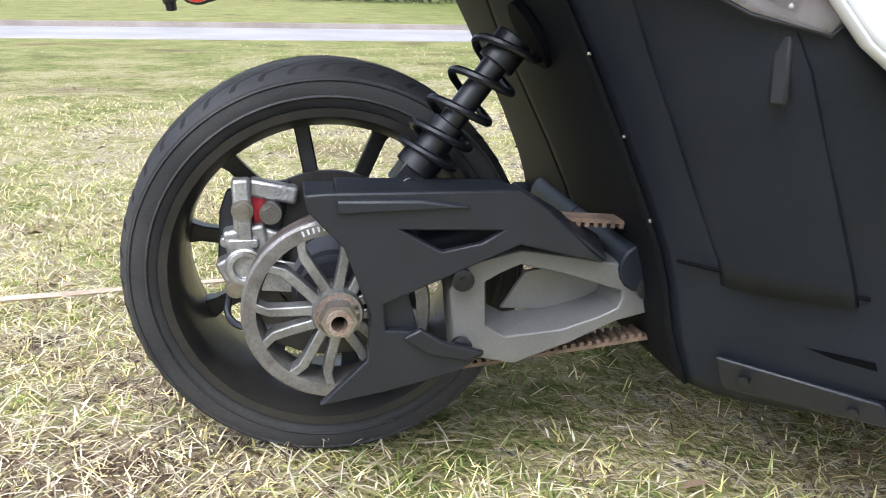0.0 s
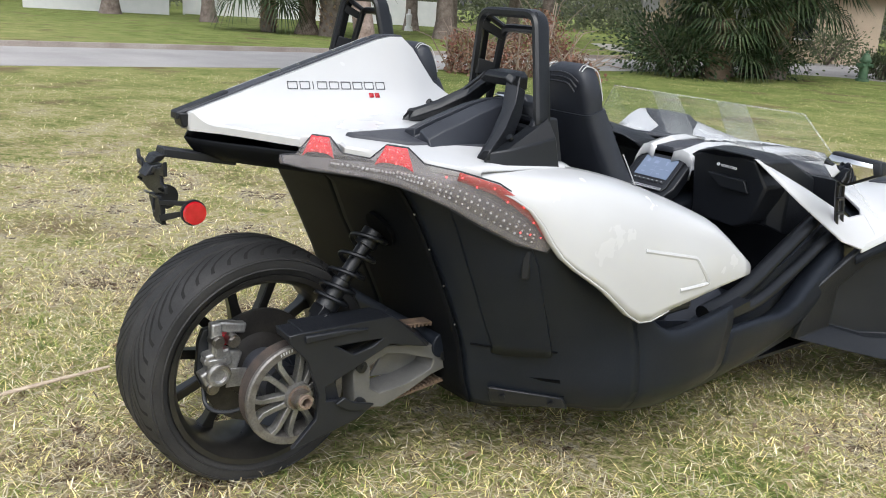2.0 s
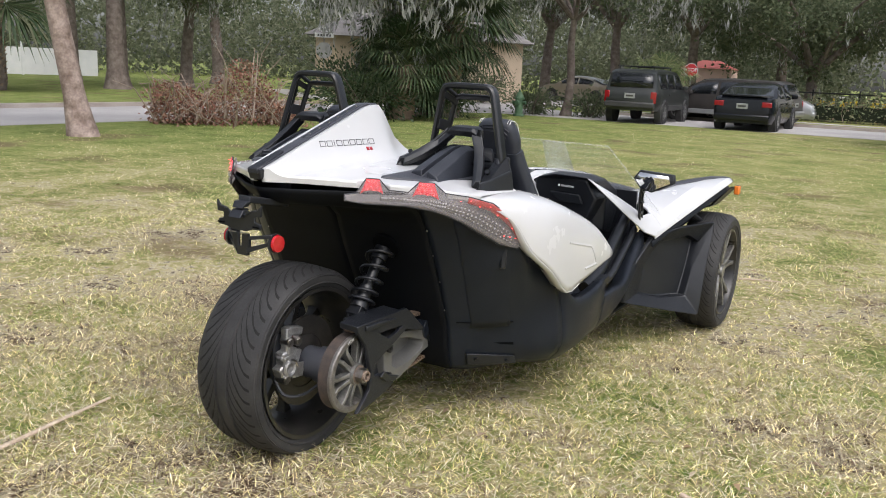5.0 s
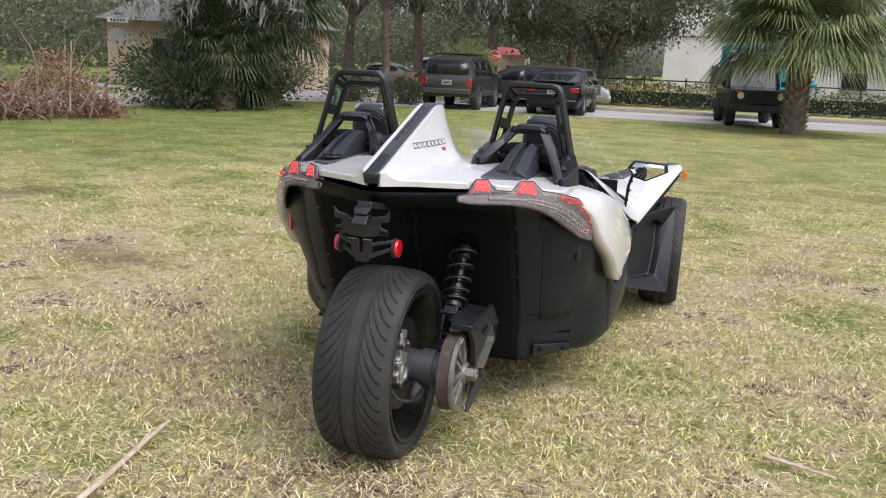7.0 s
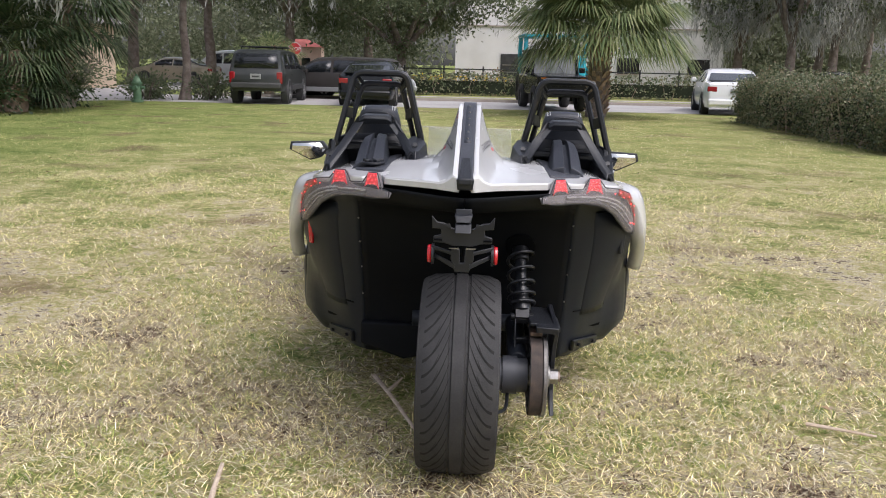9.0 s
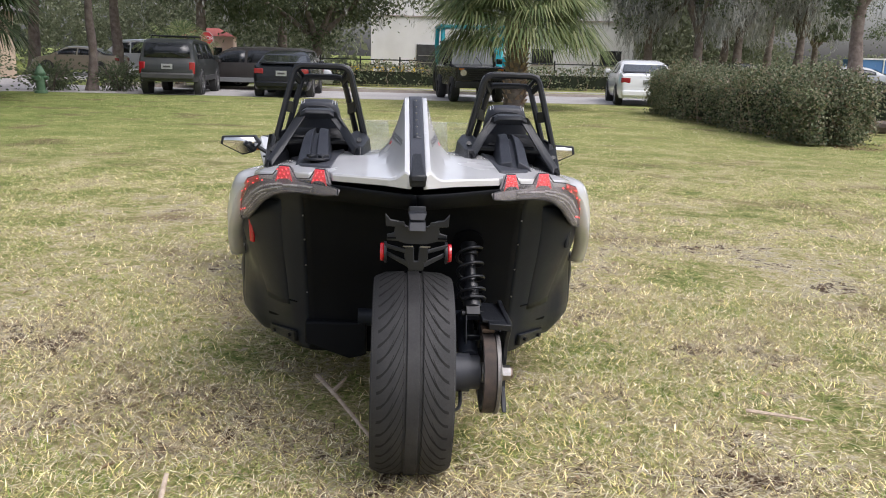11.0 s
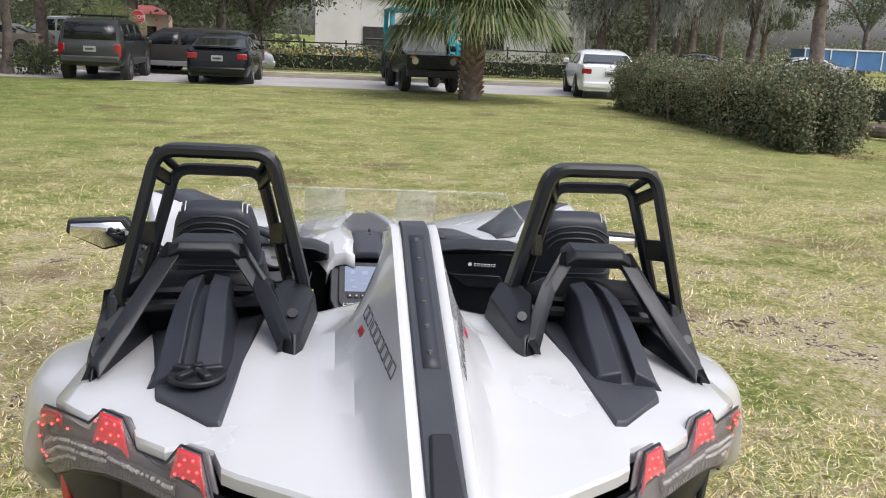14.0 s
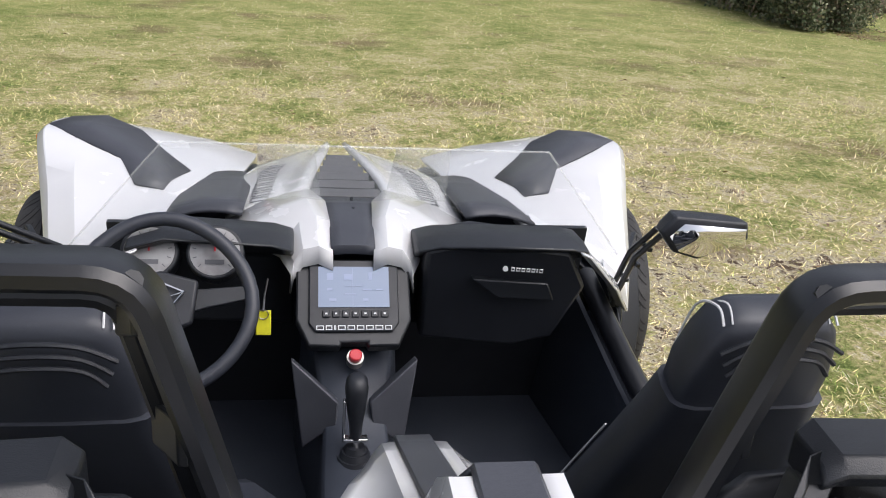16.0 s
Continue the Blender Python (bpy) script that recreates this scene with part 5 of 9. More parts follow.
# gauges, steering wheel
for gx in (-0.452, -0.318):
    g = new("gauge"); g.parent = car
    c, n = Vector((gx, 1.735, 0.842)), Vector((0, -0.80, 0.60))
    bm = B(); rod(bm, c + n * -0.04, c + n * 0.012, 0.060, seg=32); part("gauge_pod", bm, PLASTIC, g, bevel=0.004)
    bm = B(); rod(bm, c + n * 0.010, c + n * 0.0135, 0.052, seg=32); part("dial", bm, material("silver_dial", (0.30, 0.30, 0.30), 0.4, 0.3, (0.20, 0.19, 0.19), 30.0), g, "silver dial face")
    bm = B()
    up_, rt = Vector((0, 0.6, 0.8)), Vector((1, 0, 0))
    for k in range(11):
        a = radians(225 - 27 * k)
        p = c + n * 0.014 + (rt * math.cos(a) + up_ * math.sin(a)) * 0.043
        t = (rt * math.cos(a) + up_ * math.sin(a)) * 0.004; w = (rt * -math.sin(a) + up_ * math.cos(a)) * 0.001
        slab(bm, [p - t - w, p + t - w, p + t + w, p - t + w], n * 0.0006)
    slab(bm, [c + n * 0.015 + rt * -0.02 + up_ * -0.028, c + n * 0.015 + rt * 0.02 + up_ * -0.028, c + n * 0.015 + rt * 0.02 + up_ * -0.018, c + n * 0.015 + rt * -0.02 + up_ * -0.018], n * 0.0006)
    part("dial_marks", bm, TEXT_DARK, g)
    bm = B(); slab(bm, [c + n * 0.016 + rt * 0.002, c + n * 0.016 - rt * 0.002, c + n * 0.016 + up_ * 0.036], n * 0.0008)
    part("needle", bm, RED_MARK, g)
sw = new("steering_wheel"); sw.parent = car
wc, wn = Vector((-0.416, 1.610, 0.780)), Vector((0, -0.80, 0.60))
wr, wu = Vector((1, 0, 0)), Vector((0, 0.60, 0.80))
bm = B()
pts = []
for k in range(40):
    a = 2 * math.pi * k / 40
    r = 0.178 + 0.003 * math.cos(4 * a) - 0.008 * max(0.0, -math.sin(a)) ** 8
    pts.append(wc + wr * r * math.cos(a) + wu * r * math.sin(a))
tube(bm, pts, 0.0150, 12, closed=True)
part("wheel_rim", bm, GREY_VINYL, sw, "black steering wheel rim")
for a in (0.15, math.pi - 0.15, -math.pi / 2 - 0.12, -math.pi / 2 + 0.12):
    bm = B()
    dv, tv = wr * math.cos(a) + wu * math.sin(a), wr * -math.sin(a) + wu * math.cos(a)
    loft(bm, [[wc + dv * r + tv * w + wn * 0.006, wc + dv * r - tv * w + wn * 0.006, wc + dv * r - tv * w - wn * 0.008, wc + dv * r + tv * w - wn * 0.008] for r, w in ((0.03, 0.03), (0.09, 0.020), (0.180, 0.014))])
    part("wheel_spoke", bm, PLASTIC_G, sw, bevel=0.003)
bm = B()
pent = [(-0.055, 0.035), (0.0, 0.05), (0.055, 0.035), (0.048, -0.03), (0.0, -0.05), (-0.048, -0.03)]
slab(bm, [wc + wr * a * 1.35 + wu * b * 1.35 for a, b in pent], wn * 0.022)
part("wheel_hub", bm, PLASTIC, sw, bevel=0.006)
bm = B()
for f in (1, -1):
    tube(bm, [wc + wn * 0.030 + wr * a * 1.4 * f + wu * b * 1.4 for a, b in ((0.0, -0.03), (0.034, 0.016), (0.0, 0.004), (0.0, -0.03))], 0.0028, 6)
tube(bm, [wc + wn * 0.030 + wr * a * 1.4 + wu * b * 1.4 for a, b in ((-0.034, 0.016), (0.0, 0.03), (0.034, 0.016))], 0.0028, 6)
part("wheel_emblem", bm, CHROME, sw, "chrome three-bladed emblem")
# console, starter knob, gear lever, key tag
con = new("centre_console"); con.parent = car
bm = B()
loft(bm, [[(-0.018 - w, y, 0.20), (-0.018 - w * 0.8, y, z - 0.02), (-0.018 - w * 0.4, y, z), (-0.018 + w * 0.4, y, z), (-0.018 + w * 0.8, y, z - 0.02), (-0.018 + w, y, 0.20)] for y, z, w in ((0.68, 0.80, 0.11), (0.90, 0.64, 0.11), (1.15, 0.50, 0.10), (1.45, 0.475, 0.095), (1.62, 0.52, 0.085), (1.78, 0.64, 0.12), (1.95, 0.66, 0.14))])
part("console_body", bm, TUB, con, bevel=0.008)
for s in (-1, 1):
    bm = B(); slab(bm, [(-0.021 + s * 0.137, 1.63, 0.640), (-0.021 + s * 0.034, 1.60, 0.550), (-0.021 + s * 0.040, 1.58, 0.505), (-0.021 + s * 0.112, 1.60, 0.435)], (0, 0.05, -0.02))
    part("console_cheek", bm, STRIP, con, bevel=0.004)
bm = B(); rod(bm, (-0.018, 1.69, 0.60), (-0.018, 1.672, 0.622), 0.019, seg=20); part("knob_ring", bm, STEEL, con)
bm = B(); rod(bm, (-0.018, 1.675, 0.618), (-0.018, 1.662, 0.634), 0.0145, seg=20); part("starter_knob", bm, RED_MARK, con, "red starter knob", bevel=0.003)
gl = new("gear_lever"); gl.parent = car; gl.location = (-0.012, 0, 0)
bm = B(); loft(bm, [[(-0.012 + w * math.cos(a), y + w * 1.2 * math.sin(a), z) for a in [k * math.pi / 5 for k in range(10)]] for y, z, w in ((1.50, 0.53, 0.012), (1.50, 0.56, 0.014), (1.505, 0.60, 0.02), (1.51, 0.64, 0.024), (1.515, 0.66, 0.022), (1.515, 0.668, 0.012))])
part("lever_grip", bm, PLASTIC, gl, "black gear lever grip", angle=60)
bm = B(); rod(bm, (-0.012, 1.50, 0.46), (-0.012, 1.50, 0.54), 0.008); box(bm, (-0.037, 1.50, 0.57), (0.006, 0.014, 0.10)); box(bm, (-0.012, 1.497, 0.528), (0.05, 0.02, 0.008))
part("lever_shaft", bm, CHROME, gl, "chrome lever shaft", bevel=0.002)
bm = B()
for k in range(4):
    rod(bm, (-0.012, 1.50, 0.46 + 0.012 * k), (-0.012, 1.50, 0.474 + 0.012 * k), 0.052 - 0.009 * k, 0.046 - 0.009 * k, seg=20)
part("lever_boot", bm, PLASTIC, gl)
bm = B(); slab(bm, [(-0.232, 1.655, 0.745), (-0.200, 1.655, 0.745), (-0.200, 1.648, 0.69), (-0.232, 1.648, 0.69)], (0, 0.004, 0))
part("key_tag", bm, YELLOW, car, "yellow key tag", bevel=0.003)
bm = B(); tube(bm, [(-0.216 + 0.011 * math.cos(a), 1.651, 0.738 + 0.011 * math.sin(a)) for a in [k * math.pi / 6 for k in range(12)]], 0.0014, 5, closed=True); tube(bm, [(-0.216, 1.652, 0.745), (-0.214, 1.68, 0.77), (-0.21, 1.75, 0.775)], 0.002, 5)
part("key_ring", bm, STEEL, car)

# hood
hood = new("hood"); hood.parent = car
HX = -0.022
hood_base = lambda y: interp(y, [(2.0, 0.822), (2.15, 0.818), (2.4, 0.806), (2.65, 0.782), (2.95, 0.735)])
hood_in = lambda y: interp(y, [(2.0, 0.062), (2.18, 0.098), (2.3, 0.088), (2.72, 0.034), (2.95, 0.02)])
hood_out = lambda y: interp(y, [(2.0, 0.31), (2.5, 0.30), (2.75, 0.24), (2.95, 0.16)])
for s in (-1, 1):
    bm = B()
    rows = []
    for t in [k / 12 for k in range(13)]:
        yr, yf = 2.195 - 0.15 * t, 2.96 - 0.06 * t
        row = []
        for y in [yr + (yf - yr) * k / 12 for k in range(13)]:
            a, b = hood_in(y), hood_out(y)
            row.append((HX + s * (a + (b - a) * t), y, hood_base(y) - 0.035 * t * t + 0.020 * math.exp(-((t - 0.10) / 0.13) ** 2)))
        rows.append(row)
    grid(bm, rows)
    part("hood_panel", bm, WHITE, hood, "white hood half", angle=50, solid=0.010)
    # faceted horn between hood and centre screen
    bm = B()
    inner = [(0.100, 2.19, 0.838), (0.058, 2.06, 0.850), (0.050, 1.93, 0.848), (0.046, 1.79, 0.822)]
    ridge = [(0.160, 2.15, 0.836), (0.105, 2.05, 0.858), (0.082, 1.93, 0.860), (0.078, 1.80, 0.834)]
    ridge2 = [(0.210, 2.115, 0.830), (0.155, 2.03, 0.842), (0.122, 1.92, 0.846), (0.112, 1.80, 0.826)]
    outer_ = [(0.305, 2.055, 0.795), (0.235, 1.97, 0.806), (0.160, 1.88, 0.806), (0.132, 1.80, 0.796)]
    rows = [inner, ridge, ridge2, outer_, [(x + 0.006, y - 0.012, z - 0.03) for x, y, z in outer_]]
    grid(bm, [[(HX + s * x, y, z) for x, y, z in r] + [(HX + s * r[-1][0], r[-1][1] - 0.010, r[-1][2] - 0.040)] for r in rows])
    part("cowl_horn", bm, WHITE, hood, "white faceted cowl horn", angle=12, solid=0.008)
    bm = B()
    grid(bm, [[(s * (xi + (0.47 - xi) * t) - 0.005, y + 0.04 * t, 0.838 + 0.018 * math.sin(math.pi * t) - 0.035 * t - 0.10 * max(0, (y - 2.04)) / 0.6) for y in (2.00, 2.15, 2.3, 2.45, 2.60)] for t in (0, 0.2, 0.4, 0.6, 0.8, 1.0) for xi in (0.275,)])
    part("hood_side", bm, STRIP, hood, "dark grey hood side", angle=50, solid=0.01)
    y = 2.17
    for w in (0.038, 0.034, 0.012, 0.036, 0.036, 0.036, 0.036, 0.038, 0.034):
        bm = B()
        st = 0.006
        for t0, t1, ya, yb in ((0.50, 0.53, 0, w), (0.71, 0.74, 0, w), (0.53, 0.71, 0, st), (0.53, 0.71, w - st, w)):
            V = []
            for t, yy in ((t0, y + ya), (t1, y + ya), (t1, y + yb), (t0, y + yb)):
                a, b = hood_in(yy), hood_out(yy)
                V.append((HX + s * (a + (b - a) * t), yy, hood_base(yy) - 0.035 * t * t + 0.020 * math.exp(-((t - 0.10) / 0.13) ** 2) + 0.0025))
            slab(bm, V, (0, 0, 0.0012))
        part("hood_lettering", bm, TEXT_DARK, hood, "dark bars along the hood")
        y += w + 0.014
# centre strip, vent and slats
bm = B()
grid(bm, [[(HX + k * w, y, z + 0.003 * (1 - k * k)) for k in (-1, -0.5, 0, 0.5, 1)] for y, z, w in ((1.800, 0.812, 0.050), (1.806, 0.832, 0.050), (1.93, 0.846, 0.052), (2.06, 0.842, 0.060), (2.15, 0.826, 0.094))])
part("hood_strip", bm, STRIP, hood, "dark grey centre strip", solid=0.015)
# tray coloured near black in place of the shade between its slats
bm = B()
grid(bm, [[(HX + k * hood_in(y), y, hood_base(y) - 0.022) for k in (-1, 0, 1)] for y in (2.18, 2.3, 2.45, 2.6, 2.74)])
part("vent_tray", bm, DARK_VENT, hood, "hood vent tray, dark for the shade between the slats", solid=0.01)
for k in range(6):
    y = 2.21 + 0.085 * k
    bm = B(); box(bm, (HX, y, hood_base(y) + 0.004), (2 * hood_in(y) - 0.004, 0.030, 0.006), (32, 0, 0))
    part("vent_slat", bm, SLAT, hood, bevel=0.003)
for y in (2.02, 2.10):
    bm = B(); rod(bm, (HX + 0.01, y, 0.838), (HX + 0.01, y, 0.848), 0.004, seg=10)
    part("hood_stud", bm, PLASTIC, hood)
bm = B()
loft(bm, [[(x * w, y, z) for x, z in ((-1, z1), (-1, z0), (1, z0), (1, z1))] for y, z0, z1, w in ((2.15, 0.20, 0.70, 0.42), (2.6, 0.18, 0.66, 0.40), (3.0, 0.22, 0.62, 0.30), (3.22, 0.30, 0.50, 0.2))])
part("nose_body", bm, HULL, car, "black nose body", bevel=0.02)

# windshield: front pane and two swept sides
for nm, pts in (("front", ((-0.45, 1.945, 1.024), (0.45, 1.945, 1.024), (0.47, 2.13, 0.80), (-0.47, 2.13, 0.80))), ("R", ((0.45, 1.945, 1.024), (0.47, 2.13, 0.80), (0.70, 2.16, 0.675), (0.715, 2.12, 0.665), (0.71, 2.06, 0.71))), ("L", ((-0.45, 1.945, 1.024), (-0.71, 2.06, 0.71), (-0.715, 2.12, 0.665), (-0.70, 2.16, 0.675), (-0.47, 2.13, 0.80)))):
    bm = B(); bm.faces.new([bm.verts.new(p) for p in pts])
    w = part("windshield_pane", bm, CLEAR, car, "clear acrylic windshield pane", solid=0.004)
    w.visible_shadow = False
bm = B()
tube(bm, [(-0.71, 2.06, 0.71), (-0.45, 1.945, 1.024), (0.45, 1.945, 1.024), (0.71, 2.06, 0.71)], 0.0028, 6)
part("windshield_edge", bm, PALE_SHEET, car, "pale polished windshield edge").visible_shadow = False
# two pale see-through bands running down the front pane
for x0 in (-0.24, 0.08):
    bm = B(); bm.faces.new([bm.verts.new(p) for p in ((x0, 1.942, 1.022), (x0 + 0.13, 1.942, 1.022), (x0 + 0.15, 2.09, 0.843), (x0 - 0.01, 2.09, 0.843))])
    w = part("pale_band", bm, PALE_SHEET, car, "pale see-through band on the windshield", solid=0.001)
    w.visible_shadow = False

# white cowl ridges, fenders, splash guards, front wheels
for s in (-1, 1):
    P = lambda *p: mx(s, p)
    fe = new("front_fender"); fe.parent = car
    # ridge from the dash end down to the elbow
    bm = B()
    loft(bm, [[P(*p) for p in r] for r in (
        ((0.455, 1.645, 0.885), (0.485, 1.640, 0.878), (0.490, 1.665, 0.872), (0.462, 1.675, 0.880)),
        ((0.565, 1.77, 0.765), (0.605, 1.755, 0.738), (0.612, 1.81, 0.748), (0.575, 1.84, 0.785)),
        ((0.655, 1.90, 0.645), (0.70, 1.90, 0.612), (0.70, 1.98, 0.645), (0.655, 2.0, 0.69)),
        ((0.672, 1.955, 0.600), (0.735, 1.985, 0.582), (0.745, 2.06, 0.63), (0.67, 2.08, 0.70)))])
    part("cowl_ridge", bm, WHITE, fe, "white ridge running from dash to fender", bevel=0.01)
    # fender skin: rows from the outer edge inward
    rowsA = [
        [(0.735, 1.985, 0.575), (0.785, 2.14, 0.640), (0.855, 2.40, 0.730), (0.915, 2.62, 0.805), (0.930, 2.72, 0.828), (0.90, 2.86, 0.815), (0.845, 3.00, 0.775)],
        [(0.728, 1.985, 0.600), (0.775, 2.15, 0.665), (0.835, 2.41, 0.760), (0.895, 2.63, 0.838), (0.905, 2.73, 0.848), (0.88, 2.87, 0.835), (0.835, 3.02, 0.79)],
        [(0.690, 2.04, 0.665), (0.715, 2.18, 0.715), (0.765, 2.42, 0.790), (0.80, 2.64, 0.835), (0.82, 2.76, 0.838), (0.81, 2.90, 0.825), (0.78, 3.04, 0.785)]]
    rowsB = [
        [(0.64, 2.10, 0.705), (0.645, 2.22, 0.735), (0.655, 2.44, 0.780), (0.665, 2.65, 0.800), (0.67, 2.79, 0.80), (0.67, 2.93, 0.785), (0.65, 3.07, 0.75)],
        [(0.54, 2.13, 0.755), (0.53, 2.25, 0.758), (0.50, 2.46, 0.760), (0.49, 2.66, 0.755), (0.49, 2.82, 0.745), (0.48, 2.96, 0.735), (0.47, 3.09, 0.715)],
        [(0.44, 2.10, 0.78), (0.42, 2.26, 0.768), (0.36, 2.48, 0.74), (0.33, 2.67, 0.715), (0.31, 2.84, 0.70), (0.30, 2.98, 0.68), (0.30, 3.1, 0.66)]]
    bm = B(); grid(bm, [[P(*p) for p in smooth_path(r, 3)] for r in rowsA + rowsB])
    part("fender_skin", bm, WHITE, fe, "white front fender", angle=22, solid=0.012, bevel=0.003)
    bm = B(); grid(bm, [[P(p[0] - 0.012, p[1], p[2] - 0.045) for p in smooth_path(r, 2)] for r in rowsA + rowsB] + [[P(p[0], p[1], 0.50) for p in smooth_path(rowsB[-1], 2)]])
    part("fender_liner", bm, HULL, fe, "black inner fender liner", angle=40, solid=0.004)
    bm = B()
    patch = [[(0.90, 2.725, 0.851), (0.865, 2.87, 0.839), (0.825, 3.02, 0.794)], [(0.80, 2.63, 0.841), (0.79, 2.78, 0.841), (0.775, 2.95, 0.824)], [(0.665, 2.56, 0.799), (0.665, 2.66, 0.806), (0.65, 2.85, 0.803)], [(0.60, 2.40, 0.774), (0.58, 2.54, 0.784), (0.56, 2.70, 0.781)], [(0.52, 2.38, 0.764), (0.51, 2.46, 0.767), (0.47, 2.58, 0.757)]]
    grid(bm, [[P(*p) for p in r] for r in patch])
    part("fender_patch", bm, STRIP, fe, "dark grey panel on the fender", solid=0.008)
    bm = B()
    slab(bm, [P(0.86, 2.60, 0.70), P(0.925, 2.74, 0.80), P(0.935, 2.86, 0.79), P(0.88, 2.95, 0.74), P(0.84, 2.85, 0.68)], (s * -0.03, 0, -0.02))
    part("fender_lip", bm, PLASTIC, fe, bevel=0.006)
    bm = B(); box(bm, P(0.945, 2.80, 0.775), (0.03, 0.05, 0.05), (0, 0, 0))
    part("indicator", bm, AMBER, fe, "amber indicator lamp", bevel=0.006)
    bm = B()
    for a, b in (((0.60, 2.3, 0.45), (0.80, 2.50, 0.66)), ((0.60, 2.5, 0.6), (0.84, 2.62, 0.70)), ((0.80, 2.42, 0.66), (0.83, 2.62, 0.58))):
        rod(bm, P(*a), P(*b), 0.014)
    part("fender_stay", bm, PLASTIC, fe)
    # splash guard behind the wheel
    bm = B()
    out = [(0.700, 1.80, 0.470), (0.667, 1.77, 0.268), (0.80, 2.05, 0.195), (0.923, 2.293, 0.135), (0.928, 2.320, 0.38), (0.921, 2.443, 0.63), (0.80, 2.20, 0.615), (0.715, 2.02, 0.585)]
    inn = [(0.705, 1.93, 0.45), (0.675, 1.98, 0.28), (0.75, 2.12, 0.240), (0.845, 2.262, 0.238), (0.858, 2.305, 0.40), (0.855, 2.39, 0.52), (0.825, 2.31, 0.56), (0.72, 2.12, 0.535)]
    deep = [(p[0] - 0.045, p[1] + 0.015, p[2]) for p in inn]
    back = [(p[0] - 0.02, p[1], p[2]) for p in out]
    V = grid(bm, [[P(*p) for p in r] for r in (back, out, inn, deep)], closed=True)
    bm.faces.new(V[-1])
    part("splash_guard", bm, PLASTIC_G, car, "dark grey splash guard behind the front wheel", bevel=0.006)
    # front wheel
    fw = new("front_wheel"); fw.parent = car
    fc = Vector((s * 0.862, 2.667, 0.318))
    bm = B(); tyre_mesh(bm, fc, 0.330, 0.240, 0.225, 30); part("tyre", bm, RUBBER, fw, "low-profile black front tyre", angle=25)
    bm = B(); tread(bm, fc, 0.330, 0.225, 26); part("tread_groove", bm, GROOVE, fw)
    bm = B(); revolve(bm, [(0.240, -0.10), (0.246, 0.104), (0.238, 0.104), (0.225, 0.08), (0.22, -0.10)], fc, 56); part("rim", bm, RIM, fw, "black wheel rim")
    for k in range(5):
        for e in (-1, 1):
            a = 2 * math.pi * k / 5 + 0.3
            d, t = Vector((0, math.cos(a), math.sin(a))), Vector((0, -math.sin(a), math.cos(a)))
            bm = B()
            loft(bm, [[fc + d * r + t * (o * e + w) + Vector((s * x, 0, 0)), fc + d * r + t * (o * e - w) + Vector((s * x, 0, 0)), fc + d * r + t * (o * e - w) + Vector((s * (x - 0.03), 0, 0)), fc + d * r + t * (o * e + w) + Vector((s * (x - 0.03), 0, 0))] for r, o, w, x in ((0.035, 0.010, 0.012, 0.075), (0.12, 0.018, 0.010, 0.085), (0.232, 0.055, 0.012, 0.092))])
            part("spoke", bm, ALLOY, fw, "machined-face spoke", bevel=0.003)
    bm = B(); rod(bm, fc + Vector((s * 0.03, 0, 0)), fc + Vector((s * 0.088, 0, 0)), 0.045, 0.036, seg=24); part("hub", bm, ALLOY, fw)
    bm = B(); rod(bm, fc - Vector((s * 0.02, 0, 0)), fc + Vector((s * 0.02, 0, 0)), 0.14, seg=40); part("brake_disc", bm, DISC, fw)
    bm = B()
    for a, b in (((0.75, 2.667, 0.42), (0.40, 2.60, 0.45)), ((0.75, 2.667, 0.22), (0.40, 2.55, 0.25)), ((0.75, 2.667, 0.22), (0.40, 2.80, 0.25)), ((0.75, 2.667, 0.42), (0.40, 2.80, 0.45))):
        rod(bm, P(*a), P(*b), 0.018)
    part("suspension_arm", bm, TUBE, car, "black suspension arms")
    # mirror
    mx_off = 0.09 if s < 0 else 0.0
    M = lambda x, y, z: mx(s, (x + mx_off, y, z))
    mi = new("door_mirror"); mi.parent = car
    bm = B()
    face = [(0.668, 0.905), (0.698, 0.945), (0.868, 0.938), (0.876, 0.898), (0.765, 0.842), (0.705, 0.858)]
    def mring(k, y, dz=0.0):
        return [M(0.765 + (x - 0.765) * k, y - 0.10 * (x - 0.765) * k, 0.897 + (z - 0.897) * k + dz) for x, z in face]
    loft(bm, [mring(0.95, 1.716), mring(1.0, 1.722), mring(0.97, 1.755), mring(0.72, 1.795, 0.004), mring(0.45, 1.808, 0.006)])
    part("mirror_shell", bm, PLASTIC, mi, "black mirror shell", bevel=0.004)
    bm = B(); bm.faces.new([bm.verts.new(Vector(p) + Vector((0, -0.26 * (p[2] - 0.897), 0))) for p in mring(0.84, 1.702)])
    part("mirror_glass", bm, MIRROR, mi, "mirror glass", solid=0.002)
    bm = B()
    for e in (-0.018, 0.018):
        tube(bm, [M(0.700, 1.80 + e, 0.88), P(0.672, 1.87 + e, 0.79), P(0.662, 1.93 + e, 0.66)], 0.008, 8)
    for f in (0.25, 0.5, 0.75):
        c = Vector((0.700 + mx_off, 1.80, 0.88)).lerp(Vector((0.662, 1.93, 0.66)), f)
        box(bm, P(*c), (0.012, 0.04, 0.01), (0, 0, 0))
    part("mirror_stalk", bm, TUBE, mi, bevel=0.002)

# ---- ground ----
GROUND_Z = -0.022


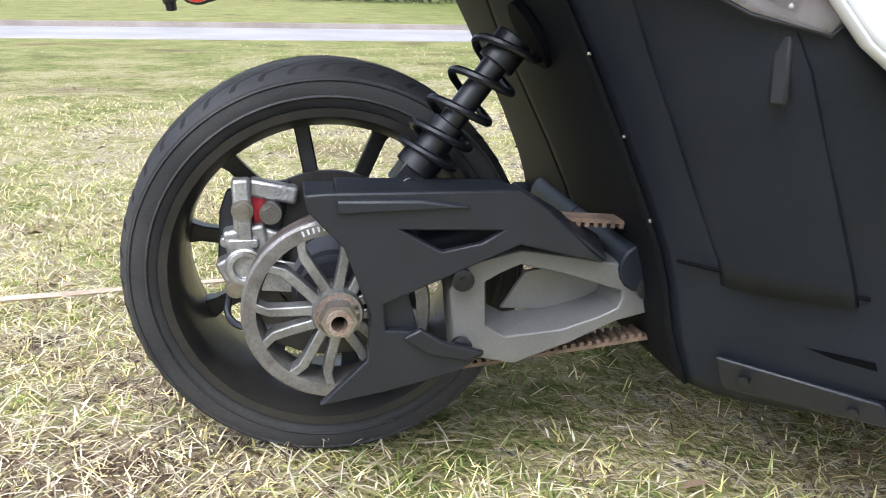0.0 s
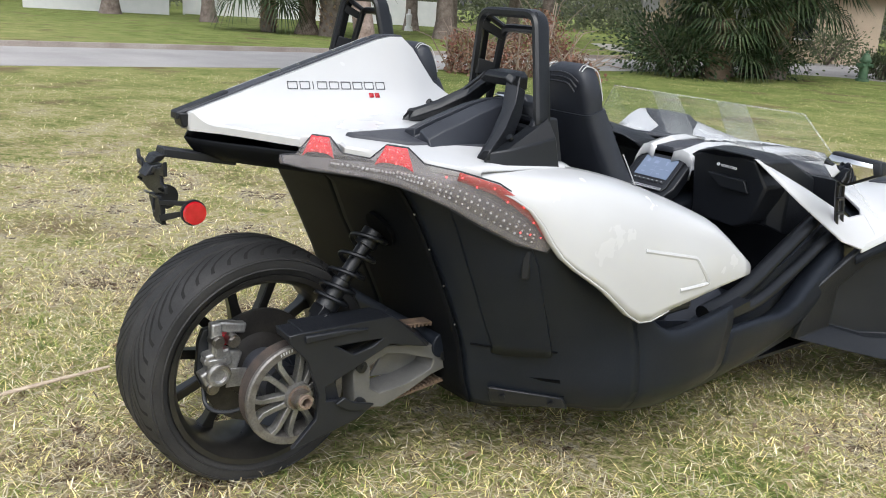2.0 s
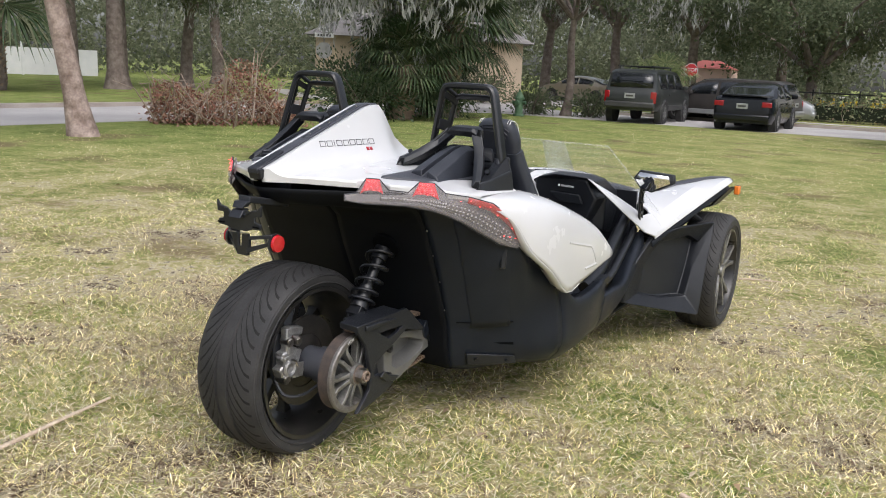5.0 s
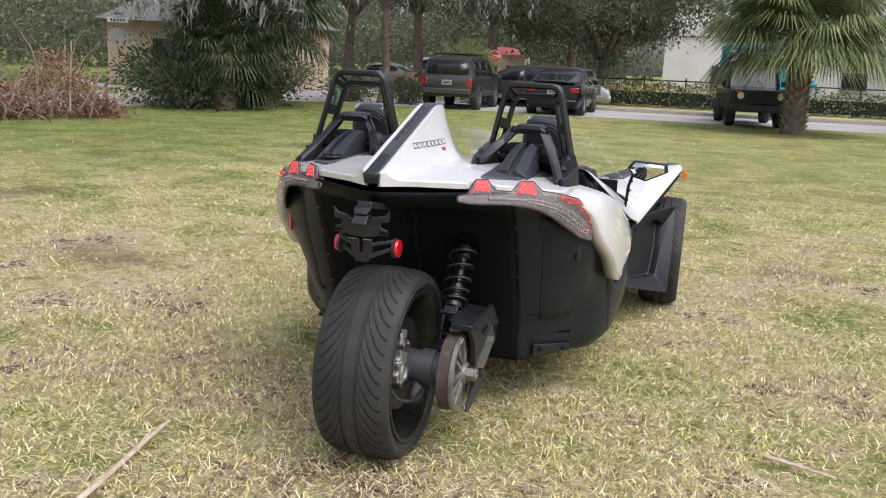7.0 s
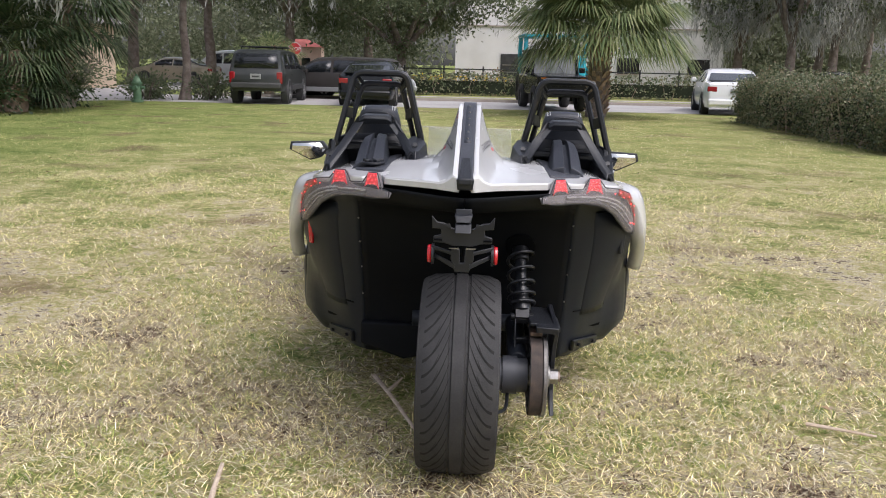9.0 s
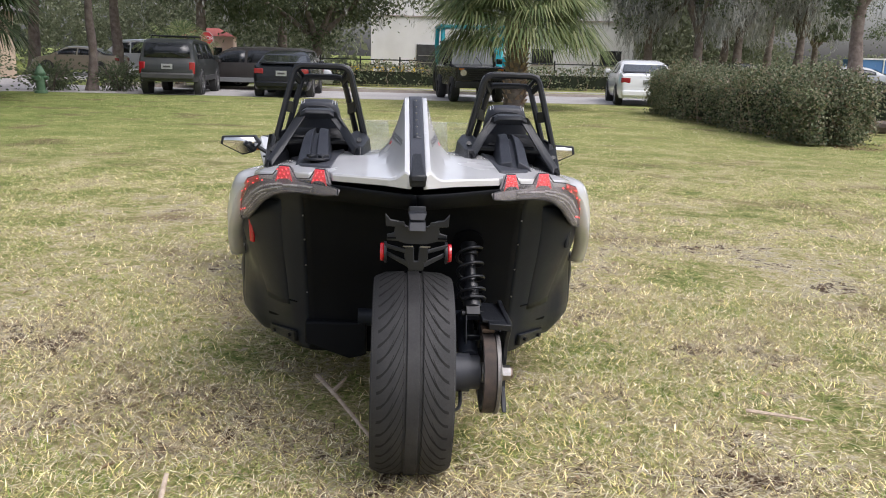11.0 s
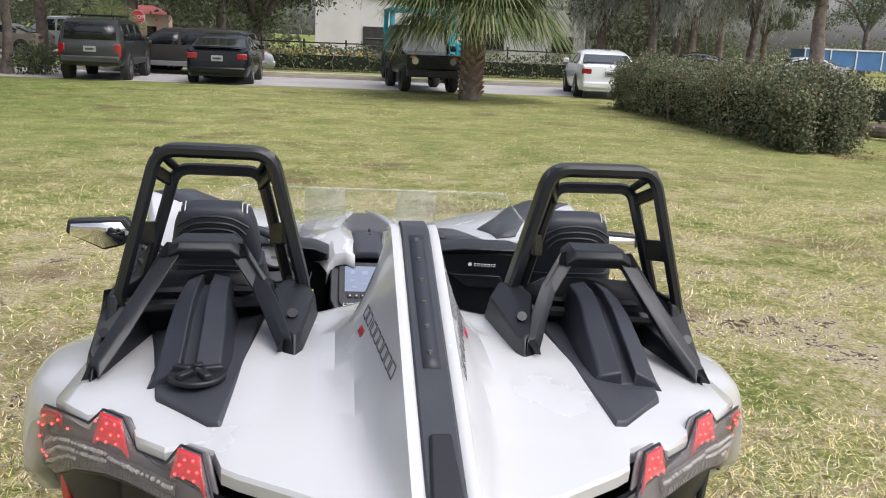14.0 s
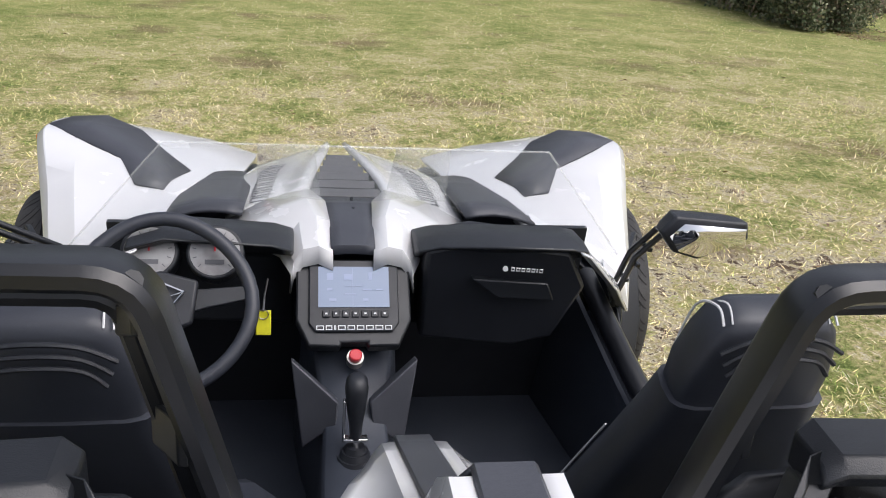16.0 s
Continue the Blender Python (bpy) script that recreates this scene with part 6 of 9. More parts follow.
def patch_mix(t, coords, base_out, amount=1.0):
    """Adds broad and small patchiness (green here, straw there) to a 0..1 value."""
    out = base_out
    for scale, amp, detail in ((1.3, 0.40, 5), (7.0, 0.20, 3), (0.28, 0.10, 2)):
        n = t.nodes.new("ShaderNodeTexNoise")
        n.inputs["Scale"].default_value, n.inputs["Detail"].default_value, n.inputs["Roughness"].default_value = scale, detail, 0.65
        t.links.new(coords, n.inputs["Vector"])
        r = t.nodes.new("ShaderNodeMapRange")
        r.inputs["From Min"].default_value, r.inputs["From Max"].default_value = 0.32, 0.68
        r.inputs["To Min"].default_value, r.inputs["To Max"].default_value = -amp * amount, amp * amount
        t.links.new(n.outputs["Fac"], r.inputs["Value"])
        a = t.nodes.new("ShaderNodeMath")
        a.operation = "ADD"
        t.links.new(r.outputs[0], a.inputs[0])
        t.links.new(out, a.inputs[1])
        out = a.outputs[0]
    # straw near the roadster, greener farther ahead
    sp = t.nodes.new("ShaderNodeSeparateXYZ")
    t.links.new(coords, sp.inputs[0])
    g = t.nodes.new("ShaderNodeMapRange")
    g.inputs["From Min"].default_value, g.inputs["From Max"].default_value = 2.4, 10.0
    g.inputs["To Min"].default_value, g.inputs["To Max"].default_value = 0.14, -0.03
    t.links.new(sp.outputs["Y"], g.inputs["Value"])
    gx = t.nodes.new("ShaderNodeMapRange")
    gx.inputs["From Min"].default_value, gx.inputs["From Max"].default_value = -8.0, -2.0
    gx.inputs["To Min"].default_value, gx.inputs["To Max"].default_value = -0.16, 0.0
    t.links.new(sp.outputs["X"], gx.inputs["Value"])
    gs = t.nodes.new("ShaderNodeMath")
    gs.operation = "ADD"
    t.links.new(g.outputs[0], gs.inputs[0])
    t.links.new(gx.outputs[0], gs.inputs[1])
    b = t.nodes.new("ShaderNodeMath")
    b.operation, b.use_clamp = "ADD", True
    t.links.new(out, b.inputs[0])
    t.links.new(gs.outputs[0], b.inputs[1])
    return b.outputs[0]


def grass_ramp(t, fac, k=1.0):
    r = t.nodes.new("ShaderNodeValToRGB")
    cols = ((0.0, (0.13, 0.19, 0.045)), (0.22, (0.28, 0.345, 0.10)), (0.42, (0.47, 0.47, 0.185)), (0.58, (0.66, 0.58, 0.28)), (0.74, (0.84, 0.73, 0.45)), (0.88, (0.94, 0.88, 0.68)), (0.95, (0.30, 0.21, 0.13)), (1.0, (0.15, 0.105, 0.07)))
    while len(r.color_ramp.elements) < len(cols):
        r.color_ramp.elements.new(0.5)
    for e, (p, c) in zip(r.color_ramp.elements, cols):
        e.position, e.color = p, (*[v * k for v in c], 1)
    t.links.new(fac, r.inputs["Fac"])
    return r.outputs["Color"]


def lawn_material():
    """Grass colours, darker under the near blades, brighter and more even beyond; brown soil patches over both."""
    m = bpy.data.materials.new("dry_and_green_lawn")
    m.use_nodes = True
    t = m.node_tree
    b = t.nodes["Principled BSDF"]
    b.inputs["Roughness"].default_value, b.inputs["Specular IOR Level"].default_value = 0.95, 0.1
    co = t.nodes.new("ShaderNodeTexCoord")
    n = t.nodes.new("ShaderNodeTexNoise")
    n.inputs["Scale"].default_value, n.inputs["Detail"].default_value, n.inputs["Roughness"].default_value = 26, 9, 0.78
    t.links.new(co.outputs["Object"], n.inputs["Vector"])
    r = t.nodes.new("ShaderNodeMapRange")
    r.inputs["From Min"].default_value, r.inputs["From Max"].default_value = 0.28, 0.72
    t.links.new(n.outputs["Fac"], r.inputs["Value"])
    f = patch_mix(t, co.outputs["Object"], r.outputs[0], 0.8)
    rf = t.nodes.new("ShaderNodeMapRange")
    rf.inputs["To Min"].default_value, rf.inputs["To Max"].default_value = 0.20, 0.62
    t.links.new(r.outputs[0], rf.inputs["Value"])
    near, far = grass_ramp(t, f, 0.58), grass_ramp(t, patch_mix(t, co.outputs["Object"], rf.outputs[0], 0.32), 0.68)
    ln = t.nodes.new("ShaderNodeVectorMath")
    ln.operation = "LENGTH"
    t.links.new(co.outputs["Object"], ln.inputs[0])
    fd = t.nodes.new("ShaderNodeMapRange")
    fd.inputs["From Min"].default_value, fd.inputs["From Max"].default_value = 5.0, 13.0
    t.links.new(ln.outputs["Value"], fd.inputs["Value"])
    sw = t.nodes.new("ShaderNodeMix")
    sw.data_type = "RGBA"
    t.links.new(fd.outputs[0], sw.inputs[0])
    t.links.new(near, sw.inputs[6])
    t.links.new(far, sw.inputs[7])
    br = t.nodes.new("ShaderNodeTexNoise")
    br.inputs["Scale"].default_value, br.inputs["Detail"].default_value = 0.8, 7
    t.links.new(co.outputs["Object"], br.inputs["Vector"])
    bf = t.nodes.new("ShaderNodeMapRange")
    bf.inputs["From Min"].default_value, bf.inputs["From Max"].default_value, bf.inputs["To Max"].default_value = 0.56, 0.70, 0.80
    t.links.new(br.outputs["Fac"], bf.inputs["Value"])
    x = t.nodes.new("ShaderNodeMix")
    x.data_type = "RGBA"
    x.inputs[7].default_value = (0.17, 0.12, 0.075, 1)
    t.links.new(bf.outputs[0], x.inputs[0])
    t.links.new(sw.outputs[2], x.inputs[6])
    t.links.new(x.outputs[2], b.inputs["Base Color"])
    n2 = t.nodes.new("ShaderNodeTexNoise")
    n2.inputs["Scale"].default_value, n2.inputs["Detail"].default_value = 45, 7
    t.links.new(co.outputs["Object"], n2.inputs["Vector"])
    p = t.nodes.new("ShaderNodeBump")
    p.inputs["Strength"].default_value, p.inputs["Distance"].default_value = 0.9, 0.05
    t.links.new(n2.outputs["Fac"], p.inputs["Height"])
    t.links.new(p.outputs[0], b.inputs["Normal"])
    return m


def blade_material(name="grass_blades", spread=1.0, k=1.52, patch=1.0):
    m = bpy.data.materials.new(name)
    m.use_nodes = True
    t = m.node_tree
    b = t.nodes["Principled BSDF"]
    b.inputs["Roughness"].default_value, b.inputs["Specular IOR Level"].default_value = 0.6, 0.3
    g = t.nodes.new("ShaderNodeNewGeometry")
    co = t.nodes.new("ShaderNodeTexCoord")
    sc_ = t.nodes.new("ShaderNodeMapRange")
    sc_.inputs["To Min"].default_value, sc_.inputs["To Max"].default_value = 0.5 - 0.5 * spread, 0.5 + 0.5 * spread
    t.links.new(g.outputs["Random Per Island"], sc_.inputs["Value"])
    f = patch_mix(t, co.outputs["Object"], sc_.outputs[0], patch)
    # some blades stand out pale, others are dull
    w1 = t.nodes.new("ShaderNodeMath")
    w1.operation, w1.inputs[1].default_value = "MULTIPLY", 37.7
    t.links.new(g.outputs["Random Per Island"], w1.inputs[0])
    w2 = t.nodes.new("ShaderNodeMath")
    w2.operation = "FRACT"
    t.links.new(w1.outputs[0], w2.inputs[0])
    w3 = t.nodes.new("ShaderNodeMapRange")
    w3.inputs["To Min"].default_value, w3.inputs["To Max"].default_value = 1.0 - 0.60 * spread, 1.0 + 0.25 * spread
    t.links.new(w2.outputs[0], w3.inputs["Value"])
    hs_ = t.nodes.new("ShaderNodeHueSaturation")
    t.links.new(w3.outputs[0], hs_.inputs["Value"])
    t.links.new(grass_ramp(t, f, k), hs_.inputs["Color"])
    col = hs_.outputs["Color"]
    t.links.new(col, b.inputs["Base Color"])
    tl = t.nodes.new("ShaderNodeBsdfTranslucent")
    t.links.new(col, tl.inputs["Color"])
    mx_ = t.nodes.new("ShaderNodeMixShader")
    mx_.inputs[0].default_value = 0.34
    t.links.new(b.outputs[0], mx_.inputs[1])
    t.links.new(tl.outputs[0], mx_.inputs[2])
    t.links.new(mx_.outputs[0], t.nodes["Material Output"].inputs["Surface"])
    return m


LAWN, BLADE = lawn_material(), blade_material()
BLADE_MID = blade_material("mid_grass_blades", 0.90, 1.52, 0.85)
BLADE_FAR = blade_material("far_grass_blades", 0.70, 1.05, 0.5)
bm = B()
bm.faces.new([bm.verts.new(p) for p in ((-900, -900, GROUND_Z), (900, -900, GROUND_Z), (900, 900, GROUND_Z), (-900, 900, GROUND_Z))])
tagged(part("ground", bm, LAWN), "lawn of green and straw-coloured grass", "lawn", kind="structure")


def raw_mesh(name, verts, faces, mat, parent=None, label="", smooth=False):
    me = bpy.data.meshes.new(name)
    me.from_pydata(verts, [], faces)
    me.materials.append(mat)
    if smooth:
        me.polygons.foreach_set("use_smooth", [True] * len(me.polygons))
    ob = new(name, me)
    if parent is not None:
        ob.parent = parent
    if label:
        ob["label"] = label
    return ob


def numpy_mesh(name, V, loops, starts, totals, mat, parent=None, label=""):
    """A mesh straight from arrays, for things with very many faces."""
    me = bpy.data.meshes.new(name)
    me.vertices.add(len(V))
    me.vertices.foreach_set("co", V.astype(np.float32).ravel())
    me.loops.add(len(loops))
    me.loops.foreach_set("vertex_index", loops.astype(np.int32))
    me.polygons.add(len(starts))
    me.polygons.foreach_set("loop_start", starts.astype(np.int32))
    me.polygons.foreach_set("loop_total", totals.astype(np.int32))
    me.materials.append(mat)
    me.update(calc_edges=True)
    ob = new(name, me)
    if parent is not None:
        ob.parent = parent
    if label:
        ob["label"] = label
    return ob


def grass_patch(name, n, x0, x1, y0, y1, length, width, seed, skip=None, mat=None, flat=0.0, label="matted blades of green and straw grass on the lawn"):
    """Bent blades lying every way: two quads' worth of triangles each."""
    rng = np.random.default_rng(seed)
    x, y = rng.uniform(x0, x1, n), rng.uniform(y0, y1, n)
    bare = np.sin(1.7 * x + 0.9 * y + 1.0) * np.sin(1.3 * y - 0.7 * x) + 0.55 * np.sin(4.1 * x + 2.0) * np.sin(3.7 * y + 0.6 * x) + 0.3 * np.sin(9.1 * x + 3.0 * y) * np.sin(8.3 * y)
    thin = rng.uniform(0, 1, n) < np.clip((bare - 0.32) * 2.0, 0, 0.80)
    # sparser behind the walk
    thin |= (y < -1.0 - 0.35 * np.maximum(0, -x)) & (rng.uniform(0, 1, n) < 0.7)
    x, y = x[~thin], y[~thin]
    n = len(x)
    # patches fade into one another at their edges
    edge = np.minimum(np.minimum(x - x0, x1 - x), np.minimum(y - y0, y1 - y))
    keep = rng.uniform(0, 1, n) < np.clip(edge / 0.8, 0, 1)
    if skip is not None:
        inside = np.minimum(np.minimum(x - skip[0], skip[1] - x), np.minimum(y - skip[2], skip[3] - y))
        keep &= rng.uniform(0, 1, n) > np.clip(inside / 0.8, 0, 1)
    x, y = x[keep], y[keep]
    n = len(x)
    a = rng.uniform(0, 2 * np.pi, n)
    L = length * rng.uniform(0.5, 1.5, n)
    w = width * rng.uniform(0.6, 1.3, n)
    lean = rng.uniform(0.80 + flat * 0.65, 1.55, n)
    bend = rng.uniform(0.0, 0.4, n)
    d = np.stack([np.cos(a), np.sin(a), np.zeros(n)], 1)
    s = np.stack([-np.sin(a), np.cos(a), np.zeros(n)], 1)
    up = np.array([0, 0, 1.0])
    base = np.stack([x, y, np.full(n, GROUND_Z - 0.004)], 1) + up * (rng.uniform(0, 0.018, n) + flat * 0.022)[:, None]
    m = base + d * (np.sin(lean) * L * 0.5)[:, None] + up * (np.cos(lean) * L * 0.5)[:, None]
    l2 = lean + bend
    tip = m + d * (np.sin(l2) * L * 0.5)[:, None] + up * np.maximum(np.cos(l2) * L * 0.5, -0.006)[:, None]
    hw = (w / 2)[:, None]
    V = np.stack([base - s * hw * 0.8, base + s * hw * 0.8, m + s * hw, m - s * hw, tip], 1).reshape(-1, 3)
    o = np.arange(n)[:, None] * 5
    loops = np.concatenate([o + np.array([0, 1, 2, 3]), o + np.array([3, 2, 4])], 1).ravel()
    totals = np.tile([4, 3], n)
    starts = np.concatenate([[0], np.cumsum(totals)[:-1]])
    return tagged(numpy_mesh(name, V, loops, starts, totals, mat or BLADE), label, "grass", kind="stuff")


NEAR = (-2.4, 3.2, -2.6, 2.6)
grass_patch("grass", 265000, *NEAR, 0.037, 0.0034, 3)
MID = (-5.5, 6.5, -4.2, 8.0)
grass_patch("grass", 295000, *MID, 0.034, 0.0042, 4, skip=NEAR, mat=BLADE_MID)
grass_patch("grass", 170000, -12.5, 12.0, -1.0, 24.0, 0.038, 0.0075, 5, skip=MID, mat=BLADE_FAR)

STRAW = tinted("dry_straw", [(0.52, 0.42, 0.27), (0.80, 0.72, 0.52), (0.92, 0.86, 0.68), (0.34, 0.26, 0.17), (0.70, 0.60, 0.40)], 0.6, 0.35)
grass_patch("straw", 26000, *NEAR, 0.075, 0.0030, 6, mat=STRAW, flat=0.85, label="dry pale straw strands lying on the lawn")
grass_patch("straw", 14000, -5.5, 6.5, -4.2, 3.6, 0.065, 0.0030, 7, skip=NEAR, mat=STRAW, flat=0.85, label="dry pale straw strands lying on the lawn")


def litter(name, n, x0, x1, y0, y1, size, colors, seed, label, category):
    """Fallen leaves and clippings, curled, lying on the grass."""
    rng = np.random.default_rng(seed)
    c = np.stack([rng.uniform(x0, x1, n), rng.uniform(y0, y1, n), GROUND_Z + 0.012 + rng.uniform(0, 0.02, n)], 1)
    a = rng.uniform(0, 2 * np.pi, n)
    L, w = size * rng.uniform(0.5, 1.4, n), size * rng.uniform(0.15, 0.45, n)
    d = np.stack([np.cos(a), np.sin(a), rng.uniform(-0.3, 0.3, n)], 1) * L[:, None] / 2
    s = np.stack([-np.sin(a), np.cos(a), rng.uniform(-0.3, 0.3, n)], 1) * w[:, None] / 2
    up = np.array([0, 0, 1.0]) * (w * 0.5)[:, None]
    V = np.stack([c - d, c - s + up, c + d, c + s + up], 1).reshape(-1, 3)
    o = np.arange(n)[:, None] * 4
    loops = (o + np.array([0, 1, 2, 3])).ravel()
    ob = numpy_mesh(name, V, loops, np.arange(n) * 4, np.full(n, 4), tinted(name + "_colours", colors))
    return tagged(ob, label, category, kind="stuff")


litter("dead_leaves", 1500, -6, 8, -4, 10, 0.05, [(0.25, 0.16, 0.09), (0.42, 0.30, 0.18), (0.55, 0.46, 0.33), (0.17, 0.10, 0.06)], 8, "scattered brown dead leaves on the lawn", "dead leaves")
litter("dead_leaves", 420, 7.4, 9.8, 11.4, 12.9, 0.06, [(0.28, 0.18, 0.11), (0.40, 0.28, 0.18), (0.22, 0.14, 0.09)], 9, "brown leaf litter at the foot of the hedge", "dead leaves")

# ---- road, kerb and far buildings ----
ASPHALT = material("pale_worn_asphalt", (0.33, 0.315, 0.31), 0.9, 0, (0.41, 0.395, 0.385), 0.7, 0.35, 60, 0.3, 120)
CONCRETE = material("weathered_concrete", (0.46, 0.44, 0.41), 0.9, 0, (0.34, 0.32, 0.29), 1.6, 0.35, 50, 0.3, 80)
KERB = material("stained_kerb", (0.30, 0.25, 0.22), 0.9, 0, (0.42, 0.38, 0.34), 1.2, 0.35, 30, 0.3, 80)
ZR = GROUND_Z + 0.006


def strip(name, pts, z, mat, label, cat, h=0.0):
    bm = B()
    slab(bm, [(x, y, z - 0.05) for x, y in pts], (0, 0, 0.05 + h))
    return tagged(part(name, bm, mat), label, cat, kind="structure")


strip("road", [(-18.2, -200), (-13.5, -200), (-13.5, 22.6), (-13.1, 24.2), (-12.0, 25.4), (-18.2, 25.4)], ZR, ASPHALT, "pale worn asphalt side road", "road")
strip("road", [(-18.2, 25.41), (-12.0, 25.41), (200, 26.2), (200, 31.2), (-11.5, 30.7), (-13.4, 32.0), (-13.8, 34), (-13.8, 200), (-18.2, 200)], ZR, ASPHALT, "pale worn asphalt road crossing ahead", "road")
strip("kerb", [(-18.45, -200), (-18.2, -200), (-18.2, 22.5), (-18.45, 22.5)], ZR, KERB, "low stained concrete kerb along the road", "kerb", 0.11)
strip("kerb", [(-11, 30.75), (200, 31.2), (200, 31.4), (-11, 30.95)], ZR, KERB, "low concrete kerb on the far side of the road", "kerb", 0.10)
strip("sidewalk", [(-30, 33.5), (-24, 28.2), (-19.5, 25.6), (-19.5, 27.0), (-24, 29.8), (-30, 35.2)], ZR, CONCRETE, "narrow pale concrete footpath", "footpath", 0.01)
strip("sidewalk", [(-12, 34.2), (60, 35.4), (60, 36.2), (-12, 35.0)], ZR, CONCRETE, "pale concrete footpath beyond the road", "footpath", 0.01)

WALL_W = material("white_metal_siding", (0.68, 0.67, 0.67), 0.7, 0, (0.60, 0.59, 0.58), 0.8, 0.15, 20)
WALL_B = material("beige_stucco", (0.52, 0.42, 0.31), 0.9, 0, (0.45, 0.36, 0.27), 1.2, 0.25, 60, 0.2, 60)
ROOF = material("grey_shingle", (0.16, 0.15, 0.15), 0.9, 0, (0.22, 0.21, 0.2), 3, 0.3, 40)
VINYL = material("white_vinyl", (0.75, 0.75, 0.76), 0.5, 0, (0.68, 0.69, 0.70), 2, 0.1, 30)
DARKGLASS = material("dark_glass", (0.010, 0.012, 0.014), 0.06, 0, (0.02, 0.022, 0.025), 2.0, spec=0.6)
# dark colour in place of the shade inside the doorway and wheel arches
DARK_IN = material("unlit_interior", (0.03, 0.03, 0.032), 0.8, 0, (0.05, 0.05, 0.05), 4)

wh = thing("warehouse", "large white metal-sided warehouse behind a fence", "warehouse", pose(6.5, 55, 0))
bm = B()
slab(bm, [(-8.2, 0, -0.1), (9, 0, -0.1), (9, 0, 6.6), (-8.2, 0, 7.2)], (0, 14, 0))
part("wall", bm, WALL_W, wh)
bm = B(); slab(bm, [(-8.5, -0.3, 7.2), (9.3, -0.3, 6.6), (9.3, -0.3, 6.8), (-8.5, -0.3, 7.4)], (0, 14.6, 0)); part("roof", bm, ROOF, wh)
bm = B(); box(bm, (0.4, -0.05, 3.85), (17, 0.1, 0.08)); part("wall_seam", bm, KERB, wh)
bm = B(); box(bm, (-4.2, -0.04, 1.05), (2.1, 0.12, 2.1)); part("doorway", bm, DARK_IN, wh, "open loading door drawn as a dark box")
bm = B()
for z in (0.5, 0.95, 1.4):
    box(bm, (-4.2, -0.12, z), (1.9, 0.06, 0.05))
part("shelf", bm, STEEL, wh)
for k in range(2):
    bm = B(); box(bm, (3.0 + 4.5 * k, -0.05, 1.5), (1.4, 0.1, 1.0)); w = part("window", bm, DARKGLASS, wh)
    bm = B(); box(bm, (3.0 + 4.5 * k, -0.10, 0.97), (1.6, 0.14, 0.07)); part("window_sill", bm, KERB, wh)
hs = thing("house", "beige stucco house with a low grey roof", "house", pose(-22.4, 36.6, 0, 0, 0, 32))
bm = B(); slab(bm, [(-5, -3, -0.1), (5, -3, -0.1), (5, 3, -0.1), (-5, 3, -0.1)], (0, 0, 2.9)); part("wall", bm, WALL_B, hs)
bm = B()
loft(bm, [[(-5.5, -3.5, 2.8), (5.5, -3.5, 2.8), (5.5, 3.5, 2.8), (-5.5, 3.5, 2.8)], [(-3, -0.3, 4.3), (3, -0.3, 4.3), (3, 0.3, 4.3), (-3, 0.3, 4.3)]]); part("roof", bm, ROOF, hs)
for x in (-2.5, 1.8):
    bm = B(); box(bm, (x, -3.02, 1.5), (1.1, 0.08, 1.1)); w = part("window", bm, DARKGLASS, hs)
    bm = B(); box(bm, (x, -3.05, 0.92), (1.3, 0.14, 0.07)); part("window_sill", bm, VINYL, hs)
bm = B(); box(bm, (-0.4, -3.2, 1.75), (0.65, 0.45, 0.45)); part("air_conditioner", bm, VINYL, hs, "white window air conditioner", bevel=0.02)
h3 = thing("house", "low salmon pink house with a dull red roof", "house", pose(-10.2, 50.5, 0, 0, 0, 8))
bm = B(); slab(bm, [(-2.4, 0, -0.1), (0.5, 0, -0.1), (0.5, 5, -0.1), (-2.4, 5, -0.1)], (0, 0, 2.3)); part("wall", bm, material("salmon_stucco", (0.74, 0.53, 0.46), 0.9, 0, (0.66, 0.46, 0.40), 1.2, 0.2, 60), h3)
bm = B(); loft(bm, [[(-2.5, -0.1, 2.2), (0.6, -0.1, 2.2), (0.6, 5.1, 2.2), (-2.5, 5.1, 2.2)], [(-1.4, 2.0, 2.7), (-0.4, 2.0, 2.7), (-0.4, 3.0, 2.7), (-1.4, 3.0, 2.7)]]); part("roof", bm, material("dull_red_roof_tiles", (0.40, 0.10, 0.08), 0.8, 0, (0.32, 0.08, 0.065), 3, 0.3, 40), h3)
bm = B(); box(bm, (-0.4, -0.02, 1.2), (0.5, 0.08, 0.7)); part("window", bm, DARKGLASS, h3)
h2 = thing("house", "plain white house beyond the far lawn", "house", pose(-52, 13.2, 0, 0, 0, 75))
bm = B(); slab(bm, [(-2.0, -3.0, -0.1), (5.5, -3.0, -0.1), (5.5, 5, -0.1), (-2.0, 5, -0.1)], (0, 0, 3.2)); part("wall", bm, VINYL, h2)
bm = B(); loft(bm, [[(-2.5, -3.5, 3.1), (6, -3.5, 3.1), (6, 5.5, 3.1), (-2.5, 5.5, 3.1)], [(0, 0.7, 4.7), (3, 0.7, 4.7), (3, 1.3, 4.7), (0, 1.3, 4.7)]]); part("roof", bm, ROOF, h2)
bm = B(); box(bm, (3.6, -3.02, 1.6), (1.4, 0.1, 1.3)); part("window", bm, DARKGLASS, h2)
fn = thing("fence", "white vinyl privacy fence beyond the far lawn", "fence", pose(-50, 19.5, 0, 0, 0, 78))
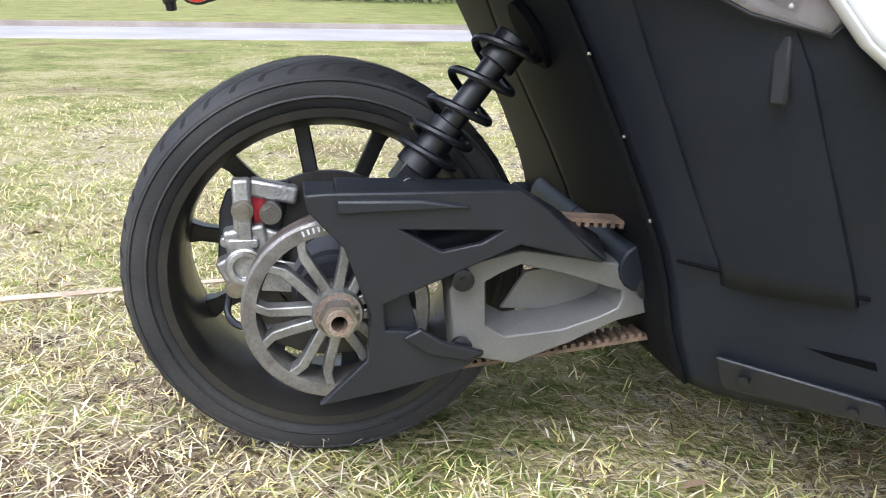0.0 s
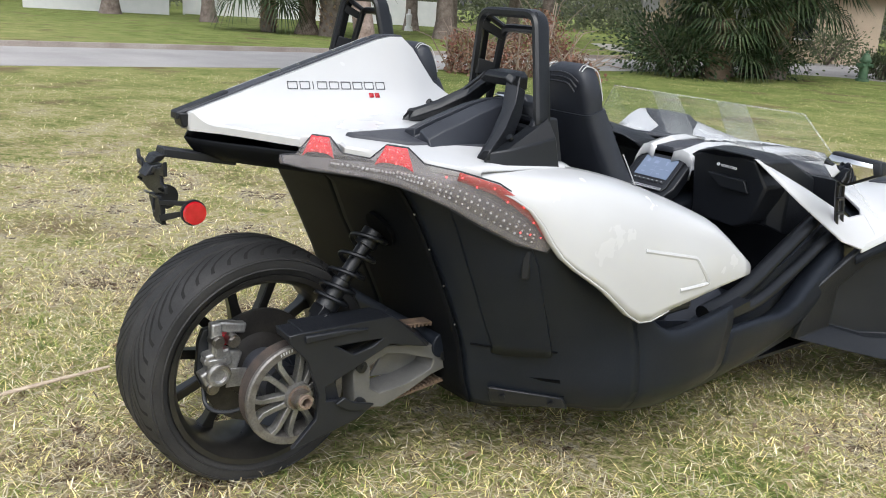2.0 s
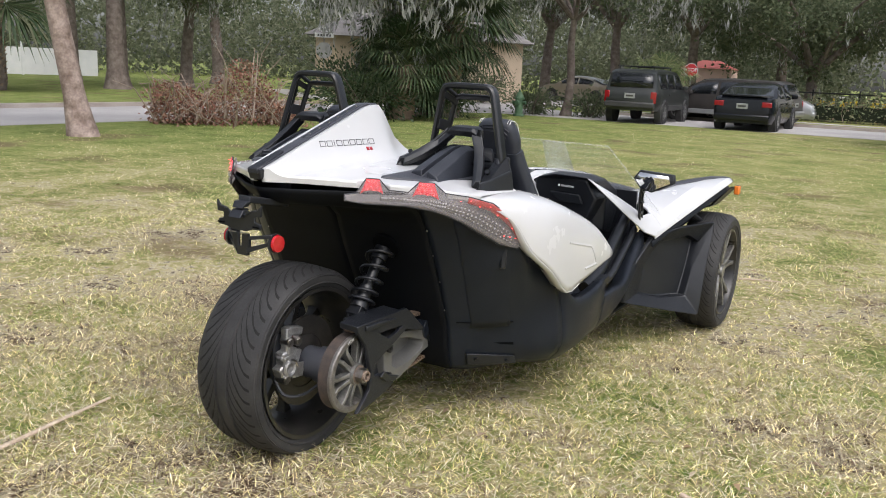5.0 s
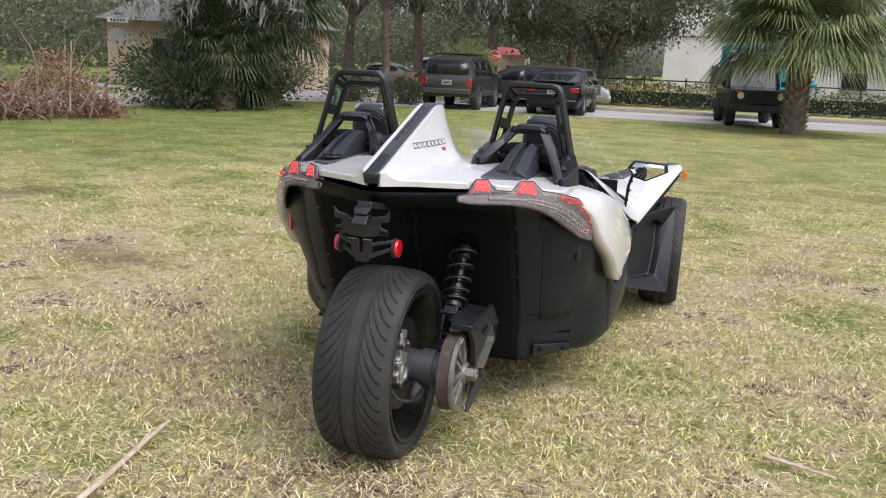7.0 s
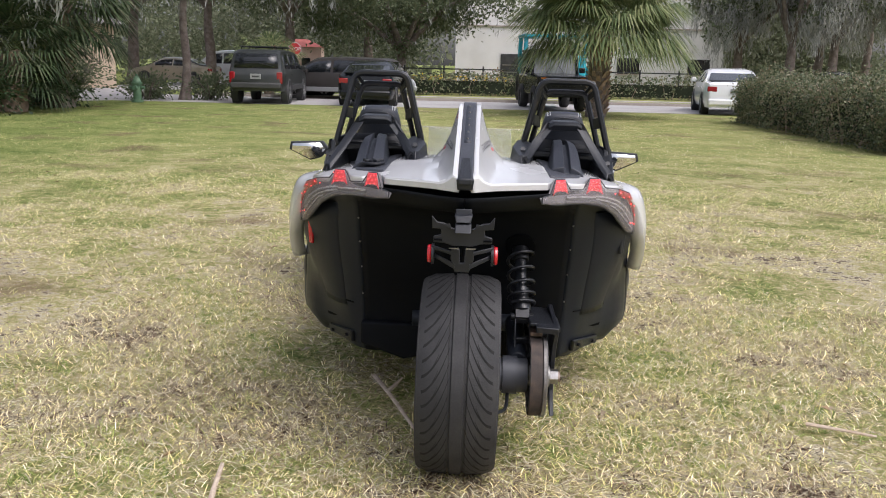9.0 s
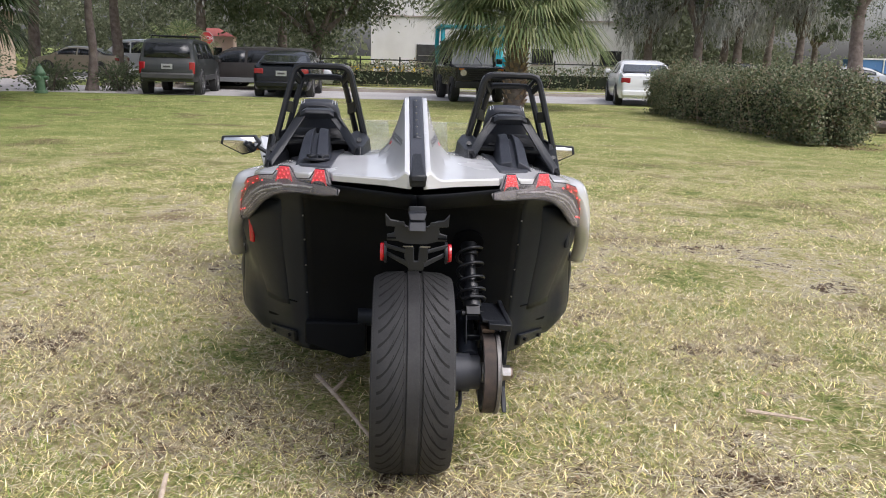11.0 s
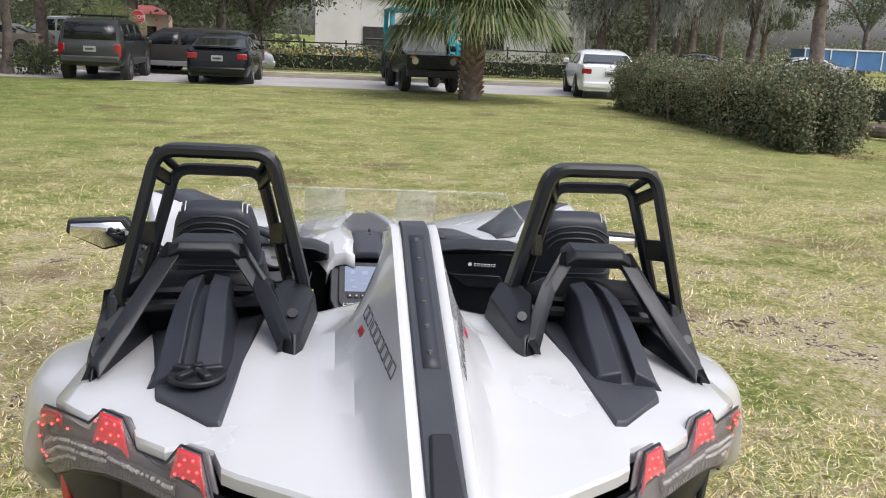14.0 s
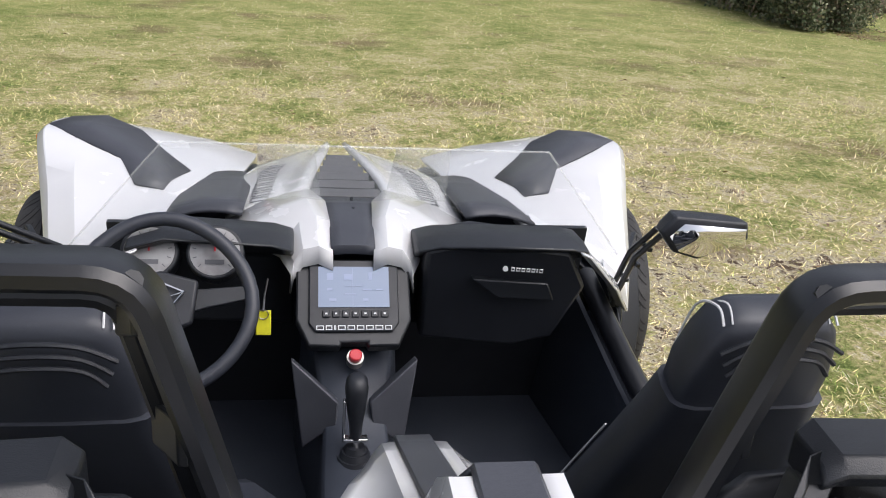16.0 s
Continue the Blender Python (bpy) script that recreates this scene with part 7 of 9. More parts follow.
for k in range(7):
    bm = B(); box(bm, (1.2 + 2.4 * k, 0, 0.83), (2.28, 0.05, 1.62)); part("fence_panel", bm, VINYL, fn)
    bm = B(); box(bm, (2.4 * k, 0, 0.95), (0.12, 0.12, 1.95)); bmesh.ops.create_cone(bm, cap_ends=True, segments=4, radius1=0.11, radius2=0.0, depth=0.1, matrix=pose(2.4 * k, 0, 1.97, 0, 0, 45)); part("fence_post", bm, VINYL, fn)

# metal fence, bicycles, far trailer
mf = thing("fence", "dark metal rail fence in front of the warehouse", "fence")
for z in (0.45, 1.15):
    bm = B(); rod(bm, (-5.5, 39.2, z), (17, 40.2, z), 0.03, seg=6); part("rail", bm, TUBE, mf)
for k in range(13):
    x = -5.5 + 1.87 * k
    bm = B(); rod(bm, (x, 39.2 + 0.044 * (x + 5.5), 0), (x, 39.2 + 0.044 * (x + 5.5), 1.3), 0.04, seg=6); part("post", bm, TUBE, mf)
bike = thing("bicycle", "small bicycle with yellow frame leaning on a fence", "bicycle", group="bicycles by the warehouse")
for x in (-0.5, 0.5):
    bm = B(); tube(bm, [(x + 0.33 * math.cos(a), 0, 0.34 + 0.33 * math.sin(a)) for a in [k * math.pi / 10 for k in range(20)]], 0.025, 6, closed=True); part("wheel", bm, RUBBER, bike)
bm = B()
for a, b in (((-0.5, 0.34), (0.0, 0.35)), ((0.0, 0.35), (-0.15, 0.85)), ((-0.15, 0.8), (0.4, 0.8)), ((0.0, 0.35), (0.4, 0.75)), ((0.5, 0.34), (0.38, 0.95)), ((-0.5, 0.34), (-0.13, 0.75))):
    rod(bm, (a[0], 0, a[1]), (b[0], 0, b[1]), 0.03, seg=6)
part("frame", bm, material("yellow_frame", (0.75, 0.52, 0.03), 0.4), bike)
bm = B(); box(bm, (-0.17, 0, 0.92), (0.25, 0.12, 0.06)); rod(bm, (0.38, -0.28, 0.98), (0.38, 0.28, 0.98), 0.02); part("saddle", bm, PLASTIC, bike)
bike.matrix_basis = pose(-1.1, 39.7, 0, 8, 0, 8)
for k, (x, r) in enumerate(((-0.1, -4), (0.9, 10), (2.0, 3), (-2.3, 12), (-3.2, 0), (4.6, 5))):
    copy_thing(bike, pose(x, 39.7 + 0.03 * k, 0, 8, 0, r))
tr = thing("trailer", "long blue and white box trailer parked far off", "trailer", pose(43.2, 66, 0, 0, 0, -4))
bm = B(); slab(bm, [(-6.5, 0, 0.5), (6.5, 0, 0.5), (6.5, 0, 2.0), (-6.5, 0, 2.0)], (0, 2.4, 0)); part("body", bm, material("blue_panels", (0.06, 0.16, 0.38), 0.5, 0, (0.08, 0.2, 0.42), 1.0), tr)
for k in range(7):
    bm = B(); box(bm, (-6.4 + 2.13 * k, -0.03, 1.3), (0.10, 0.06, 1.5)); part("post", bm, VINYL, tr)
bm = B(); box(bm, (0, -0.03, 2.05), (13.1, 0.1, 0.12)); part("top_rail", bm, VINYL, tr)
for x in (-4, 4):
    bm = B(); rod(bm, (x, 0.1, 0.45), (x, 0.35, 0.45), 0.45, seg=18); part("wheel", bm, RUBBER, tr)

# ---- vegetation ----
LEAF_OAK = tinted("oak_leaves", [(0.075, 0.10, 0.052), (0.12, 0.15, 0.082), (0.19, 0.21, 0.125), (0.10, 0.125, 0.072)], 0.6, 0.45)
# paler than the oak leaves: haze and lifted self-shade put into the colour
LEAF_FAR = tinted("hazed_distant_leaves", [(0.12, 0.14, 0.085), (0.18, 0.205, 0.125), (0.27, 0.28, 0.19), (0.15, 0.17, 0.11)], 0.7, 0.5)
MOSS = tinted("spanish_moss", [(0.34, 0.345, 0.325), (0.46, 0.46, 0.435), (0.24, 0.248, 0.235)], 0.9, 0.35)
BARK = material("grey_brown_bark", (0.13, 0.10, 0.085), 0.95, 0, (0.24, 0.20, 0.175), 5.0, 0.4, 30, 0.9, 18)
BARK_P = material("pink_grey_bark", (0.15, 0.105, 0.085), 0.95, 0, (0.38, 0.30, 0.265), 5.0, 0.5, 26, 1.0, 16)
PALM_BARK = material("palm_boots", (0.26, 0.18, 0.135), 0.95, 0, (0.42, 0.31, 0.24), 7.0, 0.4, 30, 0.8, 25)
FROND = tinted("palm_fronds", [(0.09, 0.13, 0.06), (0.15, 0.20, 0.085), (0.23, 0.27, 0.12), (0.33, 0.34, 0.18)], 0.45, 0.45)
FROND_D = tinted("dark_palm_fronds", [(0.03, 0.055, 0.025), (0.05, 0.08, 0.035), (0.08, 0.115, 0.05), (0.13, 0.13, 0.08)], 0.45, 0.25)
DRY = tinted("dry_red_leaves", [(0.22, 0.09, 0.07), (0.33, 0.17, 0.12), (0.30, 0.21, 0.15), (0.16, 0.07, 0.055)], 0.8, 0.2)
TWIG = material("pale_twigs", (0.36, 0.29, 0.23), 0.9, 0, (0.26, 0.19, 0.15), 6, 0.3, 40)
HEDGE = tinted("hedge_leaves", [(0.06, 0.085, 0.045), (0.11, 0.14, 0.075), (0.18, 0.205, 0.115), (0.30, 0.305, 0.19), (0.24, 0.17, 0.12)], 0.4, 0.3)


def leaves(name, C, size, mat, parent, seed, label="", aspect=0.55, droop=0.0):
    """Single leaves, one folded quad at each centre."""
    rng = np.random.default_rng(seed)
    n = len(C)
    d = rng.normal(size=(n, 3))
    d[:, 2] -= droop
    d /= np.linalg.norm(d, axis=1)[:, None]
    e = rng.normal(size=(n, 3))
    s = np.cross(d, e)
    s /= np.linalg.norm(s, axis=1)[:, None] + 1e-9
    L = size * rng.uniform(0.55, 1.35, n)[:, None]
    V = np.stack([C - d * L / 2, C + s * L * aspect / 2, C + d * L / 2, C - s * L * aspect / 2], 1).reshape(-1, 3)
    o = np.arange(n)[:, None] * 4
    return numpy_mesh(name, V, (o + np.array([0, 1, 2, 3])).ravel(), np.arange(n) * 4, np.full(n, 4), mat, parent, label)


def moss_tufts(name, A, length, parent, seed, per=22):
    """Grey beards: from each anchor a tapering column of short crossed wisps."""
    rng = np.random.default_rng(seed)
    n = len(A) * per
    L = np.repeat(length * rng.uniform(0.4, 1.3, len(A)), per)
    f = rng.uniform(0, 1, n)
    C = np.repeat(A, per, 0) + rng.normal(size=(n, 3)) * (0.20 * (1 - 0.75 * f))[:, None] * np.array([1, 1, 0.5])
    C[:, 2] -= f * L
    d = rng.normal(size=(n, 3)) * 0.34
    d[:, 2] = -1.0
    d *= (rng.uniform(0.12, 0.30, n) * length)[:, None] * 0.5
    a = rng.uniform(0, np.pi, n)
    w = np.stack([np.cos(a), np.sin(a), np.zeros(n)], 1) * rng.uniform(0.012, 0.034, n)[:, None]
    V = np.stack([C - d, C + w, C + d, C - w], 1).reshape(-1, 3)
    o = np.arange(n)[:, None] * 4
    return numpy_mesh(name, V, (o + np.array([0, 1, 2, 3])).ravel(), np.arange(n) * 4, np.full(n, 4), MOSS, parent, "grey hanging moss")


def oak(x, y, h, spread, seed, trunk_r=0.25, n_clump=46, per=210, leaf=0.22, low=0.42, moss=500, lean=(0, 0), mat=None, bark=None, label="live oak hung with grey moss"):
    rnd = random.Random(seed)
    rng = np.random.default_rng(seed)
    t = thing("tree", label, "tree", pose(x, y, GROUND_Z))
    fork = h * low
    bm = B()
    top = Vector((lean[0], lean[1], fork))
    tr_ = smooth_path([(0, 0, -0.1), (lean[0] * 0.25 + rnd.uniform(-.1, .1), lean[1] * 0.25, fork * 0.35), (lean[0] * 0.6, lean[1] * 0.6 + rnd.uniform(-.1, .1), fork * 0.7), top], 4)
    tube(bm, tr_, [trunk_r * (1.5 - 0.5 * min(1, i / 2)) * (1 - 0.4 * i / (len(tr_) - 1)) for i in range(len(tr_))], 12)
    tips = []
    for k in range(7):
        a = 2 * math.pi * k / 7 + rnd.uniform(-.3, .3)
        r = spread * rnd.uniform(0.55, 1.0)
        e = top + Vector((r * math.cos(a), r * math.sin(a), (h - fork) * rnd.uniform(0.25, 0.9)))
        m_ = top.lerp(e, 0.5) + Vector((0, 0, (h - fork) * 0.12))
        pth = smooth_path([top - Vector((0, 0, 0.2)), m_, e], 4)
        tube(bm, pth, [trunk_r * 0.5 * (1 - 0.85 * i / (len(pth) - 1)) for i in range(len(pth))], 7)
        tips += [pth[i] for i in range(3, len(pth))]
    part("trunk", bm, bark or BARK, t, angle=60)
    cl = []
    for k in range(n_clump):
        b = tips[rnd.randrange(len(tips))]
        cl.append((b.x + rnd.gauss(0, spread * 0.22), b.y + rnd.gauss(0, spread * 0.22), min(h, b.z + rnd.gauss(0, h * 0.09)), rnd.uniform(0.5, 1.0) * spread * 0.26))
    per = int(per * 1.72)
    C = np.concatenate([np.array(c[:3]) + rng.normal(size=(per, 3)) * np.array([1, 1, 0.62]) * c[3] * 0.58 for c in cl])
    leaves("crown", C, leaf * 0.62, mat or LEAF_OAK, t, seed + 1)
    if moss:
        at_ = C[rng.integers(0, len(C), moss // 6 + 12)]
        tagged(moss_tufts("hanging_moss", at_, 1.25 if moss < 2500 else 1.7, t, seed + 2), kind="stuff")
    return t


def palm(x, y, th, r, n, seed, trunk_r=0.2, mat=None, label="cabbage palm with a booted trunk", hang=1.15, low=-0.55, leaflets=34, boots=True, slim=0.022):
    rnd = random.Random(seed)
    t = thing("palm_tree", label, "palm tree", pose(x, y, GROUND_Z))
    bm = B()
    pts = [(rnd.uniform(-.04, .04), rnd.uniform(-.04, .04), th * k / 8 - 0.05) for k in range(9)]
    tube(bm, pts, [trunk_r * (1.18 - 0.15 * k / 8 + 0.05 * (k % 2)) for k in range(9)], 14)
    # darker bark than the boots: shade of the gaps between them as colour
    part("trunk", bm, BARK if boots else PALM_BARK, t, angle=40)
    if boots:
        V, F = [], []
        for k in range(int(th / 0.13)):
            for j in range(6):
                a = 2 * math.pi * (j + 0.5 * (k % 2)) / 6 + rnd.uniform(-.15, .15)
                z = 0.06 + 0.13 * k
                d, s = Vector((math.cos(a), math.sin(a), 0)), Vector((-math.sin(a), math.cos(a), 0))
                b = d * trunk_r * 0.95 + Vector((0, 0, z))
                o = len(V)
                for q in (b - s * 0.085, b + s * 0.085, b + d * 0.15 + s * 0.035 + Vector((0, 0, 0.20)), b + d * 0.15 - s * 0.035 + Vector((0, 0, 0.20)), b + d * 0.0 + Vector((0, 0, 0.17))):
                    V.append(q)
                F += [(o, o + 1, o + 2, o + 3), (o + 1, o + 4, o + 2), (o, o + 3, o + 4)]
        raw_mesh("trunk_boot", V, F, PALM_BARK, t)
    V, F = [], []
    stalks = B()
    for k in range(n):
        a = 2 * math.pi * k * 0.382 + rnd.uniform(-.25, .25)
        el = low + (1.25 - low) * (k / n) ** 0.8 + rnd.uniform(-.15, .15)
        d = Vector((math.cos(a) * math.cos(el), math.sin(a) * math.cos(el), math.sin(el)))
        c0 = Vector((0, 0, th)) + d * 0.1
        L = r * rnd.uniform(0.42, 0.56)
        hub = c0 + d * L + Vector((0, 0, -0.10 * L))
        tube(stalks, [c0, c0.lerp(hub, 0.5) + Vector((0, 0, 0.05)), hub], 0.018, 5)
        s = d.cross(Vector((0, 0, 1)))
        if s.length < 0.1:
            s = Vector((1, 0, 0))
        s.normalize()
        nrm = s.cross(d).normalized()
        R = r * rnd.uniform(0.5, 0.68)
        for j in range(leaflets):
            b = (j / (leaflets - 1) - 0.5) * 3.9
            dir_ = (d * math.cos(b) + s * math.sin(b)).normalized()
            ln = R * (0.62 + 0.38 * math.cos(b * 0.5)) * rnd.uniform(0.85, 1.1)
            sd = (s * math.cos(b) - d * math.sin(b)).normalized()
            w = slim * R
            mid = hub + dir_ * ln * 0.55 + nrm * 0.06 * (1 if j % 2 else -1) * R * 0.5
            tip = hub + dir_ * ln * 0.92 + Vector((0, 0, -hang * 0.28 * ln))
            o = len(V)
            V += [hub, mid + sd * w, tip, mid - sd * w]
            F.append((o, o + 1, o + 2, o + 3))
    part("frond_stalk", stalks, material("frond_stalk_green", (0.12, 0.15, 0.05), 0.6), t)
    raw_mesh("crown", V, F, mat or FROND, t)
    return t


# near trees and palms
oak(-11.0, 7.55, 9.0, 3.2, 21, 0.20, 40, 160, 0.24, 0.55, 200, (-0.8, -0.7), bark=BARK_P, label="tall pinkish-grey tree beside the road")
oak(-10.1, 26.9, 7.0, 4.2, 22, 0.17, 44, 170, 0.24, 0.5, 500, (0.1, 0))
palm(3.35, 22.4, 2.45, 2.75, 78, 31, 0.25, low=-0.3, hang=1.35, leaflets=54, slim=0.015)
palm(-27.9, 16.7, 4.2, 3.6, 26, 32, 0.42, FROND_D, "thick palm with a booted trunk across the road")
oak(-29.0, 16.2, 9, 3.8, 23, 0.36, 30, 150, 0.3, 0.6, 150, bark=BARK_P, label="tall tree beside a palm across the road")
for i, (x, y, r, h) in enumerate(((-29.2, 23.2, 0.42, 10), (-38.5, 28.0, 0.36, 11), (-44.9, 13.6, 0.42, 11), (-38.5, 16.2, 0.33, 10), (-30.7, 24.6, 0.4, 10), (-31.0, 28.8, 0.34, 9), (-36.5, 36.5, 0.4, 11), (-27.0, 44.0, 0.4, 11), (-19.5, 46.0, 0.35, 10))):
    oak(x, y, h, 4.8, 40 + i, r, 40, 150, 0.32, 0.42 if i > 3 else 0.55, 520, (0.3 * (i % 3 - 1), 0), label="tall moss-hung tree on the far lawn")
palm(-11.6, 18.5, 1.5, 1.8, 40, 33, 0.3, FROND_D, "dark palm clump with drooping fronds", boots=False)
palm(-12.6, 21.4, 1.6, 2.0, 40, 34, 0.25, FROND_D, "dark palm clump with drooping fronds", boots=False)
palm(-11.5, 20.9, 2.8, 2.4, 60, 35, 0.3, FROND_D, "dark palm clump with drooping fronds", boots=True)
oak(-12.5, 19.8, 7.0, 4.4, 24, 0.4, 64, 190, 0.22, 0.36, 1800, label="moss-hung oak standing over a palm clump")
palm(-29.9, 15.0, 2.3, 2.8, 34, 38, 0.25, FROND_D, "low palm with drooping fronds across the road", hang=1.5)
oak(-19.6, 30.0, 8.5, 4.6, 25, 0.34, 56, 170, 0.26, 0.36, 1400, label="moss-hung oak in front of the beige house")
shrub_at = ((-17.0, 33.6, 1.5, 1.5, 2600), (-20.2, 32.2, 1.4, 1.3, 2400))
palm(-21.0, 33.0, 2.4, 2.4, 22, 36, 0.2, FROND, "small palm beside the beige house")
palm(-8.8, 33.5, 1.2, 1.8, 20, 37, 0.18, FROND, "small palm beside the road")
# trees beyond the far road
for i, (x, y, h, s, m_) in enumerate(((-3.9, 40.5, 7.2, 5.2, 260), (-9.5, 41, 9, 5, 700), (-14.5, 44, 10, 5, 700), (-6.5, 48, 10, 5, 300), (14.2, 47, 10, 4.2, 3600), (16.2, 44.5, 10, 3.6, 3600), (20.5, 52, 11, 4.6, 3600), (25.5, 57, 11, 4.5, 3000), (17.4, 30.2, 9, 3.0, 500), (33, 66, 7, 3.5, 200), (44, 70, 9, 5, 300), (19.0, 46, 10, 4.2, 3600), (23, 47, 10, 4, 3000))):
    oak(x, y, h, s, 60 + i, 0.32, 84 if i == 0 else 52 if i < 4 else 27, 210 if i < 4 else 180, 0.30, 0.30 if i in (0, 4, 5, 6, 11, 12) else 0.42, m_, label="broad moss-hung tree beyond the road" if m_ > 300 else "broad dark green tree beyond the road")
# far woods
def woods(name, pts, seed, n, hgt, leaf=0.34):
    rng = np.random.default_rng(seed)
    P = np.array(pts, float)
    seg = rng.integers(0, len(P) - 1, n)
    f = rng.uniform(0, 1, n)[:, None]
    C = P[seg] * (1 - f) + P[seg + 1] * f
    lump = 0.66 + 0.22 * np.sin(C[:, 0] * 0.31 + seed) * np.cos(C[:, 1] * 0.23) + 0.12 * np.sin(C[:, 0] * 1.1 + C[:, 1] * 0.9)
    z = rng.uniform(0, 1, n) ** 0.8 * hgt * lump
    C3 = np.stack([C[:, 0] + rng.normal(size=n) * 2.2, C[:, 1] + rng.normal(size=n) * 2.2, z], 1)
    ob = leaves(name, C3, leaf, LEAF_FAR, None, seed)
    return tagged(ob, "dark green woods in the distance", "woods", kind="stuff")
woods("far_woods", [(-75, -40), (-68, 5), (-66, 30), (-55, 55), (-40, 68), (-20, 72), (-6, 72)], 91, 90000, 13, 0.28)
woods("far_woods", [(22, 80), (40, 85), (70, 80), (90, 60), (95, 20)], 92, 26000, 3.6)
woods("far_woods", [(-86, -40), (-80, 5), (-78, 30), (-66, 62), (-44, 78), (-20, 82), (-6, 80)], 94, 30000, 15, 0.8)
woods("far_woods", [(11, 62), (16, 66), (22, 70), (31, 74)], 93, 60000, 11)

# shrubs, brush pile and hedges
def shrub(x, y, r, h, n, seed, mat, label, leaf=0.11):
    rng = np.random.default_rng(seed)
    t = thing("shrub", label, "shrub", pose(x, y, GROUND_Z))
    bm = B()
    rnd = random.Random(seed)
    for k in range(9):
        a = rnd.uniform(0, 6.28)
        tube(bm, [(0, 0, 0), (0.4 * r * math.cos(a), 0.4 * r * math.sin(a), h * 0.5), (0.8 * r * math.cos(a), 0.8 * r * math.sin(a), h * 0.9)], [0.03, 0.02, 0.006], 5)
    part("stem", bm, BARK, t)
    C = rng.normal(size=(n, 3)) * np.array([r * 0.42, r * 0.42, h * 0.24]) + np.array([0, 0, h * 0.5])
    C[:, 2] = np.abs(C[:, 2])
    leaves("foliage", C, leaf, mat, t, seed)
    return t
shrub(-13.4, 18.6, 1.6, 1.7, 3600, 71, FROND_D, "dark leafy shrub beside the road")
shrub(-12.0, 17.4, 1.5, 1.4, 3200, 72, FROND_D, "dark leafy shrub beside the road")
shrub(-11.7, 20.6, 1.1, 1.0, 2400, 73, FROND_D, "dark leafy shrub at the foot of the palms")
shrub(-11.2, 26.4, 1.0, 0.9, 1800, 74, LEAF_OAK, "low shrub beside the hydrant")
shrub(-9.3, 27.2, 0.9, 0.9, 1600, 75, LEAF_OAK, "low shrub at the foot of a tree")
for k, (x, y, r_, h_, n_) in enumerate(shrub_at):
    shrub(x, y, r_, h_, n_, 171 + k, LEAF_OAK, "leafy shrub in front of the beige house")
bp = thing("brush_pile", "heap of cut branches with dry reddish leaves by the road", "brush pile", pose(-12.1, 12.2, GROUND_Z, 0, 0, 62))
rnd = random.Random(77)
bm = B()
for k in range(150):
    x0 = rnd.uniform(-1.7, 1.6)
    hh = 1.35 * math.exp(-((x0 - 0.35) / 0.75) ** 2) + 0.75 * math.exp(-((x0 + 1.3) / 0.8) ** 2) + 0.25
    a = rnd.uniform(0, 6.28)
    L = rnd.uniform(0.5, 1.4)
    p0 = Vector((x0, rnd.gauss(0, 0.45), rnd.uniform(0, 0.25)))
    p1 = p0 + Vector((math.cos(a) * L * 0.5, math.sin(a) * L * 0.35, rnd.uniform(0.1, 0.9) * hh))
    p2 = p1 + Vector((math.cos(a + rnd.uniform(-.6, .6)) * L * 0.4, math.sin(a) * L * 0.3, rnd.uniform(-0.2, 0.35) * hh))
    tube(bm, [p0, p1, p2], [rnd.uniform(0.010, 0.028), 0.011, 0.004], 5)
part("branch", bm, TWIG, bp, "bare pale branches")
rng = np.random.default_rng(78)
xx = rng.uniform(-1.7, 1.6, 9000)
hh = 1.25 * np.exp(-((xx - 0.35) / 0.65) ** 2) + 0.7 * np.exp(-((xx + 1.3) / 0.7) ** 2) + 0.22
C = np.stack([xx, rng.normal(size=9000) * 0.42, rng.uniform(0, 1, 9000) ** 1.1 * hh], 1)
leaves("dry_leaf", C[:7000], 0.075, DRY, bp, 79, "dry reddish leaves", 0.6)
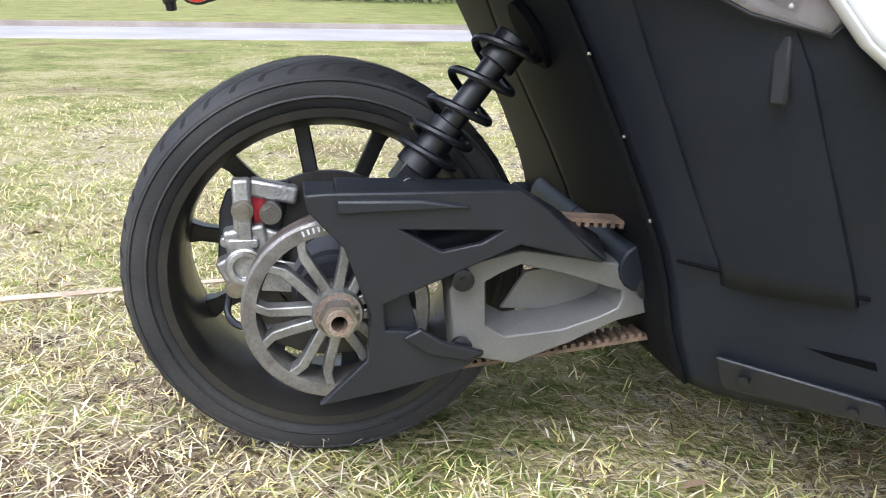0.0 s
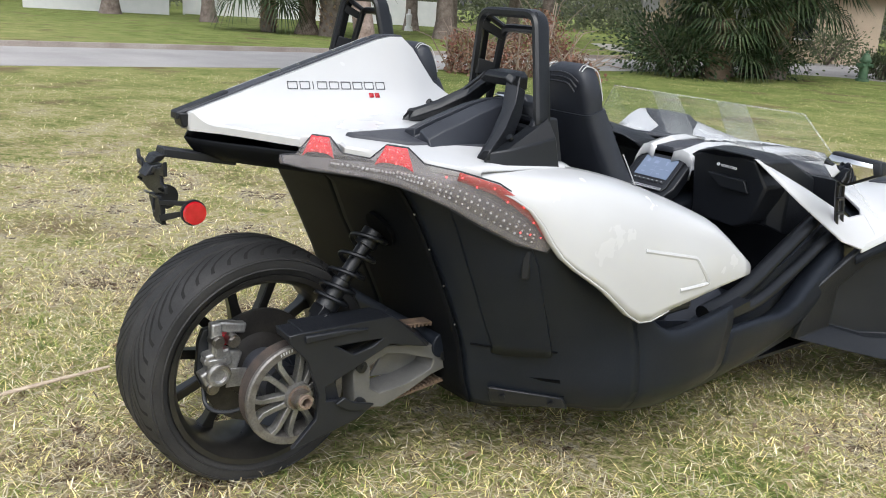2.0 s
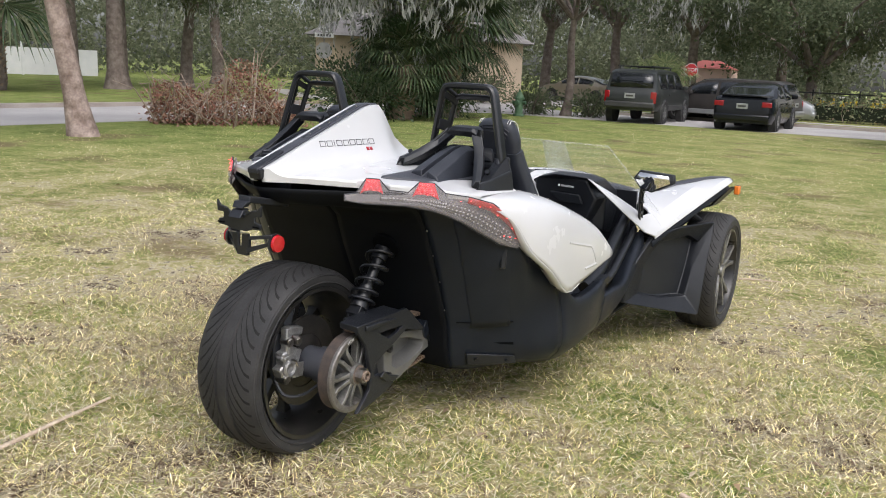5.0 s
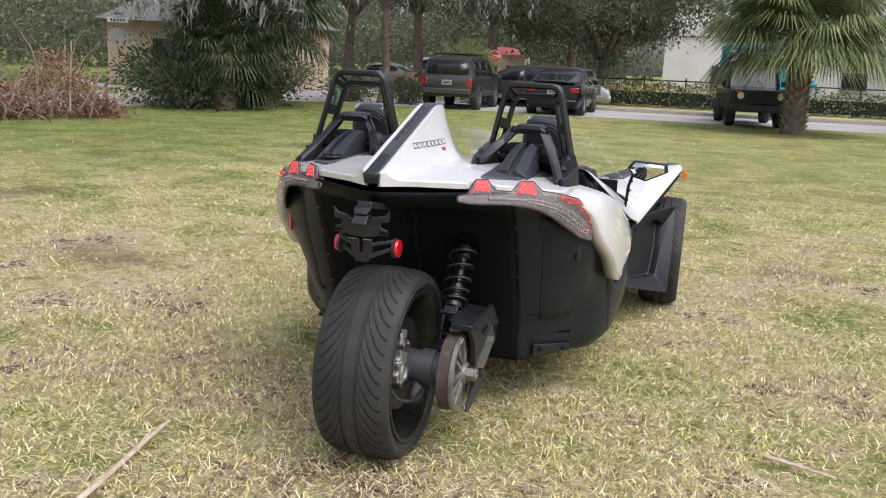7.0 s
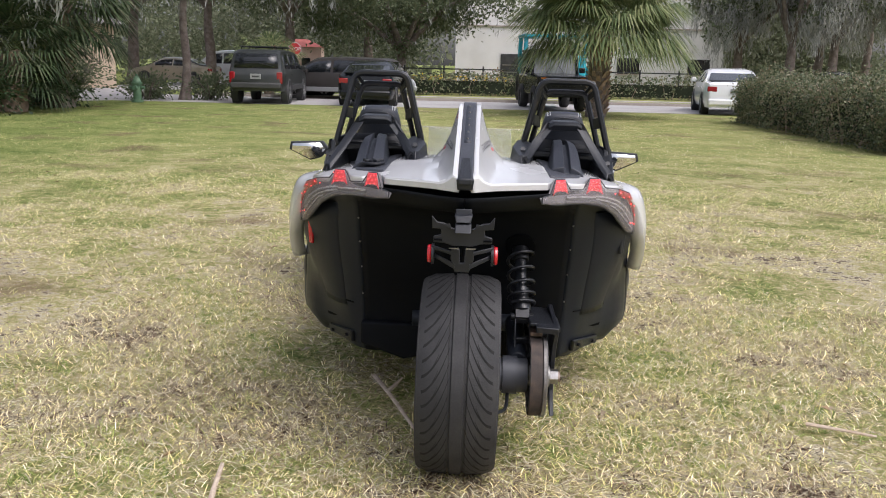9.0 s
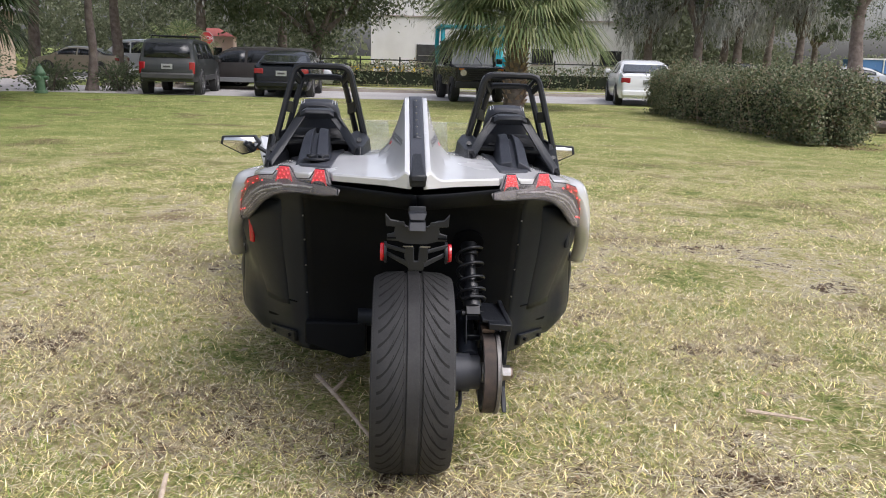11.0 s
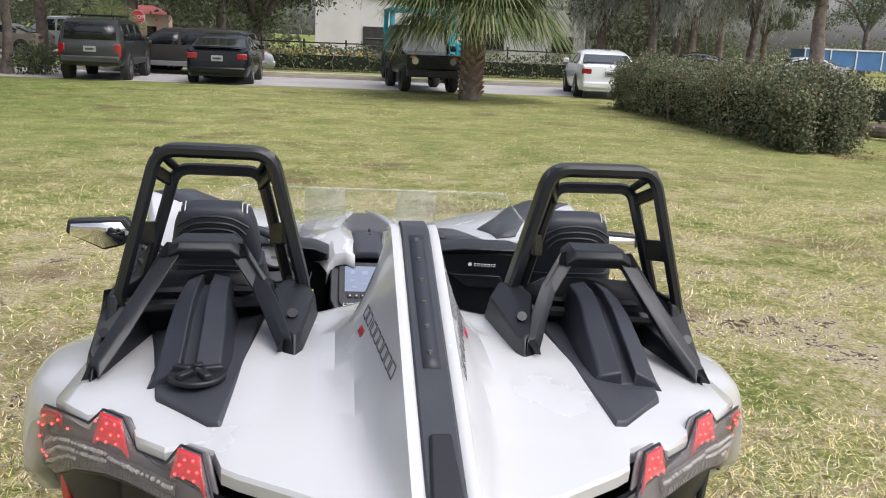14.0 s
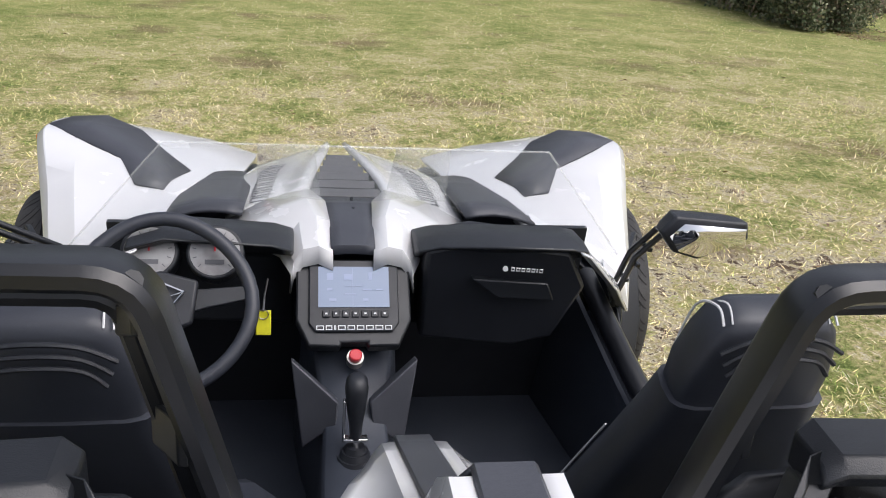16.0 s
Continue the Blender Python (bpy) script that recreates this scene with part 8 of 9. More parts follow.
def hedge(name, c, sx, sy, h, rz, n, seed, label, leaf=0.065):
    t = thing(name, label, "hedge", pose(c[0], c[1], GROUND_Z, 0, 0, rz))
    rng = np.random.default_rng(seed)
    u = rng.uniform(-1, 1, (n, 3))
    face = rng.integers(0, 5, n)
    k = 1 - 0.20 * rng.uniform(0, 1, n) ** 2
    for ax, val, f in ((0, 1, 0), (0, -1, 1), (1, 1, 2), (1, -1, 3), (2, 1, 4)):
        u[face == f, ax] = (val * k)[face == f]
    wob = 1 + 0.11 * np.sin(u[:, 1] * sy * 2.1 + seed) + 0.05 * np.sin(u[:, 2] * 5 + u[:, 1] * sy * 3.7)
    C = np.stack([u[:, 0] * sx * wob, u[:, 1] * sy * (1 + 0.04 * np.sin(u[:, 0] * 6)), (u[:, 2] + 1) / 2 * h * (0.95 + 0.07 * np.sin(u[:, 1] * sy * 1.7 + u[:, 0] * 2))], 1)
    C[:, 0] *= (1 + 0.13 * np.sin(C[:, 1] * 0.95 + seed)) * (1 - 0.22 * np.clip((C[:, 2] / h - 0.72) / 0.28, 0, 1.2) ** 2)
    C[:, 2] *= 1 + 0.07 * np.sin(C[:, 1] * 1.15 + 1.3 * seed) + 0.05 * np.sin(C[:, 1] * 3.1)
    # bushes grown together: each bulges, and the row's ends are rounded
    C[:, 0] *= 0.90 + 0.16 * np.abs(np.sin(C[:, 1] * 0.78 + seed)) + 0.05 * np.sin(C[:, 2] * 7 + C[:, 1] * 5.3)
    end = np.clip((np.abs(C[:, 1]) / sy - 0.80) / 0.20, 0, 1) ** 2
    C[:, 0] *= 1 - 0.28 * end
    C[:, 2] *= 1 - 0.12 * end
    C[:, 0] *= np.where(C[:, 2] < 0.35, 0.86 + 0.4 * C[:, 2], 1)
    C[:, 2] += 0.07 * np.sin(C[:, 1] * 4.3 + C[:, 0] * 3.1) * (C[:, 2] / h) + 0.05 * np.sin(C[:, 0] * 7.7 + C[:, 1] * 1.9) * (C[:, 2] / h)
    C += rng.normal(size=C.shape) * (0.07 + 0.05 * rng.uniform(0, 1, n) ** 3)[:, None]
    C[:, 2] = np.maximum(C[:, 2], 0.05)
    # gaps low down, where the stems show
    bare = (np.sin(C[:, 1] * 3.3 + seed) * np.sin(C[:, 2] * 5.1 + C[:, 1] * 1.7) > 0.35) & (C[:, 2] < 0.62 * h)
    C = C[~(bare & (rng.uniform(0, 1, n) < 0.75))]
    leaves("foliage", C, leaf, HEDGE, t, seed, aspect=0.6)
    bm = B()
    rnd = random.Random(seed)
    for j in range(int(sy * 10)):
        y = rnd.uniform(-sy, sy) * 0.95
        x = rnd.uniform(-sx, sx) * 0.8
        tube(bm, [(x, y, -0.02), (x + rnd.uniform(-.2, .2), y + rnd.uniform(-.2, .2), h * 0.45), (x * 1.15 + rnd.uniform(-.3, .3), y + rnd.uniform(-.3, .3), h * 0.95)], [0.022, 0.014, 0.004], 5)
    tagged(part("stem", bm, TWIG, t), kind="stuff")
    # dark box among the leaves stands in for the hedge's inner shade
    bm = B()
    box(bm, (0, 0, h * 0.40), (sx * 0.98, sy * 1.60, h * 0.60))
    part("inner_shade_box", bm, material("hedge_inner_shade", (0.012, 0.018, 0.008), 0.9, 0, (0.022, 0.03, 0.014), 12, 0.3, 60, 1.0, 40), t)
    return t
hedge("hedge", (7.72, 16.9), 0.74, 4.5, 1.22, 1, 76000, 81, "clipped dark green hedge at the edge of the lawn", 0.058)
hedge("hedge", (11.6, 18.8), 0.9, 3.2, 1.15, 70, 7000, 82, "lower hedge behind the clipped one")
hedge("hedge", (5.5, 37.8), 0.5, 12.0, 0.95, 92, 14000, 83, "low dark hedge in front of the rail fence", 0.13)

# ---- parked vehicles ----
CAR_GREY = material("grey_green_car_paint", (0.020, 0.023, 0.021), 0.35, 0.0, (0.028, 0.031, 0.028), 2, coat=0.25)
CAR_TAN = material("grey_brown_car_paint", (0.034, 0.030, 0.028), 0.35, 0.0, (0.045, 0.040, 0.037), 2, coat=0.3)
CAR_BLACK = material("black_car_paint", (0.005, 0.006, 0.008), 0.25, 0.0, (0.008, 0.009, 0.011), 2, coat=0.25, spec=0.3)
CAR_SILVER = material("silver_car_paint", (0.42, 0.43, 0.44), 0.3, 0.6, (0.36, 0.37, 0.38), 2, coat=0.5)
CAR_GOLD = material("pale_gold_car_paint", (0.34, 0.30, 0.23), 0.3, 0.4, (0.30, 0.265, 0.20), 2, coat=0.5)
CAR_WHITE = material("white_car_paint", (0.78, 0.79, 0.80), 0.25, 0.0, (0.72, 0.73, 0.74), 2, coat=0.7)
CAR_TEAL = material("teal_machine_paint", (0.01, 0.30, 0.36), 0.4, 0.0, (0.015, 0.36, 0.42), 2, coat=0.3)
TRIM = material("grey_bumper", (0.036, 0.036, 0.036), 0.6, 0, (0.05, 0.05, 0.048), 4)
LAMP_RED = material("red_car_lamp", (0.26, 0.012, 0.016), 0.2, 0, (0.32, 0.012, 0.015), 20, coat=0.8)
LAMP_CLEAR = material("clear_car_lamp", (0.6, 0.6, 0.6), 0.12, 0.5, (0.45, 0.45, 0.45), 15, coat=0.8)
PLATE = material("pale_plate", (0.34, 0.35, 0.34), 0.5, 0, (0.26, 0.27, 0.26), 20)
HUBCAP = material("alloy_wheel", (0.35, 0.35, 0.35), 0.35, 0.8, (0.25, 0.25, 0.25), 12)


def vehicle(name, label, category, m, paint, W, belt, g, low, prof, side_glass, wheel_r, axles, lower=None, rack=False, lamp=(0.16, 0.16)):
    """A parked car, +y its front. prof: roofline stations (y, height); side_glass: y ranges of the side windows at the belt; lamp: width share and height of its tail lamps."""
    t = thing(name, label, category, m)
    h = W / 2
    L0, L1 = prof[0][0], prof[-1][0]
    roof = max(z for _, z in prof)

    def ring(y):
        z = interp(y, prof)
        e = min((y - L0) / 0.35, (L1 - y) / 0.55, 1.0)
        w = h * (0.84 + 0.16 * math.sqrt(max(0.0, e)))
        k = max(0.0, min(1.0, (z - belt - 0.02) / 0.12))
        zb = belt * k + (z * 0.72 + low * 0.28) * (1 - k)
        x3 = w * ((g + (1 - g) * (roof - z) / max(0.05, roof - belt)) * k + 0.96 * (1 - k))
        return [(w * 0.93, low), (w, low + 0.16), (w * 1.01, (low + zb) / 2), (w, zb), (x3, z - 0.05 * k - 0.03 * (1 - k)), (x3 * 0.78, z)]
    ys = sorted({y for y, _ in prof} | {L0 + (L1 - L0) * q / 26 for q in range(27)})
    bm = B()
    loft(bm, [[(-x, y, z) for x, z in ring(y)] + [(x, y, z) for x, z in reversed(ring(y))] for y in ys])
    part("body", bm, paint, t, angle=38)
    for s in (-1, 1):
        for y0, y1 in side_glass:
            rows = []
            for f in (0.07, 0.45, 0.84):
                row = []
                for q in range(5):
                    y = y0 + (y1 - y0) * q / 4
                    a, b = ring(y)[3], ring(y)[4]
                    zt = min(b[1], roof - 0.05)
                    row.append((s * (a[0] + (b[0] - a[0]) * f + 0.006), y, a[1] + (zt - a[1]) * f))
                rows.append(row)
            bm = B(); grid(bm, rows); part("side_window", bm, DARKGLASS, t, "dark tinted window", solid=0.006)
    base = [y for y, z in prof if z >= belt - 0.02]
    up = [y for y, z in prof if z >= roof - 0.13]
    for nm, ya, yb in (("rear_window", base[0], up[0]), ("windshield", base[-1], up[-1])):
        rows = []
        for f in (0.10, 0.5, 0.92):
            y = ya + (yb - ya) * f
            z, x = interp(y, prof), ring(y)[5][0] * 1.12
            o = -0.012 if nm == "rear_window" else 0.012
            rows.append([(x * q, y + o, z + 0.010) for q in (-1, -0.5, 0, 0.5, 1)])
        bm = B(); grid(bm, rows); part(nm, bm, DARKGLASS, t, "dark tinted glass", solid=0.006)
    for y, nm in ((L0 + 0.03, "rear_bumper"), (L1 - 0.06, "front_bumper")):
        bm = B(); box(bm, (0, y, low + 0.17), (W * 0.90, 0.20, 0.20)); part(nm, bm, lower or paint, t, bevel=0.05)
    zt = interp(L0 + 0.10, prof)
    for s in (-1, 1):
        bm = B(); box(bm, (s * (h * 0.93 - W * lamp[0] / 2), L0 + 0.09, zt - 0.10 - lamp[1] / 2), (W * lamp[0], 0.16, lamp[1]), (0, 0, s * 8)); part("tail_lamp", bm, LAMP_RED, t, bevel=0.02)
        bm = B(); box(bm, (s * h * 0.70, L1 - 0.12, interp(L1 - 0.1, prof) - 0.10), (W * 0.17, 0.14, 0.13)); part("headlamp", bm, LAMP_CLEAR, t, bevel=0.02)
        bm = B(); box(bm, (s * (h + 0.09), side_glass[-1][1] - 0.05, belt + 0.08), (0.18, 0.10, 0.14)); part("door_mirror", bm, paint, t, bevel=0.03)
        if lower:
            bm = B(); box(bm, (s * h, 0, low + 0.10), (0.05, (axles[1] - axles[0]) * 0.72, 0.16)); part("side_cladding", bm, lower, t, bevel=0.015)
        for y0, y1 in side_glass[:2]:
            bm = B(); box(bm, (s * (h + 0.008), y0 + 0.15, belt - 0.14), (0.03, 0.18, 0.035)); part("door_handle", bm, paint, t, bevel=0.006)
        for y in axles:
            bm = B(); rod(bm, (s * (h - 0.20), y, wheel_r * 1.02), (s * (h + 0.012), y, wheel_r * 1.02), wheel_r * 1.16, seg=32); part("wheel_arch", bm, DARK_IN, t)
            bm = B(); revolve(bm, [(wheel_r * 0.62, -0.1), (wheel_r * 0.95, -0.11), (wheel_r, -0.07), (wheel_r, 0.07), (wheel_r * 0.95, 0.11), (wheel_r * 0.62, 0.1)], (s * (h - 0.07), y, wheel_r), 28)
            w = part("wheel", bm, RUBBER, t)
            bm = B(); revolve(bm, [(wheel_r * 0.50, -0.08), (wheel_r * 0.64, -0.08), (wheel_r * 0.66, 0.10 * s), (wheel_r * 0.58, 0.09 * s), (wheel_r * 0.50, 0.0)], (s * (h - 0.07), y, wheel_r), 24)
            part("rim", bm, HUBCAP, w)
            for q in range(6):
                bm = B(); box(bm, (s * (h - 0.07 + 0.085), y + wheel_r * 0.30 * math.cos(q * math.pi / 3), wheel_r + wheel_r * 0.30 * math.sin(q * math.pi / 3)), (0.02, wheel_r * 0.60, wheel_r * 0.13), (math.degrees(q * math.pi / 3), 0, 0)); part("wheel_spoke", bm, HUBCAP, w)
    bm = B(); box(bm, (0, L0 + 0.05, zt - 0.24), (0.33, 0.16, 0.16)); part("plate", bm, PLATE, t, "pale plate with unreadable bars", bevel=0.004)
    bm = B(); box(bm, (0, L0 + 0.05, zt - 0.24), (0.22, 0.172, 0.05)); part("plate_bars", bm, TRIM, t)
    bm = B(); box(bm, (0, L1 - 0.07, interp(L1 - 0.1, prof) - 0.14), (W * 0.45, 0.12, 0.11)); part("grille", bm, TRIM, t, bevel=0.01)
    if rack:
        bm = B()
        for s in (-1, 1):
            rod(bm, (s * h * 0.62, up[0] + 0.15, roof + 0.07), (s * h * 0.62, up[-1] - 0.25, roof + 0.07), 0.02, seg=8)
        for f in (0.12, 0.5, 0.85):
            y = up[0] + (up[-1] - up[0]) * f
            rod(bm, (-h * 0.62, y, roof + 0.06), (h * 0.62, y, roof + 0.06), 0.018, seg=8)
            for s in (-1, 1):
                rod(bm, (s * h * 0.62, y, roof - 0.03), (s * h * 0.62, y, roof + 0.07), 0.018, seg=8)
        part("roof_rack", bm, TUBE, t)
    return t


SUV_P = [(-2.37, 0.80), (-2.34, 1.02), (-2.28, 1.08), (-2.14, 1.62), (-1.95, 1.71), (-0.6, 1.745), (0.45, 1.71), (0.70, 1.62), (1.25, 1.08), (2.05, 1.0), (2.28, 0.88), (2.37, 0.70)]
VAN_P = [(-2.45, 0.75), (-2.42, 1.00), (-2.36, 1.05), (-2.12, 1.58), (-1.9, 1.67), (-0.4, 1.71), (0.55, 1.66), (0.85, 1.56), (1.65, 1.02), (2.2, 0.90), (2.45, 0.66)]
CAR_P = [(-2.28, 0.66), (-2.24, 0.95), (-2.12, 1.03), (-1.62, 1.04), (-0.95, 1.33), (-0.55, 1.42), (-0.1, 1.455), (0.35, 1.42), (0.60, 1.34), (1.28, 0.97), (1.95, 0.87), (2.2, 0.74), (2.28, 0.58)]
suv = vehicle("suv", "dark grey-green off-road wagon with a roof rack parked at the road", "car", pose(-7.2, 27.25, GROUND_Z, 0, 0, 2), CAR_GREY, 1.80, 1.08, 0.80, 0.42, SUV_P, ((-2.0, -1.15), (-1.05, -0.15), (-0.05, 0.85)), 0.38, (-1.45, 1.35), TRIM, True, (0.10, 0.36))
bm = B(); rod(bm, (0.1, -2.27, 1.30), (0.55, -2.25, 1.20), 0.015, seg=6); part("wiper", bm, TUBE, suv)
vehicle("minivan", "grey-brown minivan with silver lower trim parked across", "car", pose(-5.35, 30.7, GROUND_Z, 0, 0, 82), CAR_TAN, 1.9, 0.96, 0.76, 0.28, [(y, z * 0.93) for y, z in VAN_P], ((-2.0, -1.1), (-1.0, 0.0), (0.1, 1.05)), 0.34, (-1.5, 1.5), CAR_SILVER, False, (0.09, 0.34))
sedan = vehicle("sedan", "black saloon car parked on the verge", "car", pose(-3.65, 27.3, GROUND_Z, 0, 0, 0), CAR_BLACK, 1.80, 0.98, 0.74, 0.24, CAR_P, ((-1.15, -0.25), (-0.17, 0.85)), 0.33, (-1.35, 1.38))
bm = B(); box(bm, (0, -2.10, 1.07), (1.35, 0.2, 0.03)); part("boot_spoiler", bm, CAR_BLACK, sedan, bevel=0.01)
for lab, x, y, r, pt in (("silver saloon car parked behind the black one", -4.9, 32.7, -84, CAR_SILVER), ("white saloon car parked beyond the hedge", 8.2, 26.9, -8, CAR_WHITE), ("black car parked far off behind the hedge", 17.5, 42.0, 80, CAR_BLACK), ("grey car parked far off behind the hedge", 24.5, 44.0, 75, CAR_SILVER), ("pale gold car parked far off beyond the crossing", -16.5, 44.5, 84, CAR_GOLD)):
    vehicle("sedan", lab, "car", pose(x, y, GROUND_Z, 0, 0, r), pt, 1.82, 0.98, 0.74, 0.24, CAR_P, ((-1.15, -0.25), (-0.17, 0.85)), 0.33, (-1.35, 1.38))
vehicle("van", "white van parked far off beyond the crossing", "van", pose(-14.5, 48.0, GROUND_Z, 0, 0, 80), CAR_WHITE, 1.9, 1.1, 0.84, 0.30, [(y, z * 1.12) for y, z in VAN_P], ((-0.9, 0.0), (0.1, 0.95)), 0.34, (-1.5, 1.5))
# black box-shaped off-roader, its front towards the lawn
jp = thing("off_roader", "black box-shaped off-road vehicle facing the lawn", "car", pose(2.35, 26.6, GROUND_Z, 0, 0, 186))
bm = B(); loft(bm, [[(-0.78, y, 0.50), (-0.80, y, 1.08), (-0.72, y, z), (0.72, y, z), (0.80, y, 1.08), (0.78, y, 0.50)] for y, z in ((-2.0, 1.16), (0.45, 1.16), (0.55, 1.18), (1.95, 1.10), (2.0, 1.06))]); part("body", bm, CAR_BLACK, jp, bevel=0.02)
# pale glass colour: the reflection on the windscreen is painted in
bm = B(); loft(bm, [[(-0.74, -1.98, 1.15), (0.74, -1.98, 1.15), (0.74, 0.62, 1.15), (-0.74, 0.62, 1.15)], [(-0.66, -1.9, 1.86), (0.66, -1.9, 1.86), (0.66, 0.35, 1.86), (-0.66, 0.35, 1.86)]]); part("window", bm, material("windscreen_reflection", (0.20, 0.215, 0.22), 0.06, 0, (0.30, 0.31, 0.32), 1.2, coat=0.6), jp)
bm = B(); box(bm, (0, -0.78, 1.89), (1.42, 2.4, 0.09)); part("roof", bm, CAR_BLACK, jp, bevel=0.03)
for s in (-1, 1):
    bm = B(); rod(bm, (s * 0.74, 0.64, 1.13), (s * 0.67, 0.36, 1.88), 0.05, seg=8); part("pillar", bm, CAR_BLACK, jp)
    bm = B(); rod(bm, (s * 0.75, -0.5, 1.13), (s * 0.67, -0.5, 1.88), 0.04, seg=8); part("pillar", bm, CAR_BLACK, jp)
bm = B(); box(bm, (0, 2.02, 0.88), (1.45, 0.06, 0.36)); part("grille", bm, TRIM, jp, bevel=0.02)
bm = B()
for k in range(4):
    box(bm, (0, 2.06, 0.78 + 0.065 * k), (0.8, 0.02, 0.02))
part("grille_bar", bm, TUBE, jp)
for s in (-1, 1):
    bm = B(); rod(bm, (s * 0.56, 2.03, 0.92), (s * 0.56, 2.09, 0.92), 0.10, seg=20); part("headlamp", bm, LAMP_CLEAR, jp)
    bm = B(); box(bm, (s * 0.90, 0.55, 1.28), (0.2, 0.1, 0.18)); part("door_mirror", bm, CAR_BLACK, jp, bevel=0.03)
    bm = B(); box(bm, (s * 0.62, 2.02, 1.03), (0.16, 0.12, 0.06)); part("indicator", bm, AMBER, jp)
    for y in (-1.3, 1.3):
        bm = B(); revolve(bm, [(0.2, -0.12), (0.37, -0.13), (0.40, -0.08), (0.40, 0.08), (0.37, 0.13), (0.2, 0.12)], (s * 0.72, y, 0.40), 24); w = part("wheel", bm, RUBBER, jp)
        bm = B(); revolve(bm, [(0, s * 0.04), (0.2, s * 0.07), (0.21, -s * 0.05), (0, -s * 0.05)], (s * 0.72, y, 0.40), 20); part("rim", bm, HUBCAP, w)
bm = B(); box(bm, (0, 2.10, 0.56), (1.6, 0.18, 0.2)); part("front_bumper", bm, TRIM, jp, bevel=0.03)
bm = B()
for s in (-1, 1):
    rod(bm, (s * 0.3, 0.66, 1.18), (s * 0.12, 0.58, 1.40), 0.012, seg=6)
part("wiper", bm, TUBE, jp)
# teal machine behind it
tm = thing("loader", "teal-painted machine cab standing behind the off-roader", "loader", pose(2.7, 31.5, GROUND_Z, 0, 0, 4))
bm = B(); box(bm, (0, 0, 1.2), (2.3, 2.4, 1.2)); part("body", bm, CAR_TEAL, tm, bevel=0.08)
bm = B()
for s in (-1, 1):
    for y in (-1.0, 0.9):
        rod(bm, (s * 1.12, y, 1.7), (s * 1.10, y * 0.9, 2.5), 0.09, seg=8)
box(bm, (0, -0.1, 2.5), (2.4, 2.1, 0.12))
part("cab_frame", bm, CAR_TEAL, tm, bevel=0.03)
for s in (-1, 1):
    for y in (-0.8, 0.8):
        bm = B(); revolve(bm, [(0.25, -0.2), (0.55, -0.2), (0.6, -0.1), (0.6, 0.1), (0.55, 0.2), (0.25, 0.2)], (s * 1.0, y, 0.6), 24); part("wheel", bm, RUBBER, tm)
bm = B(); box(bm, (1.65, 0.4, 1.0), (0.6, 1.4, 0.9)); part("bucket", bm, CAR_TEAL, tm, bevel=0.06)
bm = B(); rod(bm, (1.0, 0.4, 1.3), (2.2, 0.4, 1.3), 0.12); part("loader_arm", bm, CAR_TEAL, tm)

# ---- signs, hydrant and small things ----
st = thing("stop_sign", "red eight-sided stop sign on a grey post", "sign", pose(-8.25, 36.2, GROUND_Z, 0, 0, 8))
RED_SIGN = material("red_sign_sheeting", (0.55, 0.03, 0.04), 0.45, 0, (0.47, 0.03, 0.035), 3)
def octagon(r, y):
    return [(r * math.cos(math.pi / 8 + k * math.pi / 4), y, 1.9 + r * math.sin(math.pi / 8 + k * math.pi / 4)) for k in range(8)]
bm = B(); slab(bm, octagon(0.30, 0), (0, 0.012, 0)); part("sign_border", bm, VINYL, st)
bm = B(); slab(bm, octagon(0.277, -0.004), (0, 0.004, 0)); part("sign_face", bm, RED_SIGN, st)
bm = B(); rod(bm, (0, 0.04, -0.2), (0, 0.04, 2.22), 0.03, seg=8); part("post", bm, STEEL, st)
cu = bpy.data.curves.new("sign_word", "FONT")
cu.body, cu.size, cu.extrude, cu.align_x, cu.align_y = "STOP", 0.22, 0.002, "CENTER", "CENTER"
cu.materials.append(VINYL)
w_ = new("sign_word", cu); w_.parent = st; w_.matrix_basis = pose(0, -0.007, 1.9, 90, 0, 0)
ss = thing("street_sign", "street name blades over a grey sign back on a post", "sign", pose(-23.2, 29.7, GROUND_Z, 0, 0, 35))
bm = B(); slab(bm, [(p[0], p[1], p[2] + 0.15) for p in octagon(0.38, 0)], (0, 0.01, 0)); part("sign_back", bm, material("dull_sheet_metal", (0.42, 0.42, 0.42), 0.6, 0.3, (0.34, 0.34, 0.34), 4), ss)
bm = B(); rod(bm, (0, 0.04, -0.2), (0, 0.04, 3.05), 0.03, seg=8); part("post", bm, STEEL, ss)
for z, a in ((2.72, 0), (2.98, 60)):
    bm = B(); box(bm, (0, 0.0, z), (0.85, 0.02, 0.20), (0, 0, a)); part("name_blade", bm, VINYL, ss, "pale blade with dark bars")
    bm = B()
    for k in range(5):
        c = Matrix.Rotation(radians(a), 4, "Z") @ Vector((-0.26 + 0.13 * k, -0.012, 0))
        box(bm, (c.x, c.y, z), (0.08, 0.006, 0.10), (0, 0, a))
    part("blade_bars", bm, TEXT_DARK, ss)
HYD = material("green_hydrant_paint", (0.06, 0.13, 0.07), 0.6, 0, (0.10, 0.17, 0.10), 8, 0.3, 60, 0.2, 60)
hy = thing("fire_hydrant", "green fire hydrant standing by the road", "fire hydrant", pose(-10.8, 24.5, GROUND_Z))
bm = B()
for z0, z1, r0, r1 in ((0, 0.08, 0.19, 0.19), (0.08, 0.55, 0.13, 0.125), (0.55, 0.62, 0.17, 0.17), (0.62, 0.80, 0.15, 0.07), (0.80, 0.88, 0.04, 0.035)):
    rod(bm, (0, 0, z0), (0, 0, z1), r0, r1, seg=18)
part("barrel", bm, HYD, hy, bevel=0.01)
